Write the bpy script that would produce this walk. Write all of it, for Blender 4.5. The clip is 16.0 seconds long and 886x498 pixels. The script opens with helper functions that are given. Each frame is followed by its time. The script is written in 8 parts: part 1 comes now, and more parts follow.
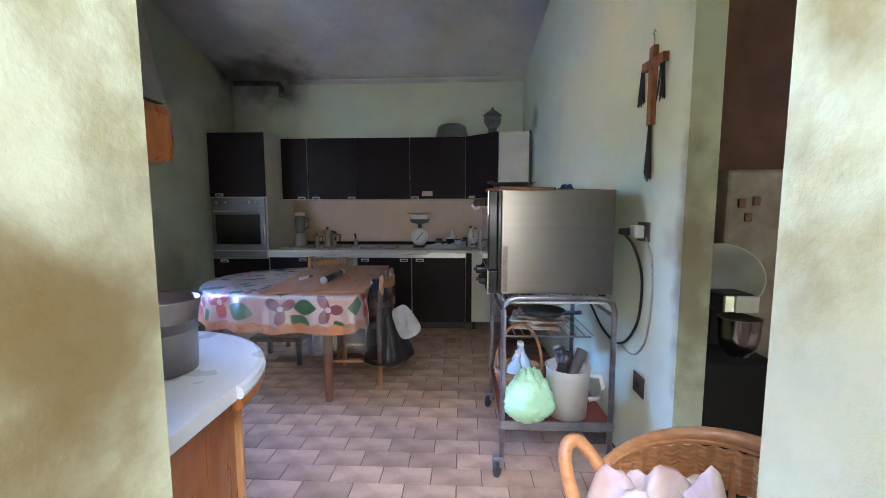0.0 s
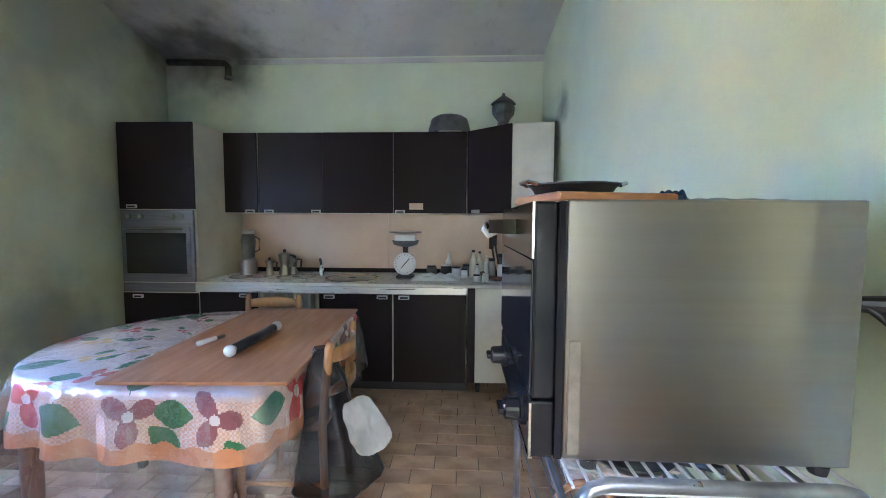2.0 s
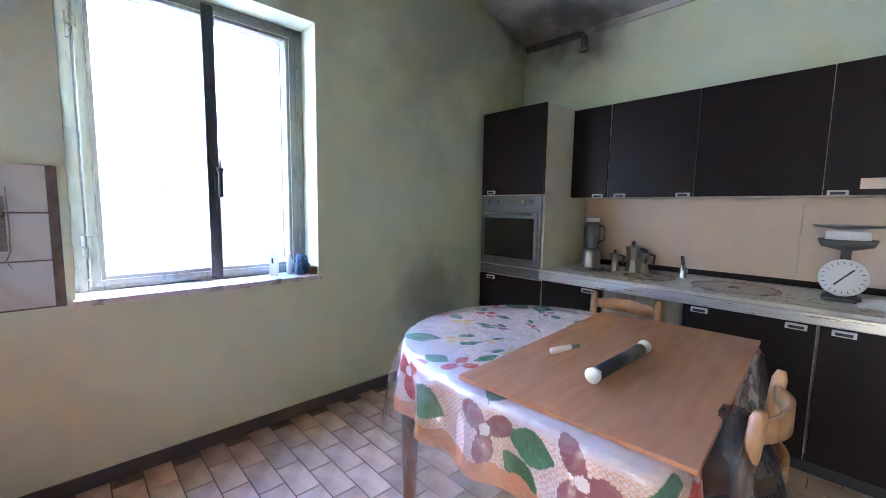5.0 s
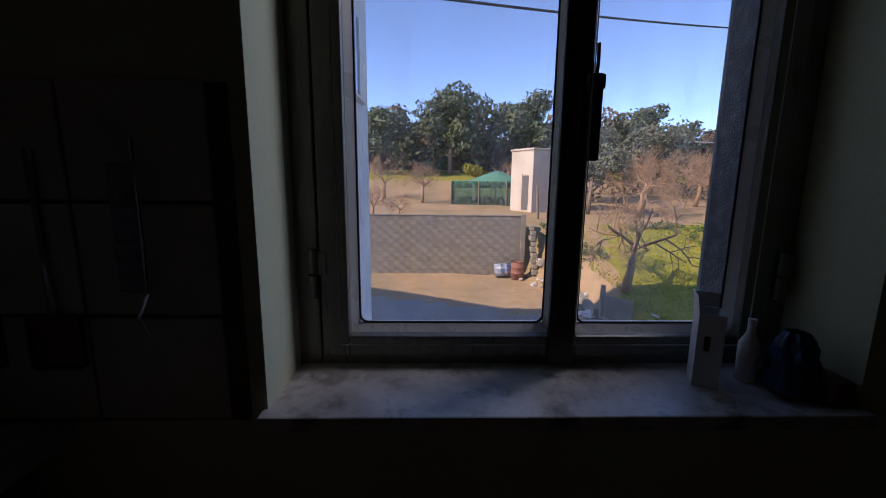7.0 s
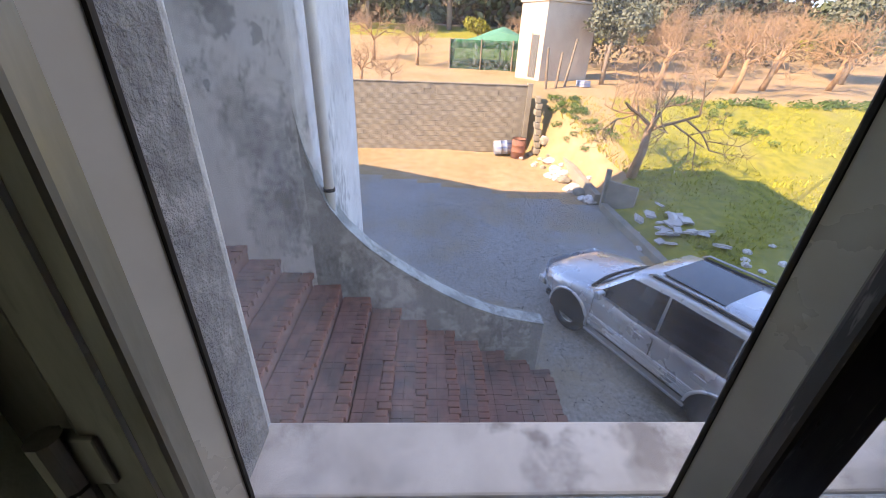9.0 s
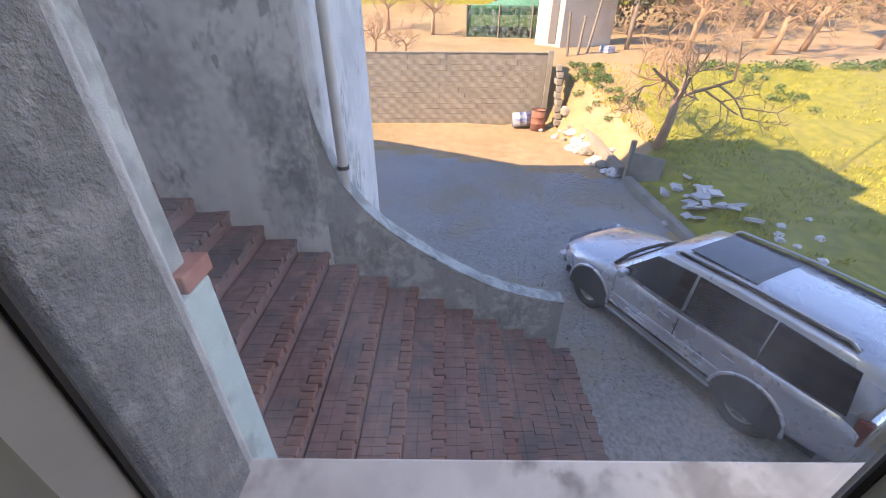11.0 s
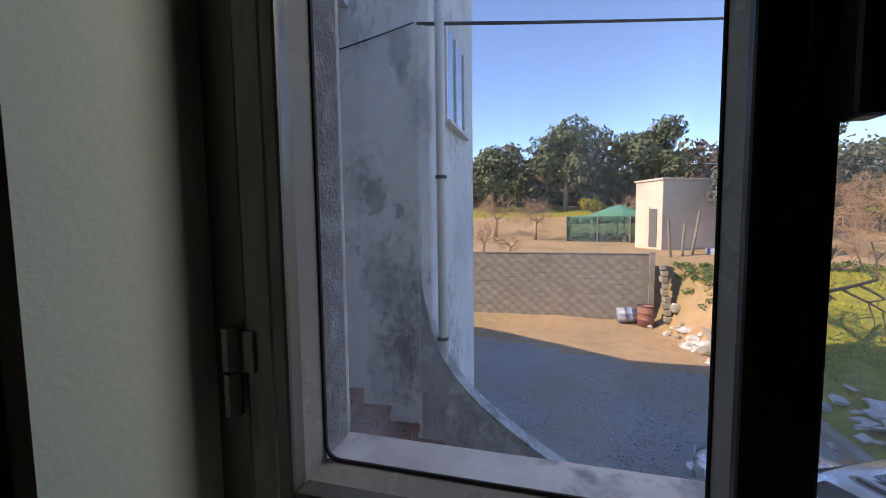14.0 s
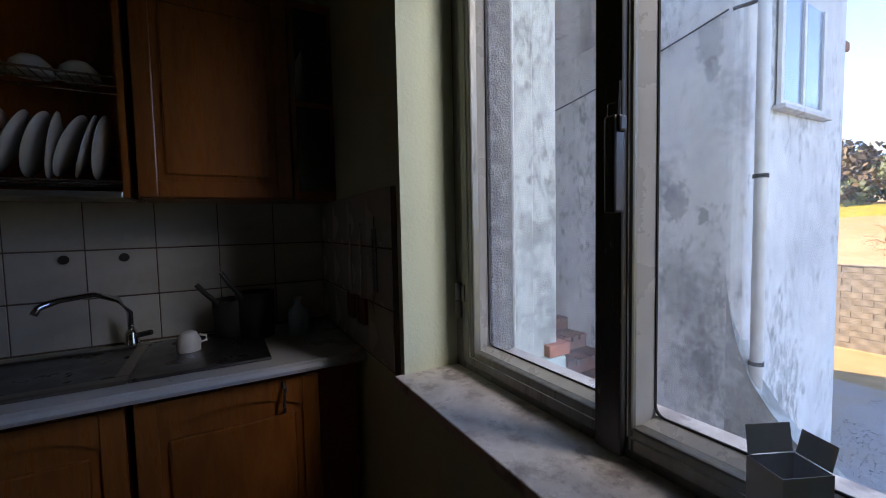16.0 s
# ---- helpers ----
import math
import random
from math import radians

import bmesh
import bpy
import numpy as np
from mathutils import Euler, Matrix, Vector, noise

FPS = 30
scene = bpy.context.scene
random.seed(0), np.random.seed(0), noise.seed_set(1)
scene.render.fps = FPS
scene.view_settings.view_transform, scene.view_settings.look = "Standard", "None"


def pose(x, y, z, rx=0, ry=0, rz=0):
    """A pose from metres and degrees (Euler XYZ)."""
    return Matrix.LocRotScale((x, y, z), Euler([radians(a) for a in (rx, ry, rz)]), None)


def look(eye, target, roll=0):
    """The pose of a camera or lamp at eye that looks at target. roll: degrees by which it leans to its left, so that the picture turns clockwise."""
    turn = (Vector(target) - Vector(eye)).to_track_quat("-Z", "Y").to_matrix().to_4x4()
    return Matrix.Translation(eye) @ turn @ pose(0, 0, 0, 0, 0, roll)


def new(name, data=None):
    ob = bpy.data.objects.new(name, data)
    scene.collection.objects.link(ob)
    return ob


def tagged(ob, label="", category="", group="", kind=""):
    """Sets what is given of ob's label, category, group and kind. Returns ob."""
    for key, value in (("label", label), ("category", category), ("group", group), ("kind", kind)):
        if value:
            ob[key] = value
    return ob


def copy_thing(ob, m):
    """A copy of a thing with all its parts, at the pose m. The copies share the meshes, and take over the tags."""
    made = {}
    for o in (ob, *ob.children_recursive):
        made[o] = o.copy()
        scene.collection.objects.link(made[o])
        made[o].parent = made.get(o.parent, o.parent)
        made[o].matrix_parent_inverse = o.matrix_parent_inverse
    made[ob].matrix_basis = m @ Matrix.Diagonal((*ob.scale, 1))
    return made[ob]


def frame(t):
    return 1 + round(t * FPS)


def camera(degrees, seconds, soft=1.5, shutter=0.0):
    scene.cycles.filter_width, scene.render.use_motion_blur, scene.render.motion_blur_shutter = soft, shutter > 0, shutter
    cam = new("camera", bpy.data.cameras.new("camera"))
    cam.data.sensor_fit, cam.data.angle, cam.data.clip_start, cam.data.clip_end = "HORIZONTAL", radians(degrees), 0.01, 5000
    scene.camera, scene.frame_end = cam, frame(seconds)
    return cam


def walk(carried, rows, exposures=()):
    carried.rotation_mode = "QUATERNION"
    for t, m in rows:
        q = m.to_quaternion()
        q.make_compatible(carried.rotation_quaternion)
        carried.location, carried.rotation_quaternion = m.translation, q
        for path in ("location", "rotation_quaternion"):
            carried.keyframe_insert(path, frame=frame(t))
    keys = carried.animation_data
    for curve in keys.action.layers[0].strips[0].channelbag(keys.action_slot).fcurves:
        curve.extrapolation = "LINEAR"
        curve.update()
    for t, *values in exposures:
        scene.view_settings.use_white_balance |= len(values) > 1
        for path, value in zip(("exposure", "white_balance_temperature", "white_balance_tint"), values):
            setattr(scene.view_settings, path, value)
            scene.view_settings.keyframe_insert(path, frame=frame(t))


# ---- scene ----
cam = camera(96.6, 16.0, soft=0.9)
PATH = [
    (0, (-0.002, 0.072, 1.293), (-0.097, 2.06, 1.097), -0.1),
    (0.5, (0.009, 0.433, 1.306), (0.119, 2.421, 1.116), 0.5),
    (1, (-0.018, 0.744, 1.318), (0.236, 2.721, 1.151), 0.9),
    (1.5, (-0.028, 0.995, 1.321), (0.09, 2.987, 1.178), 0.7),
    (2, (-0.011, 1.217, 1.343), (-0.101, 3.211, 1.21), 0.3),
    (2.5, (-0.056, 1.31, 1.357), (-0.258, 3.295, 1.22), 0.2),
    (3, (-0.106, 1.329, 1.362), (-0.462, 3.292, 1.22), 0.0),
    (3.5, (-0.162, 1.332, 1.359), (-0.702, 3.251, 1.211), 0.0),
    (4, (-0.235, 1.342, 1.338), (-0.964, 3.198, 1.183), -0.2),
    (4.5, (-0.298, 1.417, 1.309), (-1.298, 3.141, 1.143), -0.1),
    (4.8, (-0.4, 1.522, 1.297), (-1.654, 3.071, 1.135), 0.5),
    (5, (-0.44, 1.627, 1.319), (-1.884, 2.996, 1.115), 0.9),
    (5.2, (-0.566, 1.661, 1.303), (-2.153, 2.857, 1.083), 1.4),
    (7.3, (-2.37, 1.965, 1.316), (-4.33, 1.945, 0.935), 0.5),
    (7.5, (-2.533, 1.972, 1.312), (-4.481, 1.957, 0.858), 1.0),
    (8, (-2.767, 1.95, 1.31), (-4.64, 1.975, 0.611), 2.5),
    (8.5, (-2.77, 1.935, 1.425), (-4.571, 2.02, 0.557), 2.7),
    (10.8, (-2.889, 1.96, 1.399), (-4.579, 1.983, 0.33), 0.9),
    (11, (-2.895, 1.95, 1.399), (-4.594, 1.946, 0.345), 0.3),
    (11.5, (-2.89, 1.925, 1.365), (-4.701, 1.942, 0.515), 0.1),
    (12, (-2.848, 1.963, 1.436), (-4.764, 2.028, 0.869), 1.3),
    (12.5, (-2.78, 1.965, 1.44), (-4.751, 2.058, 1.113), 2.3),
    (13, (-2.73, 1.981, 1.361), (-4.72, 2.04, 1.167), 2.6),
    (13.5, (-2.65, 1.95, 1.365), (-4.641, 1.893, 1.18), 1.1),
    (14, (-2.583, 2.045, 1.292), (-4.509, 1.53, 1.142), -0.7),
    (14.5, (-2.471, 2.211, 1.29), (-4.2, 1.216, 1.15), -1.2),
    (15.2, (-2.245, 2.485, 1.281), (-3.707, 1.123, 1.2), -1.7),
    (15.5, (-2.306, 2.561, 1.319), (-3.572, 1.02, 1.176), -1.3),
    (16, (-2.327, 2.727, 1.343), (-3.306, 0.986, 1.228), -1.2),
]
walk(cam, [(t, look(e, g, r)) for t, e, g, r in PATH],
     exposures=[(0.0, 7.38, 5600, 24), (0.5, 7.8, 5550, 22), (1.0, 8.05, 5500, 24), (1.6, 8.15, 5450, 18), (3.0, 8.05, 5350, 17), (4.6, 8.3, 5450, 24), (5.2, 8.25, 5500, 24), (7.3, 0.85, 6800, 26), (8.0, 1.60, 7400, 24), (8.7, 2.60, 7900, 22), (10.8, 2.50, 8000, 24),
                (11.5, 2.40, 7700, 19), (12.0, 2.0, 7050, 19), (12.5, 1.65, 6950, 20), (13.0, 1.42, 7000, 20), (13.5, 1.50, 7050, 20), (14.0, 1.60, 7100, 20), (14.5, 2.15, 7000, 18), (15.2, 2.6, 7000, 16), (16.0, 2.95, 7600, 20)])

# ---- daylight ----
SUN_TO = Vector((0.5, -1.2, 1.0)).normalized()
world = bpy.data.worlds.new("sky")
scene.world = world
world.use_nodes = True
wn = world.node_tree.nodes
sky = wn.new("ShaderNodeTexSky")
sky.sky_type = 'NISHITA'
sky.sun_disc = False
sky.sun_elevation = math.asin(SUN_TO.z)
sky.sun_rotation = math.atan2(SUN_TO.x, SUN_TO.y)
sky.air_density = 0.65
sky.dust_density = 0.0
sky.altitude = 1500
sky.ozone_density = 3.5
world.node_tree.links.new(sky.outputs[0], wn["Background"].inputs[0])
wn["Background"].inputs[1].default_value = 0.14
sun = new("sun", bpy.data.lights.new("sun", 'SUN'))
sun.data.energy = 2.2
sun.data.angle = radians(0.5)
sun.data.color = (1.0, 0.87, 0.68)
sun.rotation_euler = SUN_TO.to_track_quat('Z', 'Y').to_euler()
# strengths of the hall lamps and of the added lamp outside the window
HALL_POWER = 3.0
WINDOW_FILL_POWER = 7.5


# ---- materials ----
def mat(name, col, col2=None, rough=0.6, metal=0.0, scale=8.0, amount=0.5, bump=0.0, bscale=60.0, stain=None, sscale=1.2,
        samt=0.5, coat=0.0, rand=0.0, stretch=None, spec=0.5, detail=6.0, edge=(0.45, 0.65), rvar=1.0):
    """A surface with grain between col and col2, larger stains, fine relief and a shift per piece."""
    m = bpy.data.materials.new(name)
    m.use_nodes = True
    nt = m.node_tree
    n, l = nt.nodes, nt.links
    b = n["Principled BSDF"]
    b.inputs["Roughness"].default_value = rough
    b.inputs["Metallic"].default_value = metal
    b.inputs["Specular IOR Level"].default_value = spec
    b.inputs["Coat Weight"].default_value = coat
    tc = n.new("ShaderNodeTexCoord")
    src = tc.outputs["Object"]
    if stretch:
        mp = n.new("ShaderNodeMapping")
        mp.inputs["Scale"].default_value = stretch
        l.new(src, mp.inputs[0])
        src = mp.outputs[0]
    col2 = col2 or tuple(min(1, c * 0.75) for c in col)

    def noise_tex(sc, det=detail):
        t = n.new("ShaderNodeTexNoise")
        t.inputs["Scale"].default_value = sc
        t.inputs["Detail"].default_value = det
        t.inputs["Roughness"].default_value = 0.6
        l.new(src, t.inputs["Vector"])
        return t

    def mix(fac, a, c):
        x = n.new("ShaderNodeMix")
        x.data_type = 'RGBA'
        for sock, v in ((x.inputs[0], fac), (x.inputs[6], a), (x.inputs[7], c)):
            if isinstance(v, (int, float)):
                sock.default_value = v
            elif isinstance(v, tuple):
                sock.default_value = (*v, 1)
            else:
                l.new(v, sock)
        return x.outputs[2]

    def ramp(src2, lo, hi, top=1.0):
        r = n.new("ShaderNodeMapRange")
        r.inputs[1].default_value, r.inputs[2].default_value = lo, hi
        r.inputs[4].default_value = top
        l.new(src2, r.inputs[0])
        return r.outputs[0]

    g = noise_tex(scale)
    out = mix(ramp(g.outputs[0], 0.35, 0.65, amount * 2 if amount < 0.5 else 1.0), col, col2)
    if stain:
        s = noise_tex(sscale, 8.0)
        out = mix(ramp(s.outputs[0], edge[0], edge[1], samt), out, stain)
    if rand:
        oi = n.new("ShaderNodeObjectInfo")
        hv = n.new("ShaderNodeHueSaturation")
        mr = n.new("ShaderNodeMapRange")
        mr.inputs[3].default_value, mr.inputs[4].default_value = 1 - rand, 1 + rand
        l.new(oi.outputs["Random"], mr.inputs[0])
        l.new(mr.outputs[0], hv.inputs["Value"])
        l.new(out, hv.inputs["Color"])
        out = hv.outputs[0]
    l.new(out, b.inputs["Base Color"])
    rr = ramp(g.outputs[0], 0.3, 0.7, 1.0)
    rm = n.new("ShaderNodeMapRange")
    rm.inputs[3].default_value, rm.inputs[4].default_value = max(0.02, rough - 0.08 * rvar), min(1, rough + 0.1 * rvar)
    l.new(rr, rm.inputs[0])
    l.new(rm.outputs[0], b.inputs["Roughness"])
    if bump:
        bt = noise_tex(bscale, 3.0)
        bp = n.new("ShaderNodeBump")
        bp.inputs["Strength"].default_value = bump
        bp.inputs["Distance"].default_value = 0.01
        l.new(bt.outputs[0], bp.inputs["Height"])
        l.new(bp.outputs[0], b.inputs["Normal"])
    return m


def spot(m, centre, radius, colour, strength=0.9, scale=3.0, squash=(1, 1, 1), ragged=1.0):
    """A stain of its own shape round a place: mould, soot or a smear on the surface m."""
    nt = m.node_tree
    n, l = nt.nodes, nt.links
    b = n["Principled BSDF"]
    old = b.inputs["Base Color"].links[0].from_socket
    tc = n.new("ShaderNodeTexCoord")
    mp = n.new("ShaderNodeMapping")
    mp.inputs["Location"].default_value = [-c * q for c, q in zip(centre, squash)]
    mp.inputs["Scale"].default_value = squash
    ln = n.new("ShaderNodeVectorMath")
    ln.operation = 'LENGTH'
    nz = n.new("ShaderNodeTexNoise")
    nz.inputs["Scale"].default_value, nz.inputs["Detail"].default_value = scale, 8.0
    ad = n.new("ShaderNodeMath")
    ad.operation = 'MULTIPLY_ADD'
    ad.inputs[1].default_value = -1.6 * radius * ragged
    mr = n.new("ShaderNodeMapRange")
    mr.interpolation_type = 'SMOOTHSTEP'
    mr.inputs[1].default_value, mr.inputs[2].default_value = -0.7 * radius, 0.3 * radius
    mr.inputs[3].default_value, mr.inputs[4].default_value = strength, 0.0
    mx = n.new("ShaderNodeMix")
    mx.data_type = 'RGBA'
    mx.inputs[7].default_value = (*colour, 1)
    l.new(tc.outputs["Object"], mp.inputs[0])
    l.new(mp.outputs[0], ln.inputs[0])
    l.new(tc.outputs["Object"], nz.inputs["Vector"])
    l.new(nz.outputs[0], ad.inputs[0])
    l.new(ln.outputs["Value"], ad.inputs[2])
    l.new(ad.outputs[0], mr.inputs[0])
    l.new(mr.outputs[0], mx.inputs[0])
    l.new(old, mx.inputs[6])
    l.new(mx.outputs[2], b.inputs["Base Color"])


def glassy(name, tint=(1, 1, 1), rough=0.0, dirt=0.0, gloss=0.03, bump=0.0, haze=0.0):
    """Thin clear sheet: mostly see-through with a glossy skin, and some dust."""
    m = bpy.data.materials.new(name)
    m.use_nodes = True
    n, l = m.node_tree.nodes, m.node_tree.links
    n.remove(n["Principled BSDF"])
    tr, gl, df = n.new("ShaderNodeBsdfTransparent"), n.new("ShaderNodeBsdfGlossy"), n.new("ShaderNodeBsdfDiffuse")
    tr.inputs[0].default_value = (*tint, 1)
    gl.inputs["Roughness"].default_value = rough
    df.inputs[0].default_value = (0.75, 0.76, 0.78, 1)
    if haze:
        # thin dust that scatters the daylight falling on the far side, wiped in slanting streaks
        n.remove(df)
        df = n.new("ShaderNodeBsdfTranslucent")
        df.inputs[0].default_value = (0.85, 0.87, 0.90, 1)
    lw = n.new("ShaderNodeLayerWeight")
    pw, fr = n.new("ShaderNodeMath"), n.new("ShaderNodeMath")
    pw.operation, pw.inputs[1].default_value = 'POWER', 5.0
    fr.operation, fr.inputs[1].default_value, fr.inputs[2].default_value = 'MULTIPLY_ADD', 0.6, gloss
    l.new(lw.outputs["Facing"], pw.inputs[0])
    l.new(pw.outputs[0], fr.inputs[0])
    a, b2 = n.new("ShaderNodeMixShader"), n.new("ShaderNodeMixShader")
    nz = n.new("ShaderNodeTexNoise")
    nz.inputs["Scale"].default_value = 5.0
    nz.inputs["Detail"].default_value = 8.0
    mr = n.new("ShaderNodeMapRange")
    mr.inputs[1].default_value, mr.inputs[2].default_value, mr.inputs[4].default_value = 0.4, 0.75, dirt
    tc = n.new("ShaderNodeTexCoord")
    l.new(tc.outputs["Object"], nz.inputs["Vector"])
    l.new(nz.outputs[0], mr.inputs[0])
    mr.inputs[3].default_value = haze
    l.new(mr.outputs[0], a.inputs[0])
    if haze:
        mp = n.new("ShaderNodeMapping")
        mp.inputs["Rotation"].default_value = (radians(24), 0, 0)
        mp.inputs["Scale"].default_value = (1, 2.6, 0.45)
        l.new(tc.outputs["Object"], mp.inputs[0])
        l.new(mp.outputs[0], nz.inputs["Vector"])
    l.new(tr.outputs[0], a.inputs[1])
    l.new(df.outputs[0], a.inputs[2])
    l.new(fr.outputs[0], b2.inputs[0])
    l.new(a.outputs[0], b2.inputs[1])
    l.new(gl.outputs[0], b2.inputs[2])
    if bump:
        bz, bp = n.new("ShaderNodeTexNoise"), n.new("ShaderNodeBump")
        bz.inputs["Scale"].default_value = 14.0
        bp.inputs["Strength"].default_value, bp.inputs["Distance"].default_value = bump, 0.03
        l.new(tc.outputs["Object"], bz.inputs["Vector"])
        l.new(bz.outputs[0], bp.inputs["Height"])
        l.new(bp.outputs[0], gl.inputs["Normal"])
    l.new(b2.outputs[0], n["Material Output"].inputs[0])
    return m


def grime(m, colour, big, fine, lo, hi, strength):
    """Clouds of fine dark mould specks on the surface m, dense in patches and drawn out downwards."""
    n, l = m.node_tree.nodes, m.node_tree.links
    b = n["Principled BSDF"]
    old = b.inputs["Base Color"].links[0].from_socket
    tc, mp = n.new("ShaderNodeTexCoord"), n.new("ShaderNodeMapping")
    mp.inputs["Scale"].default_value = (1, 1, 0.55)
    l.new(tc.outputs["Object"], mp.inputs[0])
    tex = []
    for sc, det in ((big, 5.0), (fine, 9.0)):
        t = n.new("ShaderNodeTexNoise")
        t.inputs["Scale"].default_value, t.inputs["Detail"].default_value, t.inputs["Roughness"].default_value = sc, det, 0.7
        l.new(mp.outputs[0], t.inputs["Vector"])
        tex.append(t)
    add, mr, mx = n.new("ShaderNodeMath"), n.new("ShaderNodeMapRange"), n.new("ShaderNodeMix")
    l.new(tex[0].outputs[0], add.inputs[0])
    l.new(tex[1].outputs[0], add.inputs[1])
    mr.inputs[1].default_value, mr.inputs[2].default_value, mr.inputs[4].default_value = lo, hi, strength
    mx.data_type = 'RGBA'
    mx.inputs[7].default_value = (*colour, 1)
    l.new(add.outputs[0], mr.inputs[0])
    l.new(mr.outputs[0], mx.inputs[0])
    l.new(old, mx.inputs[6])
    l.new(mx.outputs[2], b.inputs["Base Color"])


M = {}
M["wall"] = mat("green_plaster", (0.66, 0.70, 0.50), (0.62, 0.66, 0.47), 0.7, scale=3, bump=0.15, bscale=90, stain=(0.48, 0.50, 0.33), sscale=1.1, samt=0.25, edge=(0.52, 0.75))
M["wall_door"] = mat("worn_green_plaster", (0.63, 0.66, 0.46), (0.57, 0.60, 0.40), 0.75, scale=3, bump=0.2, bscale=70, stain=(0.30, 0.24, 0.09), sscale=3.0, samt=0.8, edge=(0.50, 0.64))
M["ceiling"] = mat("white_plaster", (0.62, 0.60, 0.55), (0.55, 0.53, 0.48), 0.85, scale=2, bump=0.1, bscale=70, stain=(0.28, 0.26, 0.23), sscale=0.6, samt=0.7, edge=(0.5, 0.75))
M["mould"] = mat("mould", (0.03, 0.028, 0.025), (0.08, 0.07, 0.06), 0.9, scale=14, bump=0.2)
M["grout"] = mat("grout", (0.20, 0.14, 0.10), (0.14, 0.10, 0.075), 0.9, scale=20, bump=0.2)
M["tile"] = mat("terracotta_tile", (0.60, 0.40, 0.27), (0.41, 0.25, 0.155), 0.32, scale=5, bump=0.06, bscale=40, rand=0.22, stain=(0.2, 0.13, 0.09), sscale=4, samt=0.35)
M["skirting"] = mat("dark_skirting", (0.07, 0.06, 0.055), (0.1, 0.09, 0.08), 0.4, scale=10, bump=0.05)
M["darkwood"] = mat("dark_laminate", (0.020, 0.013, 0.013), (0.018, 0.012, 0.012), 0.36, scale=2, amount=0.2, spec=0.12)
M["cream"] = mat("cream_laminate", (0.72, 0.67, 0.54), (0.66, 0.61, 0.48), 0.4, scale=4, stain=(0.45, 0.4, 0.28), sscale=2, samt=0.3)
M["splash"] = mat("peach_panel", (0.66, 0.47, 0.33), (0.62, 0.44, 0.30), 0.35, scale=3, stain=(0.5, 0.36, 0.24), sscale=1.5, samt=0.3)
M["worktop"] = mat("pale_worktop", (0.62, 0.58, 0.50), (0.54, 0.50, 0.43), 0.3, scale=30, stain=(0.4, 0.36, 0.3), sscale=3, samt=0.3)
M["alu"] = mat("brushed_aluminium", (0.62, 0.61, 0.58), (0.52, 0.51, 0.49), 0.33, 1.0, scale=10, stretch=(0.3, 8, 8))
M["steel"] = mat("stainless_steel", (0.35, 0.32, 0.285), (0.33, 0.30, 0.265), 0.30, 1.0, scale=4, rvar=0.3, stretch=(0.3, 0.3, 12))
M["chrome"] = mat("chrome", (0.75, 0.75, 0.76), (0.65, 0.65, 0.66), 0.12, 1.0, scale=10)
M["black"] = mat("black_plastic", (0.02, 0.02, 0.022), (0.03, 0.03, 0.03), 0.4, scale=15, bump=0.05)
M["rubber"] = mat("black_rubber", (0.025, 0.025, 0.025), (0.045, 0.042, 0.04), 0.75, scale=20, bump=0.1)
M["white"] = mat("white_plastic", (0.75, 0.74, 0.70), (0.68, 0.66, 0.62), 0.4, scale=8, stain=(0.5, 0.46, 0.38), sscale=5, samt=0.25)
M["ovenglass"] = mat("black_oven_glass", (0.012, 0.012, 0.014), (0.016, 0.016, 0.018), 0.06, scale=5, coat=0.5)
M["pine"] = mat("varnished_beech", (0.50, 0.26, 0.11), (0.40, 0.19, 0.075), 0.35, scale=5, stretch=(6, 6, 1), coat=0.15)
M["tablewood"] = mat("brown_table_wood", (0.24, 0.115, 0.065), (0.17, 0.078, 0.045), 0.4, scale=6, stretch=(5, 5, 1))
M["board"] = mat("pastry_board", (0.44, 0.185, 0.075), (0.38, 0.155, 0.06), 0.42, scale=4, stretch=(8, 1, 4), stain=(0.36, 0.18, 0.085), sscale=3.5, samt=0.35)
M["oak"] = mat("honey_oak", (0.38, 0.135, 0.034), (0.26, 0.082, 0.019), 0.3, scale=5, stretch=(7, 7, 1), coat=0.2)
M["clay"] = mat("grey_stoneware", (0.16, 0.15, 0.14), (0.1, 0.1, 0.09), 0.5, scale=12, bump=0.1)
M["stucco"] = mat("grey_stucco", (0.80, 0.80, 0.78), (0.70, 0.70, 0.69), 0.9, scale=5, bump=0.5, bscale=45, stain=(0.34, 0.35, 0.36), sscale=0.55, samt=0.7, edge=(0.47, 0.75))
M["rough_stucco"] = mat("rough_render", (0.42, 0.42, 0.40), (0.31, 0.31, 0.30), 0.95, scale=40, bump=0.5, bscale=110, stain=(0.58, 0.59, 0.58), sscale=5, samt=0.7, edge=(0.49, 0.58))
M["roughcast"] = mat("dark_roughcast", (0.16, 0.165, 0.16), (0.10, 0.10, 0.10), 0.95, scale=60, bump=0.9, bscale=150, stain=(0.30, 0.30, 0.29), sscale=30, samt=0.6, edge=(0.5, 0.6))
M["arris"] = mat("pale_plaster_edge", (0.52, 0.54, 0.54), (0.42, 0.44, 0.44), 0.9, scale=30, bump=0.4, bscale=120, stain=(0.28, 0.30, 0.30), sscale=12, samt=0.5)
M["pier"] = mat("mouldy_pier_render", (0.50, 0.53, 0.51), (0.42, 0.45, 0.44), 0.95, scale=16, bump=0.4, bscale=90, stain=(0.20, 0.22, 0.21), sscale=3.5, samt=0.75, edge=(0.48, 0.62))
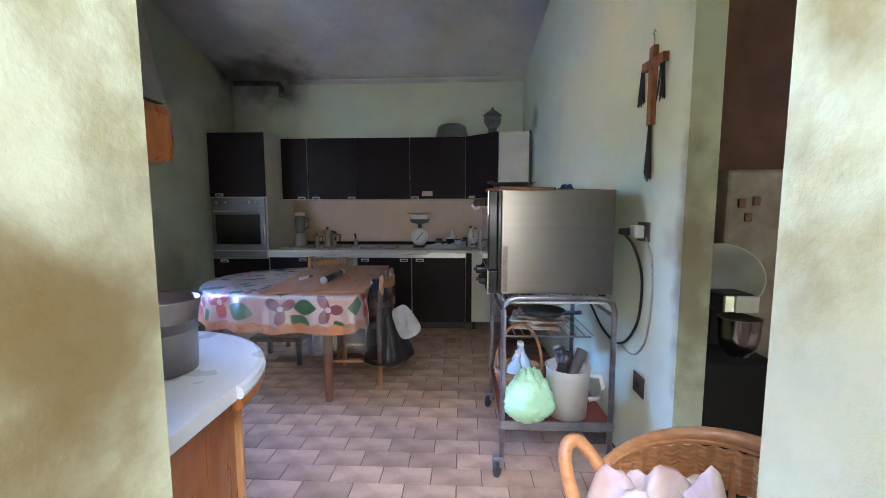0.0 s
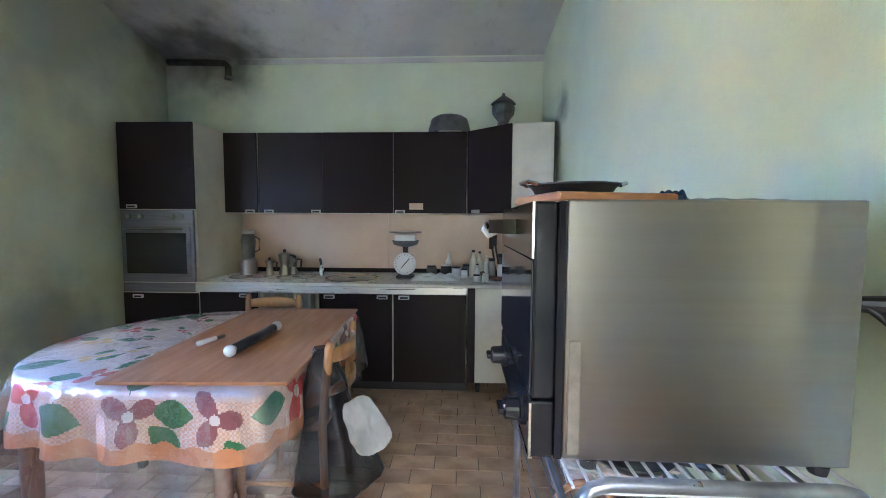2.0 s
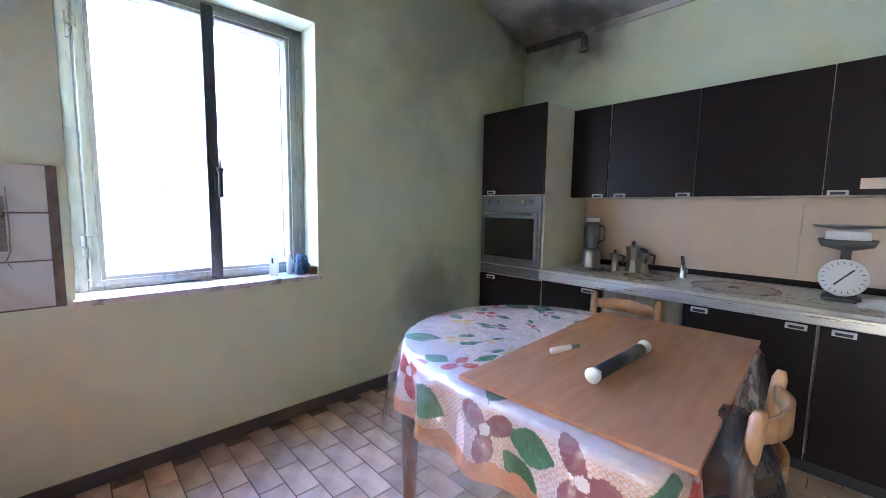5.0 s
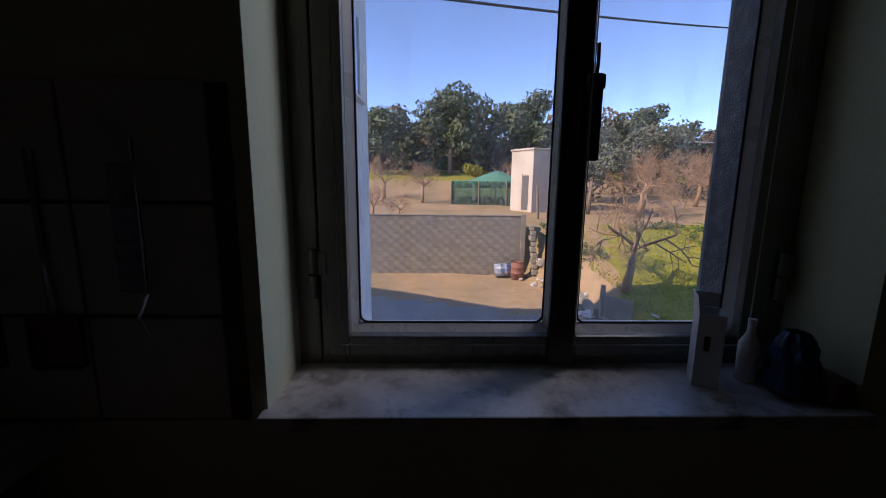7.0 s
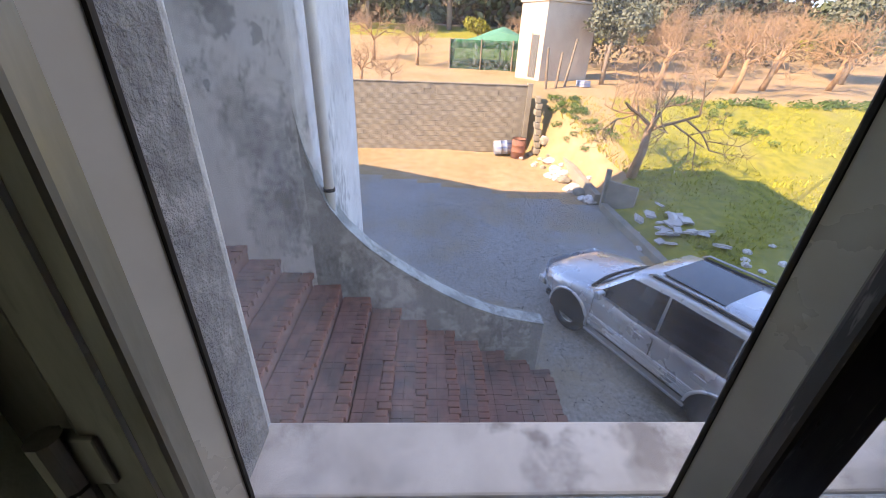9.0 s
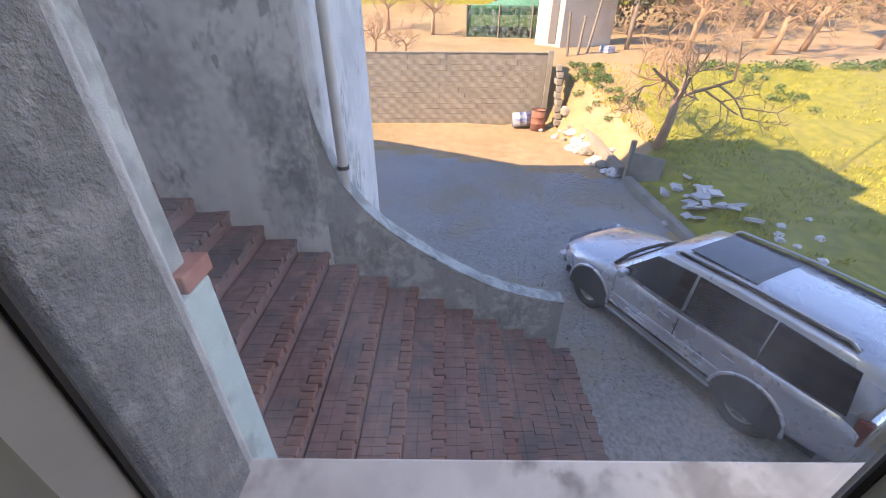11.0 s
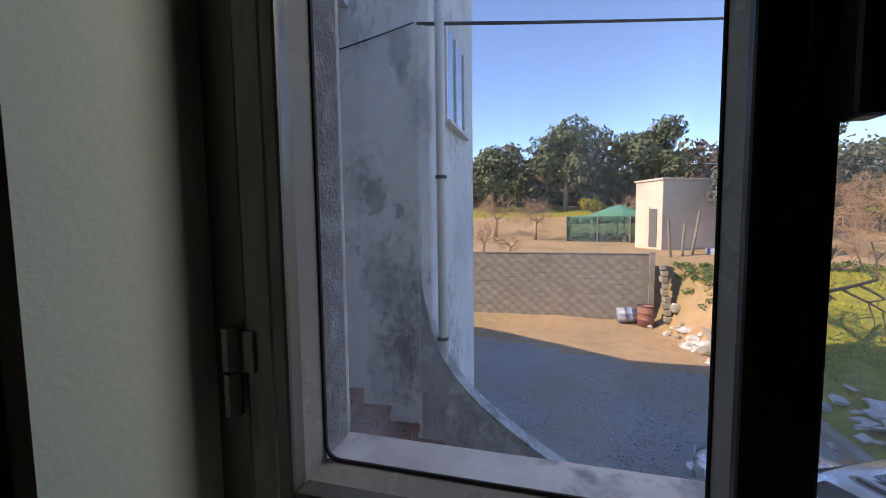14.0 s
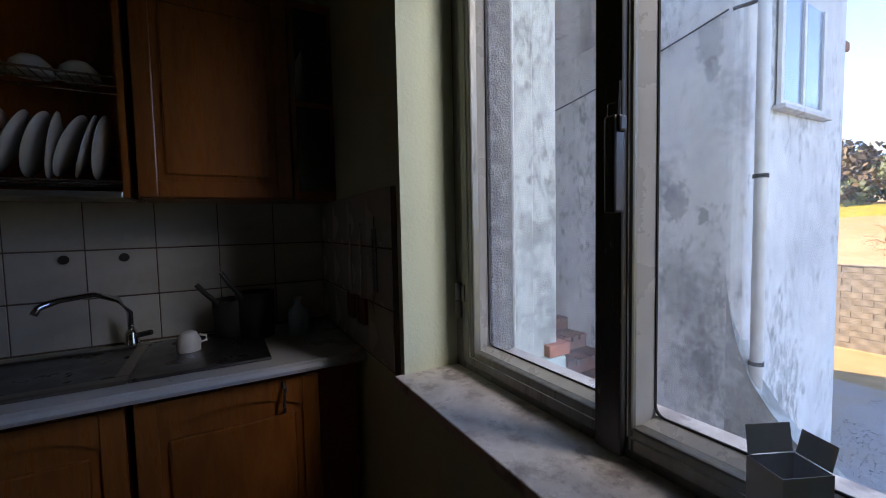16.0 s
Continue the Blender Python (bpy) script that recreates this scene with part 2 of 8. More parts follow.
M["mint"] = mat("pale_mint_render", (0.52, 0.63, 0.60), (0.46, 0.55, 0.53), 0.9, scale=10, bump=0.3, bscale=80, stain=(0.28, 0.31, 0.30), sscale=5, samt=0.7, edge=(0.52, 0.62))
M["dark_bronze"] = mat("dark_worn_bronze", (0.045, 0.040, 0.038), (0.03, 0.027, 0.026), 0.35, 0.3, scale=8, stretch=(6, 6, 1), stain=(0.20, 0.19, 0.18), sscale=26, samt=0.6, edge=(0.62, 0.68))
M["marble"] = mat("worn_marble", (0.72, 0.68, 0.64), (0.5, 0.46, 0.43), 0.3, scale=11, stain=(0.26, 0.22, 0.2), sscale=9, samt=0.85, edge=(0.53, 0.64), bump=0.03)
M["brick"] = mat("red_brick", (0.46, 0.19, 0.135), (0.34, 0.13, 0.09), 0.8, scale=14, bump=0.25, bscale=80, rand=0.16, stain=(0.09, 0.075, 0.07), sscale=2.2, samt=0.8, edge=(0.47, 0.68))
M["mortar"] = mat("mortar", (0.30, 0.155, 0.125), (0.2, 0.105, 0.085), 0.95, scale=20, bump=0.3)
M["gravel"] = mat("gravel", (0.40, 0.385, 0.36), (0.23, 0.22, 0.205), 0.95, scale=22, bump=0.8, bscale=40, stain=(0.34, 0.27, 0.18), sscale=0.35, samt=0.8, edge=(0.45, 0.6))
M["soil"] = mat("sandy_soil", (0.46, 0.31, 0.17), (0.36, 0.235, 0.12), 0.95, scale=3, bump=0.6, bscale=12, stain=(0.2, 0.17, 0.06), sscale=0.25, samt=0.5)
M["grass_ground"] = mat("grass_ground", (0.34, 0.30, 0.03), (0.19, 0.19, 0.022), 0.9, scale=4, bump=0.8, bscale=30, stain=(0.3, 0.23, 0.1), sscale=0.5, samt=0.5, edge=(0.55, 0.7))
M["block"] = mat("concrete_block", (0.34, 0.30, 0.235), (0.26, 0.225, 0.175), 0.95, scale=4, bump=0.5, bscale=30, rand=0.07, stain=(0.18, 0.155, 0.12), sscale=1.5, samt=0.5)
M["joint"] = mat("grey_brown_mortar", (0.28, 0.245, 0.19), (0.22, 0.19, 0.15), 0.95, scale=14, bump=0.3)
M["shed"] = mat("cream_render", (0.66, 0.57, 0.45), (0.58, 0.49, 0.38), 0.9, scale=2, bump=0.3, stain=(0.4, 0.32, 0.26), sscale=0.6, samt=0.5)
M["carpaint"] = mat("silver_car_paint", (0.66, 0.67, 0.70), (0.62, 0.63, 0.66), 0.28, 0.6, scale=2, coat=0.6)
M["carglass"] = mat("tinted_car_glass", (0.012, 0.014, 0.016), (0.014, 0.016, 0.018), 0.05, scale=5, coat=0.5)
M["bark"] = mat("bark", (0.30, 0.23, 0.17), (0.18, 0.135, 0.10), 0.95, scale=12, bump=0.5)
M["leaf"] = mat("dark_leaf", (0.12, 0.145, 0.075), (0.085, 0.105, 0.055), 0.65, scale=1.2, stain=(0.10, 0.115, 0.03), sscale=0.6, samt=0.8)
M["olive"] = mat("olive_leaf", (0.17, 0.175, 0.11), (0.12, 0.125, 0.08), 0.65, scale=1.5)
M["twig"] = mat("pale_twig", (0.42, 0.27, 0.16), (0.33, 0.20, 0.11), 0.9, scale=6)
M["brown"] = mat("brown_wall_paint", (0.20, 0.105, 0.075), (0.16, 0.08, 0.06), 0.7, scale=3, bump=0.1, stain=(0.1, 0.06, 0.05), sscale=1.5, samt=0.4)
M["glass"] = glassy("window_glass", (0.97, 0.98, 0.98), dirt=0.10, haze=0.018)
M["film"] = glassy("clear_plastic_film", (0.96, 0.96, 0.95), rough=0.08, dirt=0.22, gloss=0.14, bump=0.9)
M["bag"] = glassy("smoky_bag_film", (0.35, 0.34, 0.34), rough=0.25, dirt=0.12)
M["net"] = glassy("green_net", (0.38, 0.62, 0.50), rough=0.6, dirt=0.22)
M["redtile"] = mat("roof_tile", (0.32, 0.14, 0.09), (0.24, 0.1, 0.07), 0.85, scale=8, bump=0.3)
M["frame_alu"] = mat("bronze_aluminium", (0.23, 0.225, 0.195), (0.19, 0.185, 0.16), 0.4, 0.5, scale=10, stretch=(6, 6, 1), stain=(0.06, 0.05, 0.045), sscale=7, samt=0.6, edge=(0.58, 0.7))
# base colour raised so the window bead looks bright with reflected sky
M["paleedge"] = mat("pale_metal", (0.72, 0.72, 0.69), (0.64, 0.64, 0.61), 0.3, 0.15, scale=10)
M["oven_steel"] = mat("grey_oven_steel", (0.24, 0.24, 0.25), (0.19, 0.19, 0.2), 0.35, 0.8, scale=8, stretch=(0.4, 4, 8))
M["dirty_white"] = mat("dirty_white_enamel", (0.45, 0.40, 0.35), (0.36, 0.31, 0.27), 0.5, scale=5, stain=(0.18, 0.12, 0.09), sscale=4, samt=0.6)
M["copper"] = mat("old_copper", (0.36, 0.16, 0.09), (0.25, 0.10, 0.06), 0.35, 0.9, scale=6, stain=(0.1, 0.05, 0.035), sscale=5, samt=0.5)
M["blanket"] = mat("pink_cloth", (0.60, 0.42, 0.35), (0.72, 0.61, 0.52), 0.9, scale=6, bump=0.4, bscale=25)
M["wicker"] = mat("wicker", (0.42, 0.22, 0.10), (0.3, 0.14, 0.06), 0.5, scale=15, bump=0.2)

MOULD = (0.045, 0.042, 0.038)
for key in ("wall", "ceiling"):
    spot(M[key], (-2.35, 4.85, 2.95), 0.55, MOULD, 0.92, 4.0, (0.7, 1.0, 1.2))
    spot(M[key], (-2.8, 4.2, 2.9), 1.3, (0.16, 0.155, 0.14), 0.6, 1.6, (1, 0.6, 1))
spot(M["wall"], (-2.8, 3.75, 0.6), 0.5, (0.2, 0.19, 0.15), 0.6, 3.0)
spot(M["wall"], (0.862, 1.70, 1.15), 0.16, (0.30, 0.25, 0.12), 0.5, 8.0)
spot(M["wall"], (0.94, 1.655, 1.1), 0.22, (0.20, 0.15, 0.06), 0.75, 7.0, (0.6, 3, 0.3))
spot(M["wall"], (0.868, 1.665, 1.30), 0.028, (0.55, 0.36, 0.33), 0.85, 30.0, (1, 1, 0.3), 0.6)
spot(M["wall"], (0.71, 4.3, 2.25), 0.2, (0.1, 0.1, 0.08), 0.7, 5.0)
spot(M["wall_door"], (-0.43, 0.45, 1.14), 0.36, (0.17, 0.11, 0.03), 0.92, 7.0, (0.8, 1, 1.4))
spot(M["wall_door"], (-0.43, 0.4, 0.85), 0.3, (0.18, 0.12, 0.04), 0.7, 8.0)
spot(M["wall_door"], (0.405, 0.45, 1.05), 0.3, (0.3, 0.26, 0.14), 0.6, 4.0)
for cx, cy, cz, cr in ((0.6, 1.3, 3.2, 0.45), (0.6, 0.9, 4.6, 0.3), (0.6, 1.45, 2.6, 0.4), (0.6, 0.2, 3.6, 0.5), (0.55, 1.75, 5.4, 0.35)):
    spot(M["stucco"], (cx, cy, cz), cr, (0.15, 0.155, 0.16), 0.42, 10.0, (1, 1, 0.6))

for cy, cz, cr, st, sc in ((1.07, 4.43, 0.20, 0.8, 9.0), (1.37, 4.24, 0.08, 0.8, 14.0), (1.07, 3.48, 0.34, 0.45, 6.0), (1.39, 2.63, 0.17, 0.85, 9.0), (1.41, 6.05, 0.2, 0.6, 9.0), (1.43, 5.79, 0.12, 0.6, 12.0), (0.83, 3.8, 0.05, 0.8, 16.0), (1.2, 2.35, 0.4, 0.4, 7.0)):
    spot(M["stucco"], (0.6, cy, cz), cr * 0.42, (0.12, 0.125, 0.13), st * 0.62, sc * 1.3, (1, 1.5, 0.9), 3.2)

grime(M["stucco"], (0.17, 0.18, 0.17), 0.9, 11.0, 1.04, 1.26, 0.75)
grime(M["pier"], (0.14, 0.15, 0.14), 2.0, 22.0, 1.02, 1.22, 0.8)
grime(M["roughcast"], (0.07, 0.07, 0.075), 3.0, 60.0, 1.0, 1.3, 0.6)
grime(M["rough_stucco"], (0.15, 0.155, 0.15), 1.6, 16.0, 1.02, 1.25, 0.7)
grime(M["ceiling"], (0.16, 0.15, 0.14), 0.6, 9.0, 1.08, 1.35, 0.45)
grime(M["marble"], (0.24, 0.20, 0.18), 3.0, 26.0, 1.06, 1.2, 0.6)

# ---- building helpers ----
def link(name, bm, material, smooth=False):
    me = bpy.data.meshes.new(name)
    bmesh.ops.recalc_face_normals(bm, faces=bm.faces[:])
    bm.to_mesh(me)
    bm.free()
    for mm in (material if isinstance(material, (list, tuple)) else [material]):
        me.materials.append(mm)
    if smooth:
        me.polygons.foreach_set("use_smooth", [True] * len(me.polygons))
    return new(name, me)


def part(name, bm, material, parent, label="", smooth=False):
    ob = link(name, bm, material, smooth)
    ob.parent = parent
    if label:
        tagged(ob, label)
    return ob


def piece(name, mesh, parent, m):
    ob = new(name, mesh)
    ob.parent = parent
    ob.matrix_basis = m
    return ob


def thing(name, x, y, z, label, category, group="", kind="", rz=0):
    e = new(name)
    e.empty_display_size = 0.1
    e.matrix_basis = pose(x, y, z, 0, 0, rz)
    return tagged(e, label, category, group, kind)


def box(bm, x0, y0, z0, x1, y1, z1, bevel=0.0, seg=2, m=None):
    r = bmesh.ops.create_cube(bm, size=1.0)
    vs = r["verts"]
    for v in vs:
        v.co = Vector(((x0 + x1) / 2 + v.co.x * (x1 - x0), (y0 + y1) / 2 + v.co.y * (y1 - y0), (z0 + z1) / 2 + v.co.z * (z1 - z0)))
    if bevel:
        es = list({e for v in vs for e in v.link_edges})
        r2 = bmesh.ops.bevel(bm, geom=es, offset=bevel, segments=seg, affect='EDGES', profile=0.5)
        vs = list({v for f in r2["faces"] for v in f.verts} | {v for v in vs if v.is_valid})
    if m is not None:
        bmesh.ops.transform(bm, matrix=m, verts=[v for v in vs if v.is_valid])
    return bm


def B(x0, y0, z0, x1, y1, z1, bevel=0.0, seg=2, m=None):
    return box(bmesh.new(), x0, y0, z0, x1, y1, z1, bevel, seg, m)


def tube(bm, pts, r, sides=8, caps=True):
    """A round bar along a line of points; r is one radius or one for each point."""
    pts = [Vector(p) for p in pts]
    rings = []
    up = Vector((0.01, 0.02, 1))
    for i, p in enumerate(pts):
        d = (pts[min(i + 1, len(pts) - 1)] - pts[max(i - 1, 0)]).normalized()
        ref = up if abs(d.dot(up.normalized())) < 0.95 else Vector((1, 0.02, 0.01))
        a = d.cross(ref).normalized()
        b = d.cross(a).normalized()
        rr = r[i] if isinstance(r, (list, tuple)) else r
        rings.append([bm.verts.new(p + rr * (a * math.cos(2 * math.pi * k / sides) + b * math.sin(2 * math.pi * k / sides))) for k in range(sides)])
    for q, w in zip(rings, rings[1:]):
        for k in range(sides):
            bm.faces.new((q[k], q[(k + 1) % sides], w[(k + 1) % sides], w[k]))
    if caps:
        bm.faces.new(rings[0][::-1])
        bm.faces.new(rings[-1])
    return bm


def T(pts, r, sides=8):
    return tube(bmesh.new(), pts, r, sides)


def lathe(profile, sides=24, bm=None, at=(0, 0, 0)):
    """A turned body from (radius, height) pairs."""
    bm = bm or bmesh.new()
    rings = []
    for r, z in profile:
        if r < 1e-4:
            rings.append([bm.verts.new((at[0], at[1], at[2] + z))])
        else:
            rings.append([bm.verts.new((at[0] + r * math.cos(2 * math.pi * k / sides), at[1] + r * math.sin(2 * math.pi * k / sides), at[2] + z)) for k in range(sides)])
    for q, w in zip(rings, rings[1:]):
        for k in range(sides):
            k2 = (k + 1) % sides
            if len(q) == 1 and len(w) > 1:
                bm.faces.new((q[0], w[k2], w[k]))
            elif len(w) == 1 and len(q) > 1:
                bm.faces.new((q[k], q[k2], w[0]))
            elif len(q) > 1:
                bm.faces.new((q[k], q[k2], w[k2], w[k]))
    return bm


def prism(bm, poly, z0, z1):
    """An upright body over a plan outline."""
    lo = [bm.verts.new((x, y, z0)) for x, y in poly]
    hi = [bm.verts.new((x, y, z1)) for x, y in poly]
    n = len(poly)
    for i in range(n):
        bm.faces.new((lo[i], lo[(i + 1) % n], hi[(i + 1) % n], hi[i]))
    bm.faces.new(lo[::-1])
    bm.faces.new(hi)
    return bm


def arc(cx, cy, r, a0, a1, n):
    return [(cx + r * math.cos(radians(a0 + (a1 - a0) * i / n)), cy + r * math.sin(radians(a0 + (a1 - a0) * i / n))) for i in range(n + 1)]

# ---- the kitchen's shell ----
XL, XR, YS, YB = -2.80, 0.72, 0.60, 4.92
GROUND = -2.85
WY0, WY1, WZ0, WZ1 = 1.63, 2.77, 0.89, 2.42
STR = dict(kind="structure")


def ceil_z(y):
    return 2.86 + 0.26 * (YB - y)


floor = tagged(link("floor", B(XL, -3.0, -0.2, 3.0, YB, -0.006), M["grout"]), "terracotta tiled kitchen floor in staggered bond", "floor", kind="structure")

bm = bmesh.new()
box(bm, -3.12, -0.2, -0.2, XL, WY0, 4.6)
box(bm, -3.12, WY1, -0.2, XL, YB + 0.3, 4.6)
box(bm, -3.12, WY0, -0.2, XL, WY1, WZ0 - 0.03)
box(bm, -3.12, WY0, WZ1, XL, WY1, 4.6)
wall_west = tagged(link("wall_west", bm, M["wall"]), "green plastered wall with the window opening and grey mould", "wall", kind="structure")
tagged(link("wall_north", B(XL, YB, -0.2, 3.2, YB + 0.3, 4.6), M["wall"]), "yellow-green plastered wall behind the dark kitchen units", "wall", kind="structure")
tagged(link("wall_east", prism(bmesh.new(), [(0.867, 1.665), (0.985, 1.665), (0.84, YB), (0.722, YB)], 0, 4.6), M["wall"]), "pale green plastered wall with worn chipped end", "wall", kind="structure")
bm = bmesh.new()
box(bm, XL, 0.30, 0, -0.43, YS, 4.6)
box(bm, 0.405, 0.30, 0, 0.66, YS, 4.6)
# unseen stretch, side opening and door head, placed to hold back the hall lamp
box(bm, 0.66, 0.30, 0, 1.7, YS, 4.6)
box(bm, 1.7, 0.30, 3.1, 3.0, YS, 4.6)
box(bm, -0.43, 0.30, 2.12, 0.405, YS, 4.6)
tagged(link("wall_south", bm, M["wall_door"]), "stained pale green wall with doorway opening", "wall", kind="structure")
bm = bmesh.new()
vs = [bm.verts.new(p) for p in ((XL, -0.4, ceil_z(-0.4)), (3.2, -0.4, ceil_z(-0.4)), (3.2, YB, ceil_z(YB)), (XL, YB, ceil_z(YB)))]
bm.faces.new(vs)
ext = bmesh.ops.extrude_face_region(bm, geom=bm.faces[:])
bmesh.ops.translate(bm, vec=(0, 0, 0.15), verts=[v for v in ext["geom"] if isinstance(v, bmesh.types.BMVert)])
tagged(link("ceiling", bm, M["ceiling"]), "sloping white plaster ceiling with sooty mould in the corner", "ceiling", kind="structure")
# hall behind and store at the side
bm = bmesh.new()
box(bm, -3.0, -3.2, -0.2, 3.2, -3.0, 3.4)
box(bm, -3.0, -3.0, -0.2, -2.8, 0.30, 3.4)
box(bm, 3.0, -3.0, -0.2, 3.2, YB, 4.6)
tagged(link("wall_hall", bm, M["wall_door"]), "plain green hall walls", "wall", kind="structure")
tagged(link("ceiling_hall", B(-3.0, -3.2, 3.3, 3.2, -0.4, 3.45), M["ceiling"]), "plain white hall ceiling", "ceiling", kind="structure")
tagged(link("wall_store", box(B(0.88, 2.98, 0, 3.0, 3.08, 4.6), 2.9, YS + 0.001, 0, 2.999, 2.979, 4.6), M["brown"]), "brown painted wall of the side store", "wall", kind="structure")
tagged(link("baseboard", B(XL, YS, 0, XL + 0.015, YB, 0.07), M["skirting"]), "dark tiled skirting along the wall", "baseboard", kind="structure")

# added area lamp above and beside the window, out of view, boosting the sky's light indoors
window_fill = new("window_daylight", bpy.data.lights.new("window_daylight", 'AREA'))
window_fill.data.shape, window_fill.data.size, window_fill.data.size_y = 'RECTANGLE', 1.0, 1.3
window_fill.data.energy, window_fill.data.color = WINDOW_FILL_POWER, (0.95, 0.975, 1.0)
window_fill.matrix_world = look((-3.75, 3.75, 3.15), (-2.8, 2.0, 1.2))

# added fill lamp under the unseen hall ceiling, and a lamp for the low wide window at its back
hall = new("hall_daylight", bpy.data.lights.new("hall_daylight", 'AREA'))
hall.data.shape, hall.data.size, hall.data.size_y = 'RECTANGLE', 3.0, 2.0
hall.data.energy, hall.data.color = HALL_POWER, (0.93, 0.98, 1.0)
hall.matrix_world = look((0.1, -1.4, 3.25), (0.1, -1.2, 0.0))
back = new("hall_window_daylight", bpy.data.lights.new("hall_window_daylight", 'AREA'))
back.data.shape, back.data.size, back.data.size_y = 'RECTANGLE', 2.6, 0.22
back.data.energy, back.data.color = HALL_POWER * 0.07, (1.0, 0.93, 0.82)
back.matrix_world = look((0.0, -2.96, 1.17), (0.0, 0.0, 1.17))


# window with two aluminium sashes
window_1 = tagged(new("window_1"), "bronze aluminium casement window with two sashes and scratched paint", "window", kind="structure")
FX = -3.03
bm = bmesh.new()
for y0, y1 in ((WY0 - 0.02, WY0 + 0.05), (WY1 - 0.05, WY1 + 0.02)):
    box(bm, FX - 0.03, y0, WZ0 - 0.03, FX + 0.04, y1, WZ1 + 0.02, 0.004)
for z0, z1 in ((WZ0 - 0.03, WZ0 + 0.045), (WZ1 - 0.05, WZ1 + 0.02)):
    box(bm, FX - 0.03, WY0 + 0.05, z0, FX + 0.04, WY1 - 0.05, z1, 0.004)
part("window_frame", bm, M["frame_alu"], window_1)
GZ0, GZ1 = 0.9625, 2.335
for k, (a, b) in enumerate(((1.7475, 2.2225), (2.272, 2.66))):
    e0, e1 = (a - 0.062, b + 0.022 if k == 0 else b + 0.062)
    if k == 1:
        e0 = a - 0.026
    bm = bmesh.new()
    for y0, y1 in ((e0, a), (b, e1)):
        box(bm, FX - 0.012, y0, GZ0 - 0.05, FX + 0.052, y1, GZ1 + 0.05, 0.005)
    for z0, z1 in ((GZ0 - 0.05, GZ0), (GZ1, GZ1 + 0.05)):
        box(bm, FX - 0.012, a, z0, FX + 0.052, b, z1, 0.005)
    sash = part("sash", bm, M["frame_alu"], window_1)
    bm = bmesh.new()
    # glazing bead sloping to the glass, coloured pale for the sky it mirrors, then a dark gasket
    for w0, w1, x0, x1 in ((0.022, 0.018, FX + 0.0545, FX + 0.006),):
        o = [(a - w0 if k == 0 else a - 0.008, GZ0 - w0), (b + 0.008 if k == 0 else b + w0, GZ0 - w0), (b + 0.008 if k == 0 else b + w0, GZ1 + w0), (a - w0 if k == 0 else a - 0.008, GZ1 + w0)]
        i = [(a + w1, GZ0 + w1), (b - w1, GZ0 + w1), (b - w1, GZ1 - w1), (a + w1, GZ1 - w1)]
        vo = [bm.verts.new((x0, y, z)) for y, z in o]
        vi = [bm.verts.new((x1, y, z)) for y, z in i]
        vb = [bm.verts.new((FX - 0.008, y, z)) for y, z in o]
        for q in range(4):
            bm.faces.new((vo[q], vo[(q + 1) % 4], vi[(q + 1) % 4], vi[q]))
            bm.faces.new((vi[q], vi[(q + 1) % 4], vb[(q + 1) % 4], vb[q]))
    part("glazing_bead", bm, M["paleedge"], sash, "glazing bead with the bright sky reflection put into its colour")
    g0, g1, h0, h1 = a + 0.017, b - 0.017, GZ0 + 0.017, GZ1 - 0.017
    rr = 0.02
    loop = arc(g0 + rr, h0 + rr, rr, 180, 270, 4) + arc(g1 - rr, h0 + rr, rr, 270, 360, 4) + arc(g1 - rr, h1 - rr, rr, 0, 90, 4) + arc(g0 + rr, h1 - rr, rr, 90, 180, 4)
    part("gasket", tube(bmesh.new(), [(FX + 0.006, y, z) for y, z in loop + loop[:1]], 0.003, 6, False), M["rubber"], sash, "dark rubber gasket")
    pane = part("pane", B(FX - 0.002, a + 0.008, GZ0 + 0.008, FX + 0.002, b - 0.008, GZ1 - 0.008), M["glass"], sash, "dusty clear glass pane")
    pane.visible_shadow = False
# overlapping closing strip
part("closing_strip", B(FX + 0.053, 2.203, GZ0 - 0.06, FX + 0.07, 2.262, GZ1 + 0.06, 0.004), M["dark_bronze"], window_1, "worn dark strip between the sashes")
bm = bmesh.new()
box(bm, FX + 0.071, 2.235, 1.40, FX + 0.078, 2.262, 1.56, 0.004)
box(bm, FX + 0.078, 2.250, 1.36, FX + 0.105, 2.274, 1.53, 0.005)
box(bm, FX + 0.078, 2.245, 1.50, FX + 0.10, 2.28, 1.53, 0.005)
tube(bm, [(FX + 0.085, 2.258, 1.40), (FX + 0.085, 2.262, 1.50), (FX + 0.085, 2.266, 1.55), (FX + 0.083, 2.266, 1.59)], 0.004, 6)
part("window_handle", bm, M["black"], window_1, "black lever handle")
for zz in (1.11, 2.12):
    for yy in (1.672, 2.735):
        bm = T([(FX + 0.058, yy, zz - 0.055), (FX + 0.058, yy, zz - 0.002)], 0.011, 10)
        tube(bm, [(FX + 0.058, yy, zz + 0.002), (FX + 0.058, yy, zz + 0.055)], 0.011, 10)
        box(bm, FX + 0.045, yy, zz - 0.003, FX + 0.056, yy + 0.03, zz + 0.05, 0.002)
        part("hinge", bm, M["frame_alu"], window_1)
tagged(link("window_sill", B(FX + 0.035, WY0 - 0.01, WZ0 - 0.03, XL + 0.03, WY1 + 0.01, WZ0, 0.004), M["marble"]), "worn grey-pink marble window sill", "sill", kind="structure")
tagged(link("window_sill", B(-3.166, WY0 + 0.06, WZ0, FX - 0.031, WY1 - 0.06, WZ0 + 0.045, 0.004), M["marble"]), "pale marble outer window sill", "sill", kind="structure")
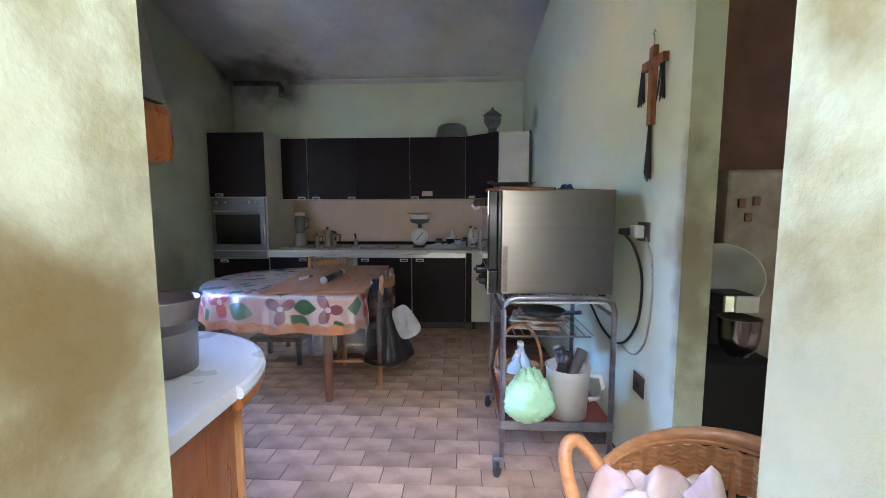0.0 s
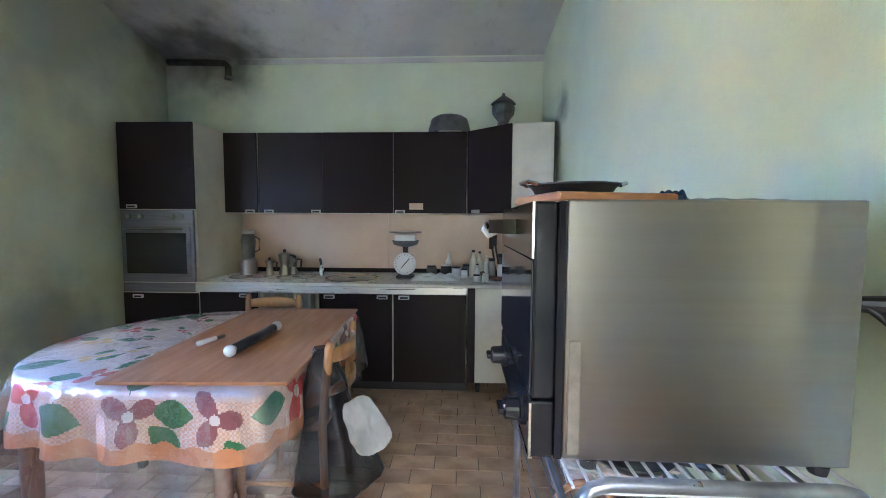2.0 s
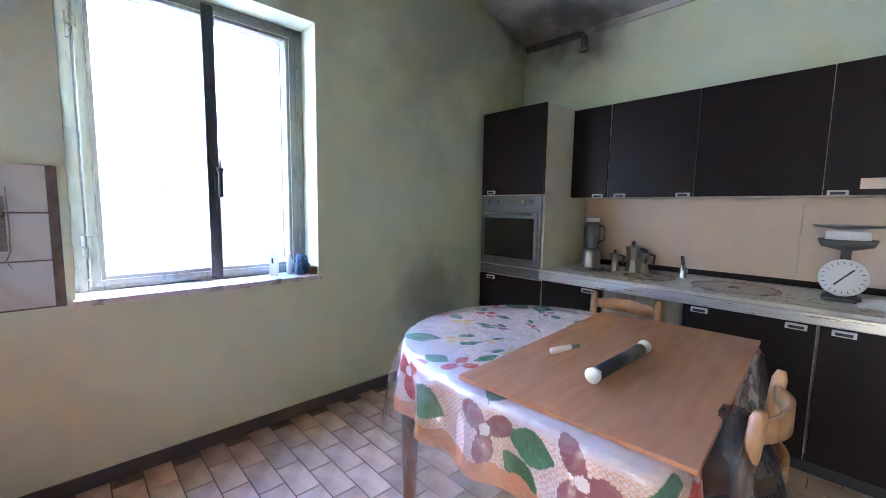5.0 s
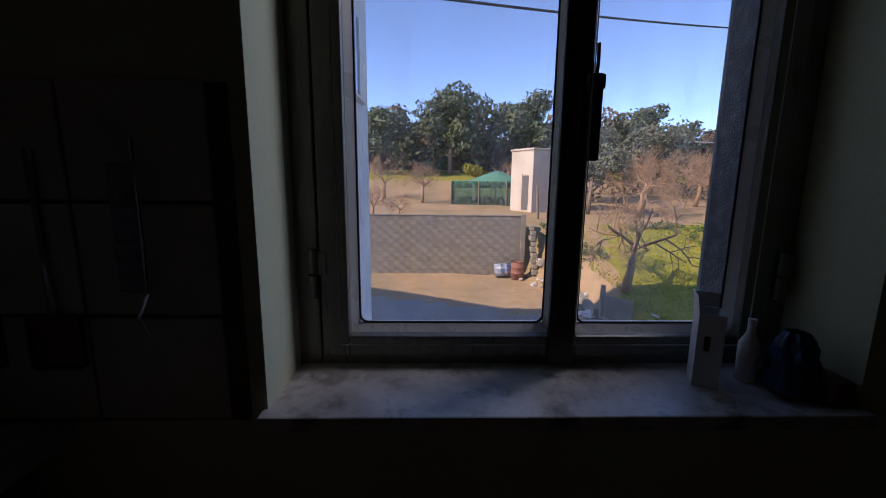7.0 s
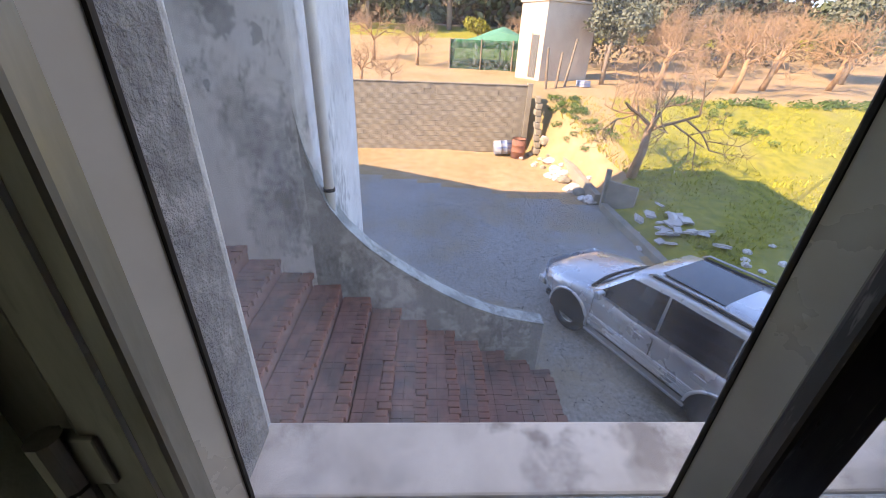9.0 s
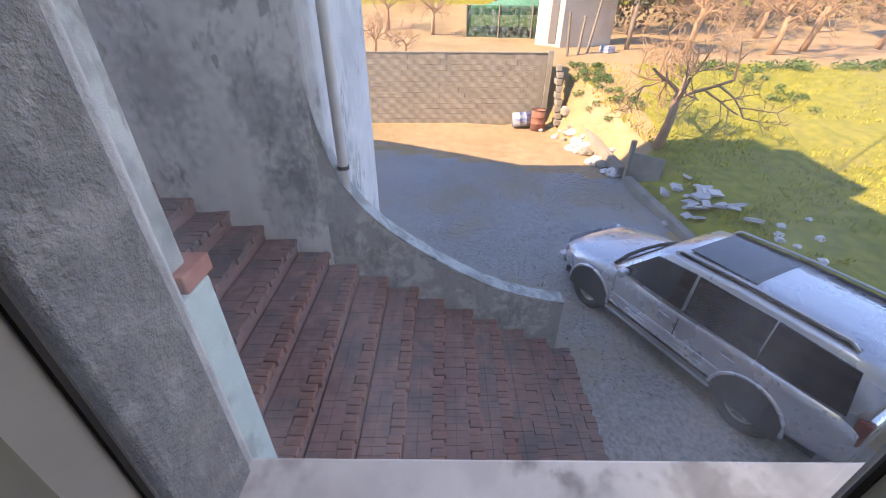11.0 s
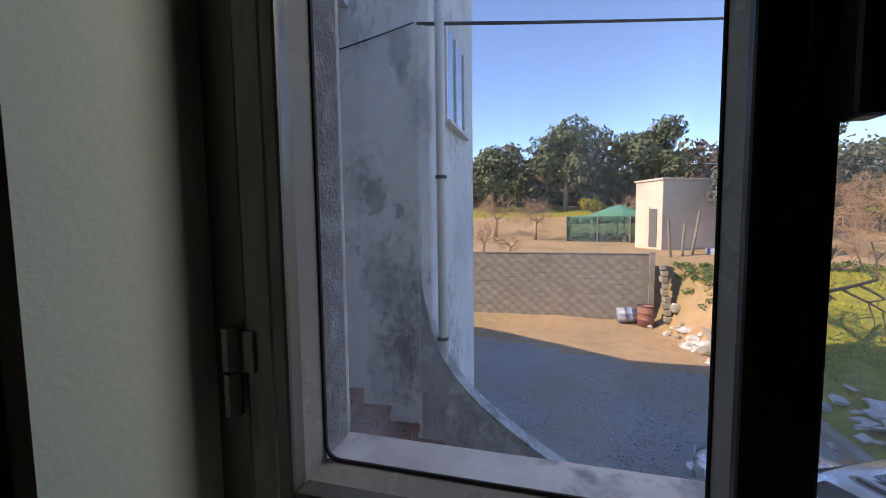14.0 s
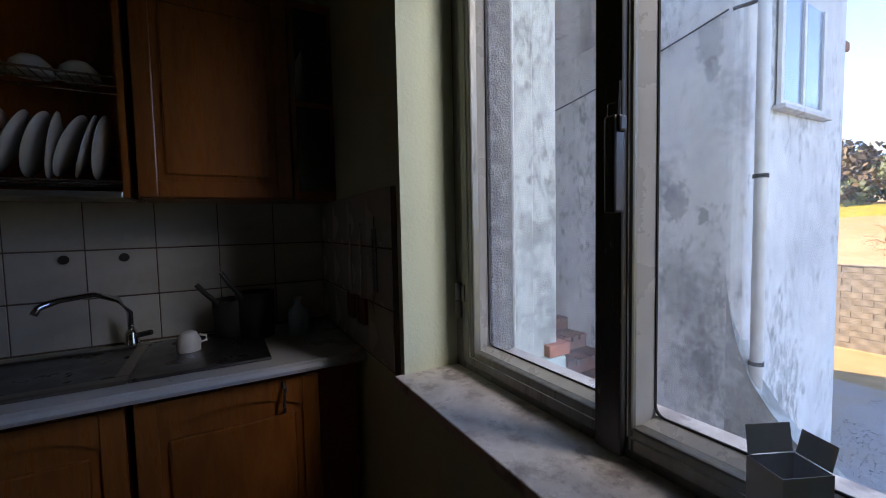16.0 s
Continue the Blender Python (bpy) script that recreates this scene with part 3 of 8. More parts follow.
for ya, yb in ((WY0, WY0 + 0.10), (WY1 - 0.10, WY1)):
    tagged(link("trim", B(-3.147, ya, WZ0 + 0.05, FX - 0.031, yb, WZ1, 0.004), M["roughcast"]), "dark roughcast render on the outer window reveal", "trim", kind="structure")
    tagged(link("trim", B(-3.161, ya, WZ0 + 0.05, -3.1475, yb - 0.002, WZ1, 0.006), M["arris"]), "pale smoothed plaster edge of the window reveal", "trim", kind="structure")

# ---- outside: ground, wing, stairs ----
def smooth(a, b, v):
    k = min(1, max(0, (v - a) / (b - a)))
    return k * k * (3 - 2 * k)


def yard_edge(d):
    return 6.7 + 0.4 * smooth(9, 13, d) - 0.9 * smooth(13.4, 19, d)


def base_z(d):
    return -2.35 + 1.75 * smooth(11, 22, d) + 0.25 * smooth(20, 26, d) + 2.9 * smooth(26, 48, d) + 12 * smooth(60, 160, d)


def ground_z(x, y):
    d = -x
    if d > 20:
        return base_z(d)
    up = smooth(0.0, 1.1, y - yard_edge(d))
    return GROUND + (base_z(d) - GROUND) * up


def sheet(xs, ys, fn):
    bm = bmesh.new()
    g = [[bm.verts.new((x, y, fn(x, y))) for y in ys] for x in xs]
    for i in range(len(xs) - 1):
        for j in range(len(ys) - 1):
            bm.faces.new((g[i][j], g[i + 1][j], g[i + 1][j + 1], g[i][j + 1]))
    return bm


xs = [3000, 60, 20, 0] + [-3.3 - 0.4 * i for i in range(42)] + [-20.01 - 0.45 * i for i in range(25)] + [-31 - 1.5 * i for i in range(24)] + [-75, -100, -150, -400, -3000]
ys = [-3000, -400, -120, -60, -30, -15] + [-10 + 0.4 * i for i in range(95)] + [29, 34, 45, 70, 150, 400, 3000]
bm = sheet(xs, ys, lambda x, y: ground_z(x, y) + (0.07 * noise.noise((x * 0.6, y * 0.6, 0)) if -x > 9 else 0))
for f in bm.faces:
    c = f.calc_center_median()
    d = -c.x
    wob = 0.5 * noise.noise((c.x * 0.8, c.y * 0.8, 3.0))
    if d < 20 and c.y < yard_edge(d) + 0.2:
        f.material_index = 0 if d < 15.8 - 0.32 * c.y + wob else 1
    elif d < 20.6 + wob and c.y > 8.2 + 0.25 * max(0, d - 15) + wob and c.y < 45:
        f.material_index = 2
    elif d < 20 and c.y < 45 and d < 14 and c.y > 7:
        f.material_index = 2
    elif 38 < d < 44:
        f.material_index = 2
    else:
        f.material_index = 1
ground = tagged(link("ground", bm, [M["gravel"], M["soil"], M["grass_ground"]], True), "gravel yard with sandy track, grassy lawn and bare orchard soil", "ground", kind="structure")

# the outline behind the visible faces is shaped to cast the yard's shadow
WING = [(-6.9, 0.60)] + arc(-7.02, 0.60, 0.12, 0, 90, 5) + [(-9.25, 0.80), (-9.25, 0.10), (-9.9, 0.10), (-9.9, -3.9), (-8.2, -4.9), (-12.4, -12.6), (-3.2, -12.6), (-3.2, -3.4), (-6.9, -3.4)]
wing = thing("house_wing", -7.5, -1.0, GROUND, "grey weathered plaster house wing with dark water stains", "house")
bm = prism(bmesh.new(), [(x + 7.5, y + 1.0) for x, y in WING], 0, 10.05)
part("wall", bm, M["stucco"], wing)
# unseen block over the landing, added to shade yard and lawn
part("upper_wall", B(0.6, -2.4, 6.6, 4.3, 0.8, 10.05), M["stucco"], wing)
part("eaves", B(-3.75, -3.0, 6.85, -1.4, 1.3, 7.0, 0.02), M["redtile"], wing, "red tiled eaves")
wz0, wz1 = 2.55 - GROUND, 3.75 - GROUND
bm = bmesh.new()
box(bm, -1.17, 1.76, wz0, -1.10, 1.80, wz1)
box(bm, -0.09, 1.76, wz0, -0.02, 1.80, wz1)
box(bm, -1.10, 1.76, wz0, -0.09, 1.80, wz0 + 0.06)
box(bm, -0.62, 1.76, wz0 + 0.06, -0.56, 1.80, wz1)
# pale blue base colour paints the sky's reflection into the panes
M["sky_pane"] = mat("sky_coloured_pane", (0.40, 0.47, 0.55), (0.36, 0.43, 0.51), 0.12, 0.5, scale=2)
wwin = part("window", bm, M["white"], wing, "pale framed window of the wing")
part("pane", B(-1.10, 1.772, wz0 + 0.06, -0.62, 1.778, wz1), M["sky_pane"], wwin)
part("pane", B(-0.56, 1.772, wz0 + 0.06, -0.09, 1.778, wz1), M["sky_pane"], wwin)
part("sill", B(-1.22, 1.74, wz0 - 0.05, 0.03, 1.86, wz0 - 0.003, 0.008), M["marble"], wing, "pale stone window sill")

pipe = thing("drain_pipe", -6.97, 0.86, GROUND, "pale plastic rain pipe clamped to the grey wing", "pipe")
part("pipe", T([(0, 0, 0.3), (0, 0, 9.6)], 0.055, 12), M["white"], pipe, smooth=True)
for zz in (2.75, 4.62, 6.6):
    part("clamp", lathe([(0.058, -0.02), (0.066, -0.02), (0.066, 0.02), (0.058, 0.02)], 12, at=(0, 0, zz)), M["rubber"], pipe, "dark pipe clamp")

# outer shell of the house below and above, its unseen north end and roof sized to shade the car, and its pier by the
# stairs
bm = bmesh.new()
box(bm, -3.11, -12.6, GROUND, -2.82, 9.0, -0.21)
box(bm, -3.11, YB + 0.31, -0.21, -2.82, 9.0, 4.8)
box(bm, -3.11, -12.6, -0.21, -2.82, -0.21, 4.8)
box(bm, -3.11, -0.21, 4.61, -2.82, YB + 0.31, 4.8)
box(bm, -2.82, 8.8, GROUND, 9.0, 9.0, 4.8)
tagged(link("wall_outer", bm, M["stucco"]), "grey rendered outer wall of the house", "wall", kind="structure")
tagged(link("roof", B(-3.3, -12.8, 4.801, 9.2, 9.2, 5.0), M["redtile"]), "flat tiled house roof, unseen and sized to shade the yard", "roof", kind="structure")
pier = thing("stair_pier", -3.6, 1.0, GROUND, "patchy grey rendered pier beside the brick stairs", "pier")
bm = bmesh.new()
box(bm, -0.215, -0.10, 0, 0.478, 0.10, 6.9, 0.015)
box(bm, -0.40, -0.10, 0, -0.215, 0.08, 6.9, 0.012)
part("upper_body", bm, M["pier"], pier)
part("lower_body", B(-0.43, -0.13, 0, 0.478, 0.125, 3.44, 0.015), M["mint"], pier, "pale mint lower pier")
for k in range(2):
    part("brick", B(-0.46, -0.12 + 0.125 * k, 3.442, -0.30, 0.0 + 0.125 * k, 3.51, 0.006), M["brick"], pier)

# brick stairs
RISE, TREAD = 0.175, 0.35
stairs = thing("brick_stairs", -5.0, 2.0, GROUND, "wide outdoor stairs paved with worn red bricks", "stairs")


def nosing(k):
    return 0.227 + TREAD * k, -0.953 - RISE * k


bm = bmesh.new()
for k in range(-5, 11):
    yn, zn = nosing(k)
    box(bm, -1.895, yn - TREAD - 0.05 - 2.0, 0.0, 1.86, yn - 0.025 - 2.0, zn - 0.068 - GROUND)
box(bm, -1.895, -4.6 - 2.0, 0.0, 1.86, nosing(-5)[0] - TREAD - 2.0, nosing(-6)[1] - GROUND)
part("stair_body", bm, M["mortar"], stairs, "dark mortar bed")

parapet = thing("stair_parapet", -7.0, 2.0, GROUND, "curved grey concrete parapet sweeping down the stairs", "parapet")
curve = [(0.60, 0.75), (0.66, 0.32), (0.74, -0.02), (0.85, -0.30), (1.02, -0.55), (1.25, -0.80), (1.52, -1.02), (1.82, -1.23), (2.15, -1.44), (2.5, -1.63), (2.85, -1.77), (3.2, -1.86), (3.52, -1.92)]
bm = bmesh.new()
ring = []
for y, z in curve:
    ring.append([bm.verts.new((dx, y - 2.0, zz - GROUND)) for dx, zz in ((0.098, GROUND), (0.098, z - 0.01), (0.085, z), (-0.085, z), (-0.098, z - 0.01), (-0.098, GROUND))])
for q, w in zip(ring, ring[1:]):
    for i in range(5):
        bm.faces.new((q[i], q[i + 1], w[i + 1], w[i]))
bm.faces.new(ring[0])
bm.faces.new(ring[-1])
part("wall", bm, M["rough_stucco"], parapet)
bm = bmesh.new()
ring = []
for y, z in curve:
    ring.append([bm.verts.new((dx, y - 2.0, z + dz - GROUND)) for dx, dz in ((0.11, 0.002), (0.11, 0.03), (-0.11, 0.03), (-0.11, 0.002))])
for q, w in zip(ring, ring[1:]):
    for i in range(4):
        bm.faces.new((q[i], q[(i + 1) % 4], w[(i + 1) % 4], w[i]))
bm.faces.new(ring[0])
bm.faces.new(ring[-1])
part("coping", bm, M["pier"], parapet, "weathered cement coping")

# ---- dark fitted kitchen along the back wall ----
def handle(parent, x, y, z, w=0.085, h=0.03):
    """A flat pull: a bright plate with a dark finger slot."""
    hd = part("handle", B(x - w / 2, y - 0.012, z - h / 2, x + w / 2, y, z + h / 2, 0.003), M["white"], parent, "pale metal pull handle")
    part("slot", B(x - w / 2 + 0.012, y - 0.0135, z - h / 2 + 0.006, x + w / 2 - 0.012, y - 0.011, z + h / 2 - 0.010), M["black"], hd, "dark finger slot")


def cupboard(name, x0, x1, y0, y1, z0, z1, doors, label, hx=(), hz=None, group=""):
    c = thing(name, (x0 + x1) / 2, y0, z0, label, "cabinet", group)
    w = (x1 - x0) / 2
    part("body", B(-w, 0.02, 0, w, y1 - y0, z1 - z0), M["cream"], c, "cream carcass")
    n = len(doors) - 1
    for k in range(n):
        a, b = doors[k] - (x0 + x1) / 2, doors[k + 1] - (x0 + x1) / 2
        d = part("door", B(a + 0.002, 0.0, 0.004, b - 0.002, 0.019, z1 - z0 - 0.003, 0.002), M["darkwood"], c, "dark brown laminate door")
        for h in hx:
            if doors[k] < h < doors[k + 1]:
                handle(d, h - (x0 + x1) / 2, 0.0, hz - z0)
    return c


UB, UT = 1.42, 2.12
cupboard("wall_cabinet", -2.13, -1.805, 4.64, YB, UB, UT, (-2.13, -1.805), "narrow dark brown laminate wall cupboard", (-1.87,), 1.435)
cupboard("wall_cabinet", -1.795, 0.035, 4.64, YB, UB, UT, (-1.795, -1.22, -0.60, 0.035), "long dark brown laminate wall cupboard with three doors", (-1.70, -1.28, -0.54), 1.435)
part("sticker", B(-0.46, 4.637, 1.455, -0.34, 4.6395, 1.51), M["splash"], bpy.data.objects["wall_cabinet.001"], "peeling tan sticker").matrix_parent_inverse = bpy.data.objects["wall_cabinet.001"].matrix_basis.inverted()
# corner unit with slanting door and bare cream side
cu = thing("corner_cabinet", 0.375, 4.64, UB, "corner wall cupboard with slanted dark door and cream side", "cabinet")
bm = prism(bmesh.new(), [(-0.325, 0.02), (0.012, -0.25), (0.30, -0.30), (0.338, -0.30), (0.338, 0.275), (-0.325, 0.275)], 0, 0.70)
part("body", bm, M["cream"], cu, "bare cream side panel")
ang = math.atan2(-0.27, 0.337)
dm = Matrix.Translation((-0.330, 0.0, 0)) @ Matrix.Rotation(ang, 4, 'Z')
dd = part("door", B(0, -0.005, 0.003, 0.428, 0.014, 0.70, 0.002, m=dm), M["darkwood"], cu, "dark slanted door")
part("handle", B(0.05, -0.018, 0.006, 0.135, -0.006, 0.034, 0.003, m=dm), M["white"], dd, "pale metal pull handle")
part("edge_strip", B(0.326, -0.308, 0, 0.339, -0.301, 0.705), M["black"], cu, "dark edge strip")

# tall oven tower
OX0, OX1 = -2.72, -2.10
tw = thing("oven_tower", (OX0 + OX1) / 2, 4.24, 0, "tall dark laminate unit with built-in steel oven", "cabinet")
part("body", B(-0.31, 0.02, 0.06, 0.31, 0.675, 2.12), M["cream"], tw, "cream side panels")
part("door", B(-0.305, 0, 1.44, 0.305, 0.019, 2.115, 0.002), M["darkwood"], tw, "dark upper door")
part("door", B(-0.305, 0, 0.10, 0.305, 0.019, 0.77, 0.002), M["darkwood"], tw, "dark lower door")
part("plinth", B(-0.31, 0.05, 0, 0.31, 0.67, 0.06), M["black"], tw)
ov = part("oven", B(-0.295, -0.008, 0.86, 0.295, 0.018, 1.43, 0.004), M["oven_steel"], tw, "built-in steel oven front")
part("oven_door", B(-0.275, -0.02, 0.90, 0.275, -0.009, 1.30, 0.004), M["oven_steel"], ov)
part("oven_glass", B(-0.245, -0.024, 0.93, 0.245, -0.0205, 1.25, 0.002), M["ovenglass"], ov, "black oven window")
part("door_handle", T([(-0.24, -0.05, 1.285), (0.24, -0.05, 1.285)], 0.009), M["chrome"], ov)
for kx in (-0.22, -0.12, 0.14, 0.21):
    bm = lathe([(0.0, 0.0), (0.02, 0.0), (0.017, 0.022), (0, 0.022)], 14)
    bmesh.ops.transform(bm, matrix=Matrix.Translation((kx, -0.008, 1.38)) @ Matrix.Rotation(radians(90), 4, 'X'), verts=bm.verts[:])
    part("knob", bm, M["chrome"], ov)
part("drawer", B(-0.30, -0.004, 0.78, 0.30, 0.018, 0.85, 0.003), M["oven_steel"], tw, "narrow steel drawer front")
handle(tw, -0.18, 0.0, 0.745)
handle(tw, -0.20, 0.0, 1.46)

# base units, worktop
BT = 0.825
cupboard("base_cabinet", -2.09, -1.62, 4.245, YB, 0.08, BT, (-2.09, -1.62), "dark brown laminate base cupboard", (-1.72,), 0.76, "base units")
sink_unit = thing("base_cabinet", -1.37, 4.245, 0.08, "open sink unit closed by a striped curtain", "cabinet", "base units")
part("body", B(-0.245, 0.25, 0, 0.245, 0.675, 0.745), M["darkwood"], sink_unit)
bm = bmesh.new()
pts = [(-0.24 + 0.48 * i / 60, 0.02 + 0.012 * math.sin(i * 1.05)) for i in range(61)]
lo = [bm.verts.new((x, y, 0.25)) for x, y in pts]
hi = [bm.verts.new((x, y, 0.74)) for x, y in pts]
for i in range(60):
    bm.faces.new((lo[i], lo[i + 1], hi[i + 1], hi[i]))
bmesh.ops.solidify(bm, geom=bm.faces[:], thickness=0.002)
part("curtain", bm, M["cream"], sink_unit, "pale striped curtain", True)
cupboard("base_cabinet", -1.12, -0.545, 4.245, YB, 0.08, BT, (-1.12, -0.545), "dark brown laminate base cupboard", (-1.04, -0.62), 0.76, "base units")
cupboard("base_cabinet", -0.535, 0.035, 4.245, YB, 0.08, BT, (-0.535, 0.035), "dark brown laminate base cupboard", (-0.45,), 0.76, "base units")
ce = thing("corner_base_cabinet", 0.38, 4.25, 0.06, "corner base cupboard with bare cream side panel", "cabinet")
part("body", B(-0.275, 0.0, 0.03, 0.335, 0.665, 0.775), M["cream"], ce, "bare cream panel")
part("edge_strip", B(-0.335, 0.0, 0.03, -0.276, 0.03, 0.775), M["darkwood"], ce, "dark edge strip")
for i, fx in enumerate((-0.25, 0.30)):
    part("foot", lathe([(0.02, -0.06), (0.02, 0.03)], 10, at=(fx, 0.05, 0)), M["black"], ce)
tagged(link("plinth", B(-2.09, 4.30, 0.0, 0.04, 4.33, 0.08), M["black"]), "black plinth board under the base units", "plinth")
wt = thing("worktop", -1.0, 4.5, 0.825, "pale laminate worktop with aluminium front strip", "worktop")
part("top", B(-1.095, -0.29, 0.022, 1.04, 0.42, 0.045, 0.003), M["worktop"], wt)
part("top", B(1.041, -0.27, 0.016, 1.715, 0.42, 0.04, 0.003), M["worktop"], wt)
part("front_strip", B(-1.095, -0.296, -0.035, 1.04, -0.27, 0.021, 0.004), M["alu"], wt, "ribbed aluminium front strip")
part("upstand", B(-1.095, 0.395, 0.046, 1.04, 0.419, 0.085, 0.003), M["darkwood"], wt, "dark brown upstand")
spl = thing("splashback", -0.69, YB - 0.002, 0.872, "peach laminate splashback panels with aluminium edge", "splashback")
for x0, x1 in ((-1.40, -0.002), (0.002, 1.40)):
    part("panel", B(x0, -0.010, 0.0, x1, 0.0, 0.546, 0.0015, 1), M["splash"], spl)
part("edge_strip", B(-1.40, -0.016, 0.0, 1.40, -0.0105, 0.012, 0.001, 1), M["alu"], spl, "thin aluminium edge strip")


def basin(name, x, y, r, label):
    s = thing(name, x, y, 0.871, label, "sink")
    part("rim", lathe([(r + 0.02, 0.0), (r + 0.018, 0.006), (r, 0.006), (r - 0.008, 0.001)], 32), M["chrome"], s, smooth=True)
    part("bowl", lathe([(r - 0.007, 0.0015), (0.05, 0.0035), (0.0, 0.003)], 32), M["steel"], s, smooth=True)
    part("drain", lathe([(0.03, 0.004), (0.03, 0.007), (0.0, 0.007)], 16), M["black"], s)


basin("round_sink", -1.42, 4.52, 0.14, "small round steel sink bowl in the worktop")
basin("round_sink", -0.93, 4.50, 0.20, "round steel sink bowl in the worktop")
basin("round_sink", -1.83, 4.52, 0.14, "round steel hob plate in the worktop")
tap = thing("tap", -1.25, 4.66, 0.871, "chrome mixer tap with black lever", "tap")
part("stem", lathe([(0.025, 0), (0.02, 0.05), (0.016, 0.09), (0, 0.095)], 14), M["chrome"], tap, smooth=True)
part("spout", T([(0, 0, 0.06), (0.03, -0.05, 0.075), (0.05, -0.10, 0.06)], 0.009), M["chrome"], tap)
part("lever", T([(0, 0, 0.09), (-0.01, 0.0, 0.15)], 0.011), M["black"], tap)

bl = thing("blender", -1.92, 4.68, 0.871, "steel blender with a tall grey jug", "blender")
part("base", lathe([(0.075, 0), (0.07, 0.12), (0.055, 0.15), (0, 0.15)], 18), M["steel"], bl, smooth=True)
part("jug", lathe([(0.05, 0.152), (0.062, 0.30), (0.05, 0.36), (0, 0.36)], 18), M["clay"], bl, smooth=True)
part("lid", lathe([(0.052, 0.361), (0.055, 0.39), (0, 0.40)], 18), M["white"], bl)
part("jug_handle", T([(0.055, 0, 0.20), (0.10, 0, 0.22), (0.10, 0, 0.32), (0.055, 0, 0.34)], 0.008), M["clay"], bl)


def coffee_pot(x, y, s, label):
    c = thing("coffee_pot", x, y, 0.871, label, "coffee pot", "coffee pots by the sink")
    part("body", lathe([(0.05 * s, 0), (0.034 * s, 0.07 * s), (0.034 * s, 0.08 * s), (0.052 * s, 0.16 * s), (0, 0.175 * s)], 8), M["steel"], c)
    part("lid_knob", lathe([(0.01 * s, 0.172 * s), (0.014 * s, 0.19 * s), (0, 0.2 * s)], 8), M["black"], c)
    part("handle", T([(0.045 * s, 0, 0.15 * s), (0.085 * s, 0, 0.145 * s), (0.075 * s, 0, 0.06 * s)], 0.009 * s), M["black"], c)


coffee_pot(-1.70, 4.62, 0.8, "small aluminium stove-top coffee pot")
coffee_pot(-1.60, 4.70, 1.15, "aluminium stove-top coffee pot with black handle")
coffee_pot(-1.53, 4.72, 0.9, "dull metal stove-top coffee pot")

# kitchen scale with dial
sc = thing("kitchen_scale", -0.48, 4.55, 0.871, "old kitchen scale with white dial and metal pan", "scale")
part("base", B(-0.075, -0.06, 0, 0.075, 0.06, 0.025, 0.006), M["black"], sc)
part("body", B(-0.06, -0.035, 0.025, 0.06, 0.05, 0.20, 0.015), M["black"], sc)
bm = lathe([(0, 0), (0.093, 0), (0.096, 0.012), (0.09, 0.016), (0, 0.014)], 36)
rot = Matrix.Translation((0, -0.036, 0.125)) @ Matrix.Rotation(radians(90), 4, 'X')
bmesh.ops.transform(bm, matrix=rot, verts=bm.verts[:])
dial = part("dial", bm, M["white"], sc, "round white dial")
part("needle", B(-0.004, -0.0555, -0.05, 0.004, -0.0535, 0.06, m=Matrix.Translation((0, 0, 0.125)) @ Matrix.Rotation(radians(40), 4, 'Y')), M["black"], dial)
for k in range(20):
    a = k * math.tau / 20
    part("mark", B(-0.0015, -0.0535, 0.07, 0.0015, -0.0525, 0.083, m=Matrix.Translation((0, 0, 0.125)) @ Matrix.Rotation(a, 4, 'Y')), M["black"], dial)
part("neck", B(-0.02, -0.02, 0.20, 0.02, 0.02, 0.265, 0.004), M["black"], sc)
part("tray", lathe([(0.03, 0.265), (0.10, 0.285), (0.115, 0.32), (0.11, 0.322), (0, 0.28)], 24), M["clay"], sc, smooth=True)
part("box", B(-0.085, -0.06, 0.29, 0.085, 0.06, 0.365, 0.004), M["white"], sc, "printed carton in the pan")
part("pan", lathe([(0.02, 0.37), (0.135, 0.385), (0.14, 0.395), (0.13, 0.395), (0, 0.378)], 24), M["steel"], sc, smooth=True)


def cloth(name, x, y, z, sx, sy, h, label, material, cat="cloth", seed=1, rz=0, freq=5.0):
    bm = bmesh.new()
    n = 26
    g = [[None] * (n + 1) for _ in range(n + 1)]
    for i in range(n + 1):
        for j in range(n + 1):
            u, v = i / n - 0.5, j / n - 0.5
            e = max(abs(u), abs(v)) * 2
            zz = h * (1 - e ** 4) * (0.55 + 0.9 * abs(noise.noise((u * freq + seed, v * freq, seed)))) + 0.003
            g[i][j] = bm.verts.new((u * sx * (1 + 0.15 * noise.noise((v * 4, seed, 1))), v * sy * (1 + 0.15 * noise.noise((u * 4, seed, 2))), zz))
    for i in range(n):
        for j in range(n):
            bm.faces.new((g[i][j], g[i + 1][j], g[i + 1][j + 1], g[i][j + 1]))
    base = [bm.verts.new((v.co.x, v.co.y, 0)) for v in (g[0][0], g[n][0], g[n][n], g[0][n])]
    bm.faces.new(base)
    o = tagged(link(name, bm, material, True), label, cat)
    o.matrix_basis = pose(x, y, z, 0, 0, rz)
    return o


cloth("tea_towel", -0.22, 4.48, 0.871, 0.40, 0.22, 0.05, "crumpled white tea towel on the worktop", M["white"], "towel", 4)


def bottle(x, y, z, r, h, material, label, cap="black", name="bottle", group=""):
    b = thing(name, x, y, z, label, name.replace("_", " "), group)
    part("body", lathe([(0, 0), (r, 0), (r, h * 0.6), (r * 0.4, h * 0.78), (r * 0.36, h * 0.92), (0, h * 0.92)], 16), material, b, smooth=True)
    part("cap", lathe([(r * 0.42, h * 0.921), (r * 0.42, h), (0, h)], 12), M[cap], b)
    return b


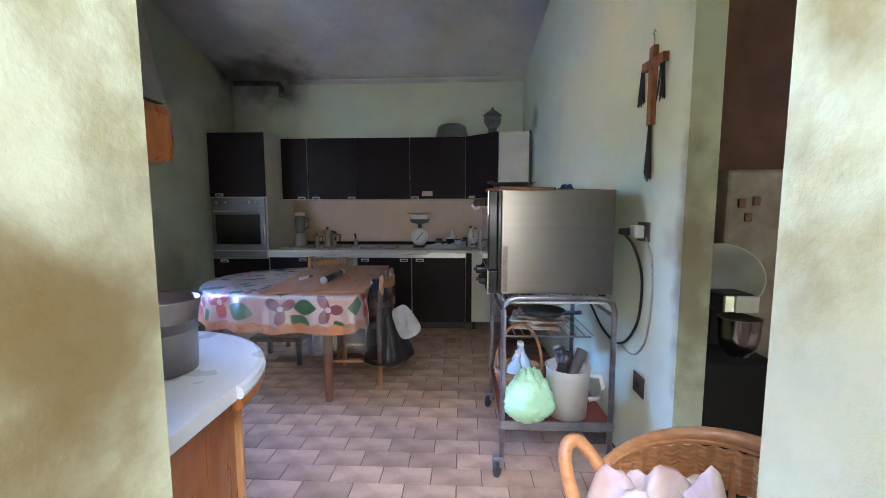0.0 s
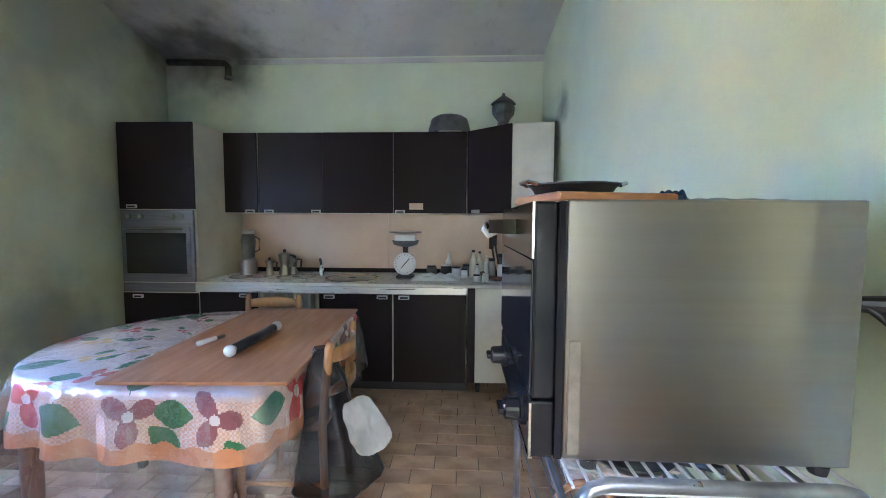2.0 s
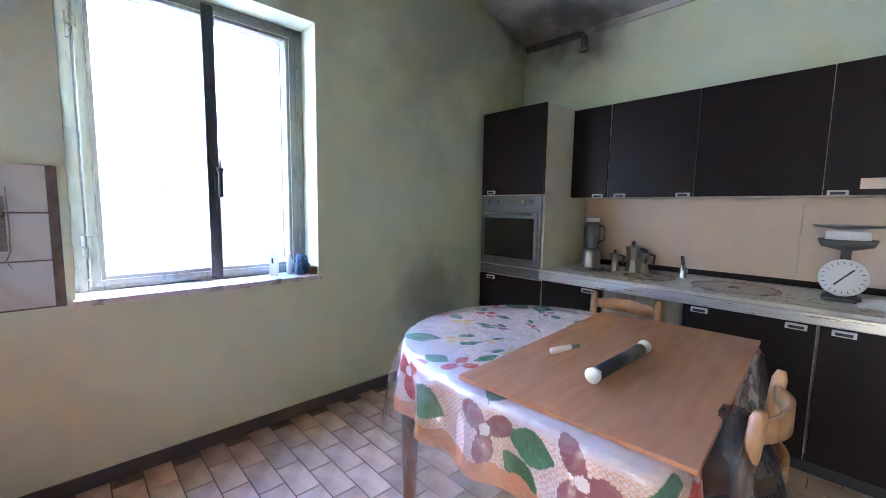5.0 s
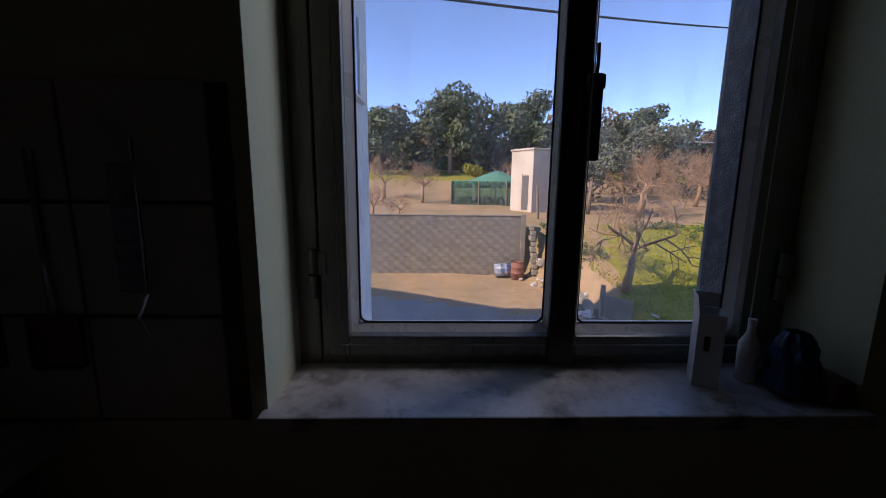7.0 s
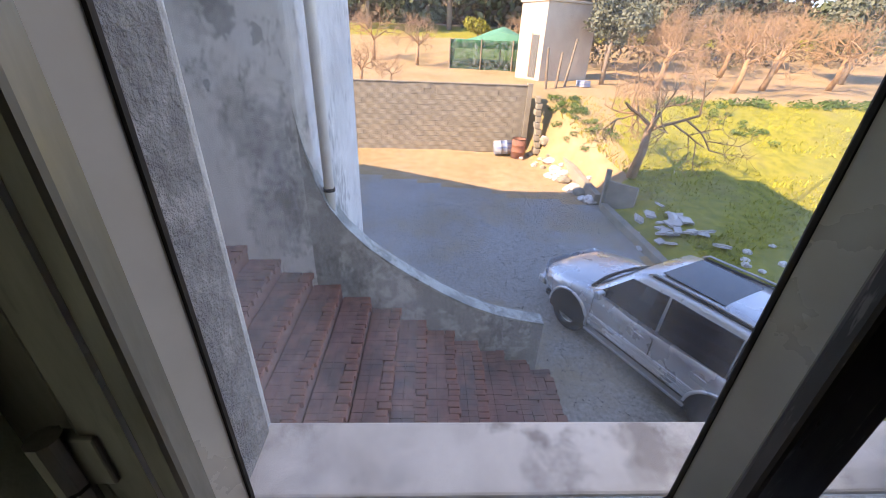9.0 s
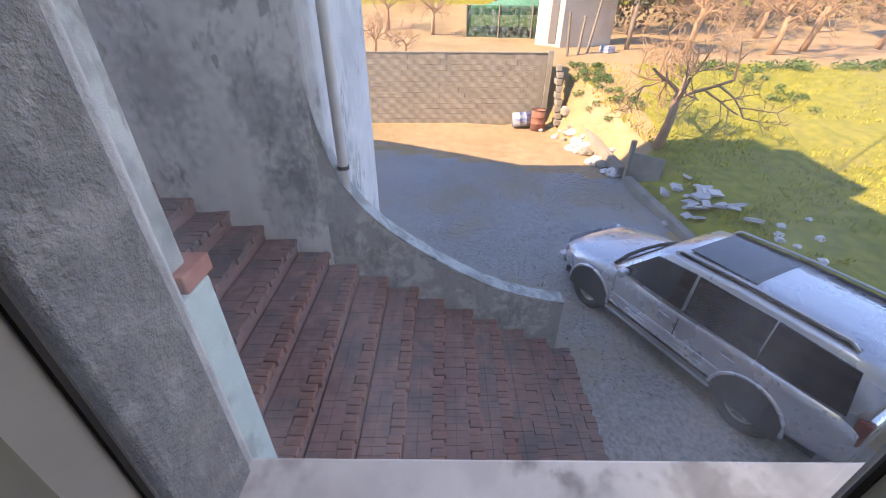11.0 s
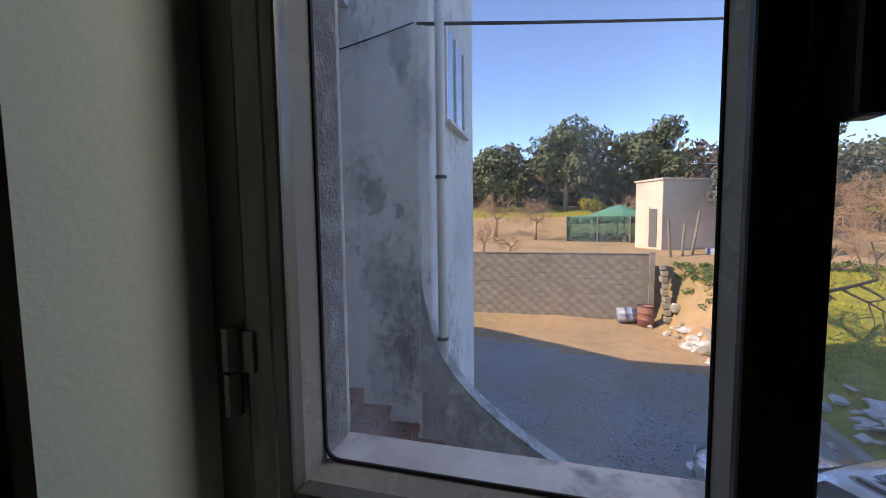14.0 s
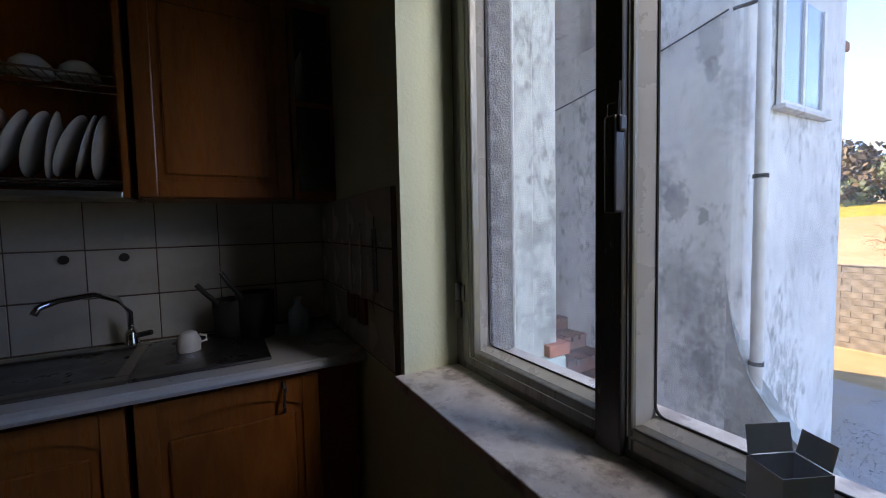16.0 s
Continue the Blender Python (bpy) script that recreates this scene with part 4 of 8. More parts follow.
def jar(x, y, z, r, h, material, label, cap="white"):
    b = thing("jar", x, y, z, label, "jar", "jars on the worktop")
    part("body", lathe([(0, 0), (r, 0), (r * 1.02, h * 0.8), (r * 0.85, h * 0.86), (0, h * 0.86)], 16), material, b, smooth=True)
    part("lid", lathe([(r * 0.9, h * 0.861), (r * 0.9, h), (0, h)], 16), M[cap], b)


jar(-0.27, 4.72, 0.871, 0.045, 0.09, M["clay"], "small grey spice jar", "black")
jar(-0.14, 4.74, 0.871, 0.05, 0.10, M["black"], "dark coffee jar with pale lid", "white")
jar(-0.05, 4.72, 0.871, 0.04, 0.08, M["white"], "short white jar with black lid", "black")
jar(0.05, 4.76, 0.871, 0.045, 0.10, M["clay"], "grey preserving jar with dark lid", "black")
bottle(0.10, 4.66, 0.866, 0.035, 0.24, M["cream"], "slim pale oil bottle with dark cap", "black")
bottle(-0.12, 4.80, 0.871, 0.03, 0.2, M["white"], "white squeeze bottle with pale cap", "white")
tray = thing("wooden_tray", 0.38, 4.58, 0.866, "round brown tray crowded with jars and utensils", "tray")
part("base", lathe([(0, 0.0), (0.20, 0.0), (0.235, 0.05), (0.225, 0.05), (0.195, 0.012), (0, 0.012)], 28), M["tablewood"], tray, smooth=True)
random.seed(5)
for k, (dx, dy, r, h, mk) in enumerate(((-0.13, -0.05, 0.03, 0.17, "steel"), (-0.06, -0.09, 0.028, 0.12, "white"), (-0.03, 0.04, 0.045, 0.2, "clay"), (0.06, -0.06, 0.035, 0.14, "cream"), (0.10, 0.05, 0.04, 0.26, "tablewood"), (-0.12, 0.06, 0.03, 0.15, "white"), (0.02, -0.12, 0.025, 0.08, "white"))):
    jar(0.38 + dx, 4.58 + dy, 0.8785, r, h, M[mk], "small %s jar standing on the tray" % {"steel": "metal", "white": "white", "clay": "grey", "cream": "cream", "tablewood": "tall brown"}[mk], ("black", "white")[k % 2])
for k, (p, q, mk) in enumerate((((0.33, 4.56, 1.05), (0.27, 4.54, 1.20), "black"), ((0.36, 4.62, 1.05), (0.43, 4.60, 1.30), "white"), ((0.30, 4.62, 1.03), (0.25, 4.60, 1.17), "black"))):
    u = thing("utensil", p[0], p[1], 0.8785, ("dark handled kitchen utensil leaning in a jar", "white plastic spatula leaning in a jar", "dark handled whisk leaning in a jar")[k], "utensil")
    part("shaft", T([(0, 0, 0.0), (q[0] - p[0], q[1] - p[1], q[2] - 0.8785)], 0.008), M[mk], u)
    part("head", B(-0.02, -0.008, -0.05, 0.02, 0.008, 0.05, 0.006, m=Matrix.Translation((q[0] - p[0], q[1] - p[1], q[2] - 0.8785))), M[mk], u)
random.seed(14)
for k, (x, y, r, h, mk, lb) in enumerate(((0.16, 4.78, 0.030, 0.22, "cream", "slim pale oil bottle by the tray"), (0.22, 4.72, 0.026, 0.19, "white", "white sauce bottle by the tray"), (0.58, 4.70, 0.032, 0.25, "tablewood", "tall brown vinegar bottle in the corner"),
                                          (0.63, 4.62, 0.028, 0.21, "clay", "grey glass bottle in the corner"), (0.53, 4.80, 0.030, 0.27, "cream", "tall pale bottle in the corner"), (0.13, 4.56, 0.024, 0.13, "white", "small white pepper bottle on the worktop"))):
    bottle(x, y, 0.866, r, h, M[mk], lb, ("black", "white", "black", "black", "white", "black")[k])
for x, y, r, h, mk, lb in ((0.12, 4.43, 0.030, 0.055, "white", "low white jar near the worktop edge"), (0.19, 4.40, 0.026, 0.07, "cream", "small cream jar near the worktop edge"), (0.62, 4.50, 0.036, 0.10, "clay", "squat grey jar beside the wall"),
                           (0.64, 4.40, 0.030, 0.08, "white", "little white jar beside the wall"), (0.46, 4.80, 0.040, 0.13, "clay", "dull grey storage jar at the back"), (0.02, 4.62, 0.028, 0.075, "white", "short white jar on the worktop")):
    jar(x, y, 0.866 if x > 0.04 else 0.871, r, h, M[mk], lb, "black" if mk == "white" else "white")
sa = thing("saucer", 0.26, 4.36, 0.866, "small white china saucer at the worktop edge", "saucer")
part("dish", lathe([(0, 0.0), (0.04, 0.0), (0.075, 0.016), (0.077, 0.019), (0.04, 0.006), (0, 0.006)], 26), M["white"], sa, smooth=True)
bw = thing("white_tub", 0.56, 4.36, 0.866, "small white plastic tub on the worktop", "tub")
part("body", lathe([(0, 0), (0.055, 0), (0.065, 0.05), (0.06, 0.05), (0.05, 0.006), (0, 0.006)], 18), M["white"], bw, smooth=True)
bo = thing("stone_bowl", -0.12, 4.78, 2.12, "upturned grey stoneware bowl on the cupboards", "bowl")
part("body", lathe([(0.19, 0), (0.185, 0.04), (0.16, 0.13), (0.12, 0.155), (0, 0.16)], 28), M["clay"], bo, smooth=True)
ln = thing("ceramic_lantern", 0.34, 4.66, 2.12, "dark patterned ceramic lantern jar on the cupboards", "lantern")
part("body", lathe([(0.085, 0), (0.06, 0.05), (0.055, 0.10), (0.11, 0.17), (0.115, 0.24), (0.09, 0.27), (0, 0.27)], 8), M["clay"], ln)
part("lid", lathe([(0.13, 0.271), (0.10, 0.30), (0.02, 0.355), (0.012, 0.38), (0, 0.385)], 8), M["clay"], ln)
ln.matrix_basis = pose(0.34, 4.66, 2.12) @ Matrix.Scale(0.84, 4)
part("base_ring", lathe([(0.088, 0.001), (0.088, 0.02), (0.07, 0.03)], 8), M["black"], ln)
pp = thing("wall_pipe", -2.17, 4.87, 2.70, "thin sooty flue pipe along the mouldy ceiling corner", "pipe")
part("pipe", T([(0, 0, -0.04), (0, 0, 0.07), (-0.03, 0.0, 0.10), (-0.10, 0.0, 0.105), (-0.57, 0.0, 0.115)], 0.028, 12), M["mould"], pp, smooth=True)
part("collar", lathe([(0.03, -0.045), (0.04, -0.045), (0.04, -0.02), (0.03, -0.02)], 14), M["clay"], pp, "grey pipe collar")
tagged(link("trim", B(-2.1, YB - 0.02, 2.80, XR, YB - 0.001, 2.84), M["ceiling"]), "pale plaster strip under the ceiling", "trim", kind="structure")

# ---- dining table ----
table = thing("dining_table", -1.36, 3.14, 0, "brown wooden dining table with rounded end under a flowered cloth", "table")


def outline(off, n=200):
    """The table's edge, grown by off: a half round end and square far end, from even steps along it."""
    r = 0.62 + off
    raw = arc(0, 0, r, 90, 270, 60)
    xe = 0.66 + off
    rc = 0.05 + off
    raw += [(xe - rc, -r)] + arc(xe - rc, -r + rc, rc, 270, 360, 8) + arc(xe - rc, r - rc, rc, 0, 90, 8)
    raw.append(raw[0])
    seg = [math.dist(a, b) for a, b in zip(raw, raw[1:])]
    tot, out, k, acc = sum(seg), [], 0, 0.0
    for i in range(n):
        s = tot * i / n
        while acc + seg[k] < s:
            acc += seg[k]
            k += 1
        f = (s - acc) / max(1e-9, seg[k])
        out.append((raw[k][0] + f * (raw[k + 1][0] - raw[k][0]), raw[k][1] + f * (raw[k + 1][1] - raw[k][1])))
    return out, tot


part("tabletop", prism(bmesh.new(), outline(0, 90)[0], 0.715, 0.742), M["tablewood"], table)
part("apron", prism(bmesh.new(), outline(-0.09, 60)[0], 0.63, 0.714), M["tablewood"], table)
for lx, ly in ((-0.30, -0.53), (0.46, -0.53), (-0.30, 0.53), (0.46, 0.53)):
    part("leg", lathe([(0.024, 0), (0.033, 0.3), (0.036, 0.62), (0.036, 0.63)], 14, at=(lx, ly, 0)), M["tablewood"], table, smooth=True)

CLOTH = [mat("cloth_ground", (0.74, 0.57, 0.50), (0.70, 0.52, 0.45), 0.7, scale=20), mat("cloth_orange", (0.66, 0.27, 0.11), (0.60, 0.23, 0.09), 0.7, scale=20),
         mat("cloth_red", (0.62, 0.07, 0.04), (0.55, 0.05, 0.04), 0.7, scale=20), mat("cloth_green", (0.05, 0.19, 0.07), (0.04, 0.14, 0.05), 0.7, scale=20),
         mat("cloth_yellow", (0.78, 0.45, 0.10), (0.7, 0.4, 0.1), 0.7, scale=20), mat("cloth_plum", (0.30, 0.09, 0.09), (0.25, 0.08, 0.08), 0.7, scale=20),
         mat("cloth_pale", (0.76, 0.64, 0.57), (0.72, 0.60, 0.53), 0.7, scale=20), mat("cloth_peach", (0.70, 0.40, 0.26), (0.66, 0.36, 0.23), 0.7, scale=20)]
random.seed(11)
FLOWERS = []
for s0 in range(12):
    FLOWERS.append((s0 * 0.354 + random.uniform(-0.05, 0.05), random.choice((0.05, 0.08, 0.10)), random.choice((2, 2, 4, 5, 2)), random.uniform(0, 6.28), random.uniform(0.10, 0.125)))
for s0 in range(11):
    FLOWERS.append((s0 * 0.38 + random.uniform(-0.05, 0.05), random.uniform(-0.24, -0.13), random.choice((2, 4, 5, 4)), random.uniform(0, 6.28), random.uniform(0.06, 0.085)))
for s0 in range(8):
    FLOWERS.append((s0 * 0.5 + random.uniform(-0.1, 0.1), random.uniform(-0.45, -0.33), random.choice((2, 4, 5)), random.uniform(0, 6.28), 0.06))


def pattern(s, v):
    """Which print colour lies at s along the edge and v below it (less than nothing: on the top)."""
    if v > 0.178 + 0.008 * math.sin(s * 60):
        return 1
    col = 0 if v < 0.02 else (0 if (int(v * 118) + int(s * 118)) % 2 else 7)
    for fs, fv, fc, fa, fr in FLOWERS:
        dx, dy = s - fs, v - fv
        rr = math.hypot(dx, dy)
        if rr > fr * 2.3:
            continue
        a = math.atan2(dy, dx) - fa
        if rr < fr * 0.18:
            return 6
        if rr < fr * (0.62 + 0.38 * math.cos(3 * a)):
            return fc
        for la in (1.05, 3.2):
            ca, sa = math.cos(fa + la), math.sin(fa + la)
            u, w = dx * ca + dy * sa, -dx * sa + dy * ca
            if 0.7 * fr < u < 2.2 * fr and abs(w) < 0.5 * fr * math.sin(math.pi * (u - 0.7 * fr) / (1.5 * fr)):
                return 3
    return col


def draped(off, drops, flare, amp, seed, nseg, top_rows, name, mats, lab, cat, z0, use_pattern):
    ring0, tot = outline(off, nseg)
    bm = bmesh.new()
    grid = []
    rows = [(-0.6 * (1 - i / top_rows)) for i in range(top_rows)] + [0.0] + drops
    for v in rows:
        row = []
        for i, (x, y) in enumerate(ring0):
            s = tot * i / nseg
            if v <= 0:
                k = 1 + v / 0.62
                row.append(bm.verts.new((x * k if v < 0 else x, y * k if v < 0 else y, z0)))
            else:
                wv = math.sin(s * 21 + 1.5 * math.sin(s * 5 + seed)) * amp * min(1, v / 0.15) + 0.4 * amp * noise.noise((s * 9, v * 5, seed))
                d = math.hypot(x, y) or 1
                o = 0.012 + flare * v + wv
                hang = v * (1 + 0.10 * noise.noise((s * 3, seed, 0)))
                row.append(bm.verts.new((x + x / d * o, y + y / d * o, z0 - 0.004 - hang)))
        grid.append(row)
    for r in range(len(rows) - 1):
        for i in range(nseg):
            f = bm.faces.new((grid[r][i], grid[r][(i + 1) % nseg], grid[r + 1][(i + 1) % nseg], grid[r + 1][i]))
            if use_pattern:
                f.material_index = pattern(tot * (i + 0.5) / nseg, (rows[r] + rows[r + 1]) / 2)
    cc = [v for v in grid[0]]
    f = bm.faces.new(cc)
    ob = tagged(link(name, bm, mats, True), lab, cat)
    ob.matrix_basis = pose(-1.36, 3.14, 0)
    return ob


draped(0.004, [0.0054 * (i + 1) for i in range(44)], 0.08, 0.024, 3.0, 880, 84, "tablecloth", CLOTH, "peach tablecloth printed with red flowers, leaves and orange hem", "tablecloth", 0.7465, True)
film = draped(0.012, [0.02 * (i + 1) for i in range(18)], 0.16, 0.030, 8.0, 160, 4, "plastic_sheet", [M["film"]], "clear plastic sheet hanging over the flowered tablecloth", "plastic sheet", 0.7505, False)

bdm = Matrix.Translation((-1.01, 3.17, 0.752)) @ Matrix.Rotation(radians(3), 4, 'Z')
pb = link("pastry_board", B(-0.345, -0.61, 0, 0.345, 0.61, 0.014, 0.003), M["board"])
pb.matrix_basis = bdm
tagged(pb, "large worn wooden pastry board lying on the table", "board")
rp = thing("rolling_pin", -0.987, 3.03, 0.7665, "black rolling pin with white end knobs", "rolling pin", rz=89)
part("roller", T([(-0.17, 0, 0.024), (0.17, 0, 0.024)], 0.0225, 16), M["black"], rp, smooth=True)
for sx in (-1, 1):
    bm = lathe([(0.01, 0), (0.012, 0.02), (0.024, 0.03), (0.026, 0.045), (0.015, 0.06), (0, 0.062)], 14)
    bmesh.ops.transform(bm, matrix=Matrix.Translation((0.168 * sx, 0, 0.026)) @ Matrix.Rotation(radians(90 * sx), 4, 'Y'), verts=bm.verts[:])
    part("end_knob", bm, M["white"], rp, "white end knob", True)
rs = thing("pastry_cutter", -1.20, 2.99, 0.7665, "small white handled pastry roller", "cutter", rz=77)
part("handle", T([(-0.05, 0, 0.016), (0.05, 0, 0.016)], [0.013, 0.010], 12), M["white"], rs, smooth=True)
part("blade", T([(0.055, 0, 0.013), (0.10, 0, 0.013)], 0.008, 10), M["clay"], rs)


def chair(x, y, rz, label):
    c = thing("dining_chair", x, y, 0, label, "chair", "chairs round the table", rz=rz)
    part("seat", B(-0.20, -0.20, 0.43, 0.20, 0.20, 0.455, 0.012), M["wicker"], c, "woven seat")
    for sx in (-1, 1):
        part("back_leg", T([(0.185 * sx, 0.20, 0), (0.185 * sx, 0.19, 0.45), (0.185 * sx, 0.225, 0.80), (0.185 * sx, 0.228, 0.825)], [0.017, 0.019, 0.02, 0.012], 12), M["pine"], c, smooth=True)
        part("front_leg", T([(0.185 * sx, -0.18, 0), (0.185 * sx, -0.18, 0.43)], 0.019, 12), M["pine"], c, smooth=True)
        part("stretcher", T([(0.185 * sx, -0.18, 0.18), (0.185 * sx, 0.195, 0.18)], 0.011, 8), M["pine"], c)
    for zz, h in ((0.755, 0.075), (0.60, 0.05)):
        bm = bmesh.new()
        rw = []
        for i in range(13):
            u = -0.17 + 0.34 * i / 12
            yy = 0.222 + 0.05 * (1 - (u / 0.17) ** 2)
            hh = h * (0.7 + 0.3 * (1 - (u / 0.17) ** 2))
            rw.append([bm.verts.new((u, yy + dy, zz + dz)) for dy, dz in ((-0.008, -hh / 2), (0.008, -hh / 2), (0.008, hh / 2), (-0.008, hh / 2))])
        for q, w in zip(rw, rw[1:]):
            for i in range(4):
                bm.faces.new((q[i], q[(i + 1) % 4], w[(i + 1) % 4], w[i]))
        bm.faces.new(rw[0])
        bm.faces.new(rw[-1])
        part("back_rail", bm, M["pine"], c, "curved beech back rail", True)
    part("stretcher", T([(-0.185, -0.18, 0.14), (0.185, -0.18, 0.14)], 0.011, 8), M["pine"], c)
    return c


chair(-0.80, 3.05, -90, "varnished beech dining chair pushed under the table")
chair(-1.36, 3.76, 0, "varnished beech dining chair behind the table")


def sack(name, x, y, z0, z1, r, material, label, cat, seed, neck=0.03, lean=(0, 0)):
    """A hanging or slumped bag: gathered neck, creased belly."""
    bm = bmesh.new()
    rings = []
    n = 48
    for j in range(25):
        t = j / 24
        zz = z0 + (z1 - z0) * t
        rr = r * min(1, (t + 0.03) * 7) ** 0.5 * (1 - t) ** 0.75 + neck * t
        if j == 0:
            rr = r * 0.45
        ring = []
        for i in range(n):
            a = math.tau * i / n
            cr = 0.95 + 0.05 * math.sin(i * math.tau / 6 + seed + 3 * t) * (0.4 + t) + 0.22 * noise.noise((math.cos(a) * 2, math.sin(a) * 2, t * 4 + seed)) + 0.12 * abs(noise.noise((math.cos(a) * 5, math.sin(a) * 5, t * 11 + seed)))
            ring.append(bm.verts.new((x + lean[0] * t + rr * cr * math.cos(a), y + lean[1] * t + rr * cr * math.sin(a), zz)))
        rings.append(ring)
    for q, w in zip(rings, rings[1:]):
        for i in range(n):
            bm.faces.new((q[i], q[(i + 1) % n], w[(i + 1) % n], w[i]))
    bm.faces.new(rings[0])
    o = tagged(link(name, bm, material, True), label, cat)
    return o


M["darkbag"] = mat("black_bin_film", (0.03, 0.028, 0.03), (0.05, 0.047, 0.048), 0.28, scale=9, bump=0.5, bscale=22)
M["smokebag"] = glassy("smoky_bin_film", (0.36, 0.35, 0.355), rough=0.35, dirt=0.10, gloss=0.022, bump=0.5)
M["greenbag"] = mat("green_carrier_film", (0.42, 0.72, 0.44), (0.50, 0.78, 0.50), 0.35, scale=9, bump=0.6, bscale=18)
sack("bin_bag", -0.53, 2.86, 0.17, 0.79, 0.19, M["smokebag"], "black plastic bin bag hanging from the chair back", "bag", 2.0, 0.03, (-0.10, 0.05))
bm = bmesh.new()
n = 24
g = []
for i in range(n + 1):
    row = []
    for j in range(n + 1):
        u, v = i / n * 2 - 1, j / n * 2 - 1
        k = (1 - 0.16 * v ** 4) * (1 - 0.13 * (v + 1)), 1 - 0.18 * u ** 4
        row.append(bm.verts.new((u * k[0] * 0.10, 0.03 * noise.noise((u * 2, v * 2, 1)) + 0.012 * noise.noise((u * 5, v * 5, 4)) + 0.02 * u * u, v * k[1] * 0.135)))
    g.append(row)
for i in range(n):
    for j in range(n):
        bm.faces.new((g[i][j], g[i + 1][j], g[i + 1][j + 1], g[i][j + 1]))
bmesh.ops.solidify(bm, geom=bm.faces[:], thickness=0.012)
wb = tagged(link("plastic_pouch", bm, M["white"], True), "white plastic pouch tied beside the bin bag", "pouch")
wb.matrix_basis = pose(-0.395, 2.76, 0.515, -10, -26, 15) @ Matrix.Scale(0.88, 4)

st = thing("footstool", -1.55, 3.35, 0, "low dark stool beneath the table", "stool")
part("seat", B(-0.22, -0.16, 0.20, 0.22, 0.16, 0.24, 0.01), M["black"], st)
for lx in (-0.19, 0.19):
    for ly in (-0.13, 0.13):
        part("leg", B(lx - 0.018, ly - 0.018, 0, lx + 0.018, ly + 0.018, 0.20, 0.003), M["black"], st)

# copper pot on stacked wooden tubs by the oven
for k, (z0, r0, r1, h, lb) in enumerate(((0.0, 0.155, 0.18, 0.36, "broad wooden tub at the foot of a stack"), (0.362, 0.13, 0.15, 0.18, "smaller wooden tub stacked on another"))):
    t = thing("wooden_tub", 0.575, 3.98, z0, lb, "tub", "stacked tubs")
    part("body", lathe([(0, 0), (r0, 0), (r1, h * 0.5), (r0 * 1.02, h), (r0 * 0.94, h), (0, h)], 28), M["tablewood"], t, smooth=True)
    for zz in (0.15, 0.8):
        part("hoop", tube(bmesh.new(), [((r0 + 0.6 * (r1 - r0)) * math.cos(i * math.tau / 32), (r0 + 0.6 * (r1 - r0)) * math.sin(i * math.tau / 32), h * zz) for i in range(33)], 0.008, 6, False), M["copper"], t)
cp = thing("copper_pot", 0.58, 3.98, 0.544, "old copper pot with flared rim on wooden tubs", "pot")
part("body", lathe([(0, 0), (0.10, 0), (0.135, 0.08), (0.125, 0.15), (0.115, 0.18), (0.145, 0.235), (0.138, 0.235), (0.108, 0.18), (0, 0.02)], 30), M["copper"], cp, smooth=True)
for sx in (-1, 1):
    part("handle", T([(0.125 * sx, -0.03, 0.12), (0.165 * sx, -0.02, 0.14), (0.165 * sx, 0.02, 0.14), (0.125 * sx, 0.03, 0.12)], 0.007), M["copper"], cp)

# ---- trolley with the steel table oven ----
M["dulltube"] = mat("dull_grey_tube", (0.34, 0.34, 0.35), (0.25, 0.25, 0.26), 0.35, 0.75, scale=14, stain=(0.12, 0.10, 0.09), sscale=8, samt=0.5)
tr = thing("trolley", 0.450, 2.220, 0, "grey steel tube kitchen trolley with red lower shelf on castors", "trolley")
TX, TY0, TY1, TZ = 0.255, -0.325, 0.36, 0.885
for yy in (TY0, TY1):
    pts = [(-TX, yy, 0.10), (-TX, yy, TZ - 0.06)] + [(-TX + 0.06 - 0.06 * math.cos(a), yy, TZ - 0.06 + 0.06 * math.sin(a)) for a in (0.5, 1.0, 1.57)]
    pts += [(TX - 0.06 + 0.06 * math.sin(a), yy, TZ - 0.06 + 0.06 * math.cos(a)) for a in (0.0, 0.5, 1.0)] + [(TX, yy, TZ - 0.06), (TX, yy, 0.10)]
    part("end_frame", T(pts, 0.013, 10), M["dulltube"], tr, "bent grey tube end", True)
for zz, key in ((0.27, "bottom"), (0.80, "top")):
    for sx in (-1, 1):
        part("side_rail", T([(TX * sx, TY0, zz), (TX * sx, TY1, zz)], 0.009, 8), M["dulltube"], tr)
M["redshelf"] = mat("red_brown_shelf", (0.24, 0.055, 0.035), (0.19, 0.045, 0.03), 0.45, scale=6, stain=(0.12, 0.06, 0.04), sscale=4, samt=0.4)
sh = part("shelf", B(-TX - 0.01, TY0 - 0.005, 0.262, TX + 0.01, TY1, 0.282, 0.003), M["redshelf"], tr, "red-brown lower shelf")
part("shelf_edge", B(-TX - 0.012, TY0 - 0.02, 0.25, TX + 0.012, TY0 - 0.006, 0.29, 0.003), M["dulltube"], sh)
top_shelf = part("wire_shelf", B(-TX + 0.012, TY0 + 0.012, 0.857, TX - 0.012, TY0 + 0.02, 0.864), M["white"], tr, "white wire top shelf")
mid_shelf = part("wire_shelf", B(-TX + 0.012, -0.054, 0.610, TX - 0.012, -0.046, 0.617), M["dulltube"], tr, "middle wire shelf")
for i in range(17):
    x = -TX + 2 * TX * i / 16
    part("wire", T([(x, TY0 + 0.014, 0.868), (x, TY1 - 0.014, 0.868)], 0.0035, 6), M["white"], top_shelf)
for yy in (0, TY1 - 0.02):
    part("cross_wire", T([(-TX + 0.012, yy, 0.861), (TX - 0.012, yy, 0.861)], 0.004, 6), M["white"], top_shelf)
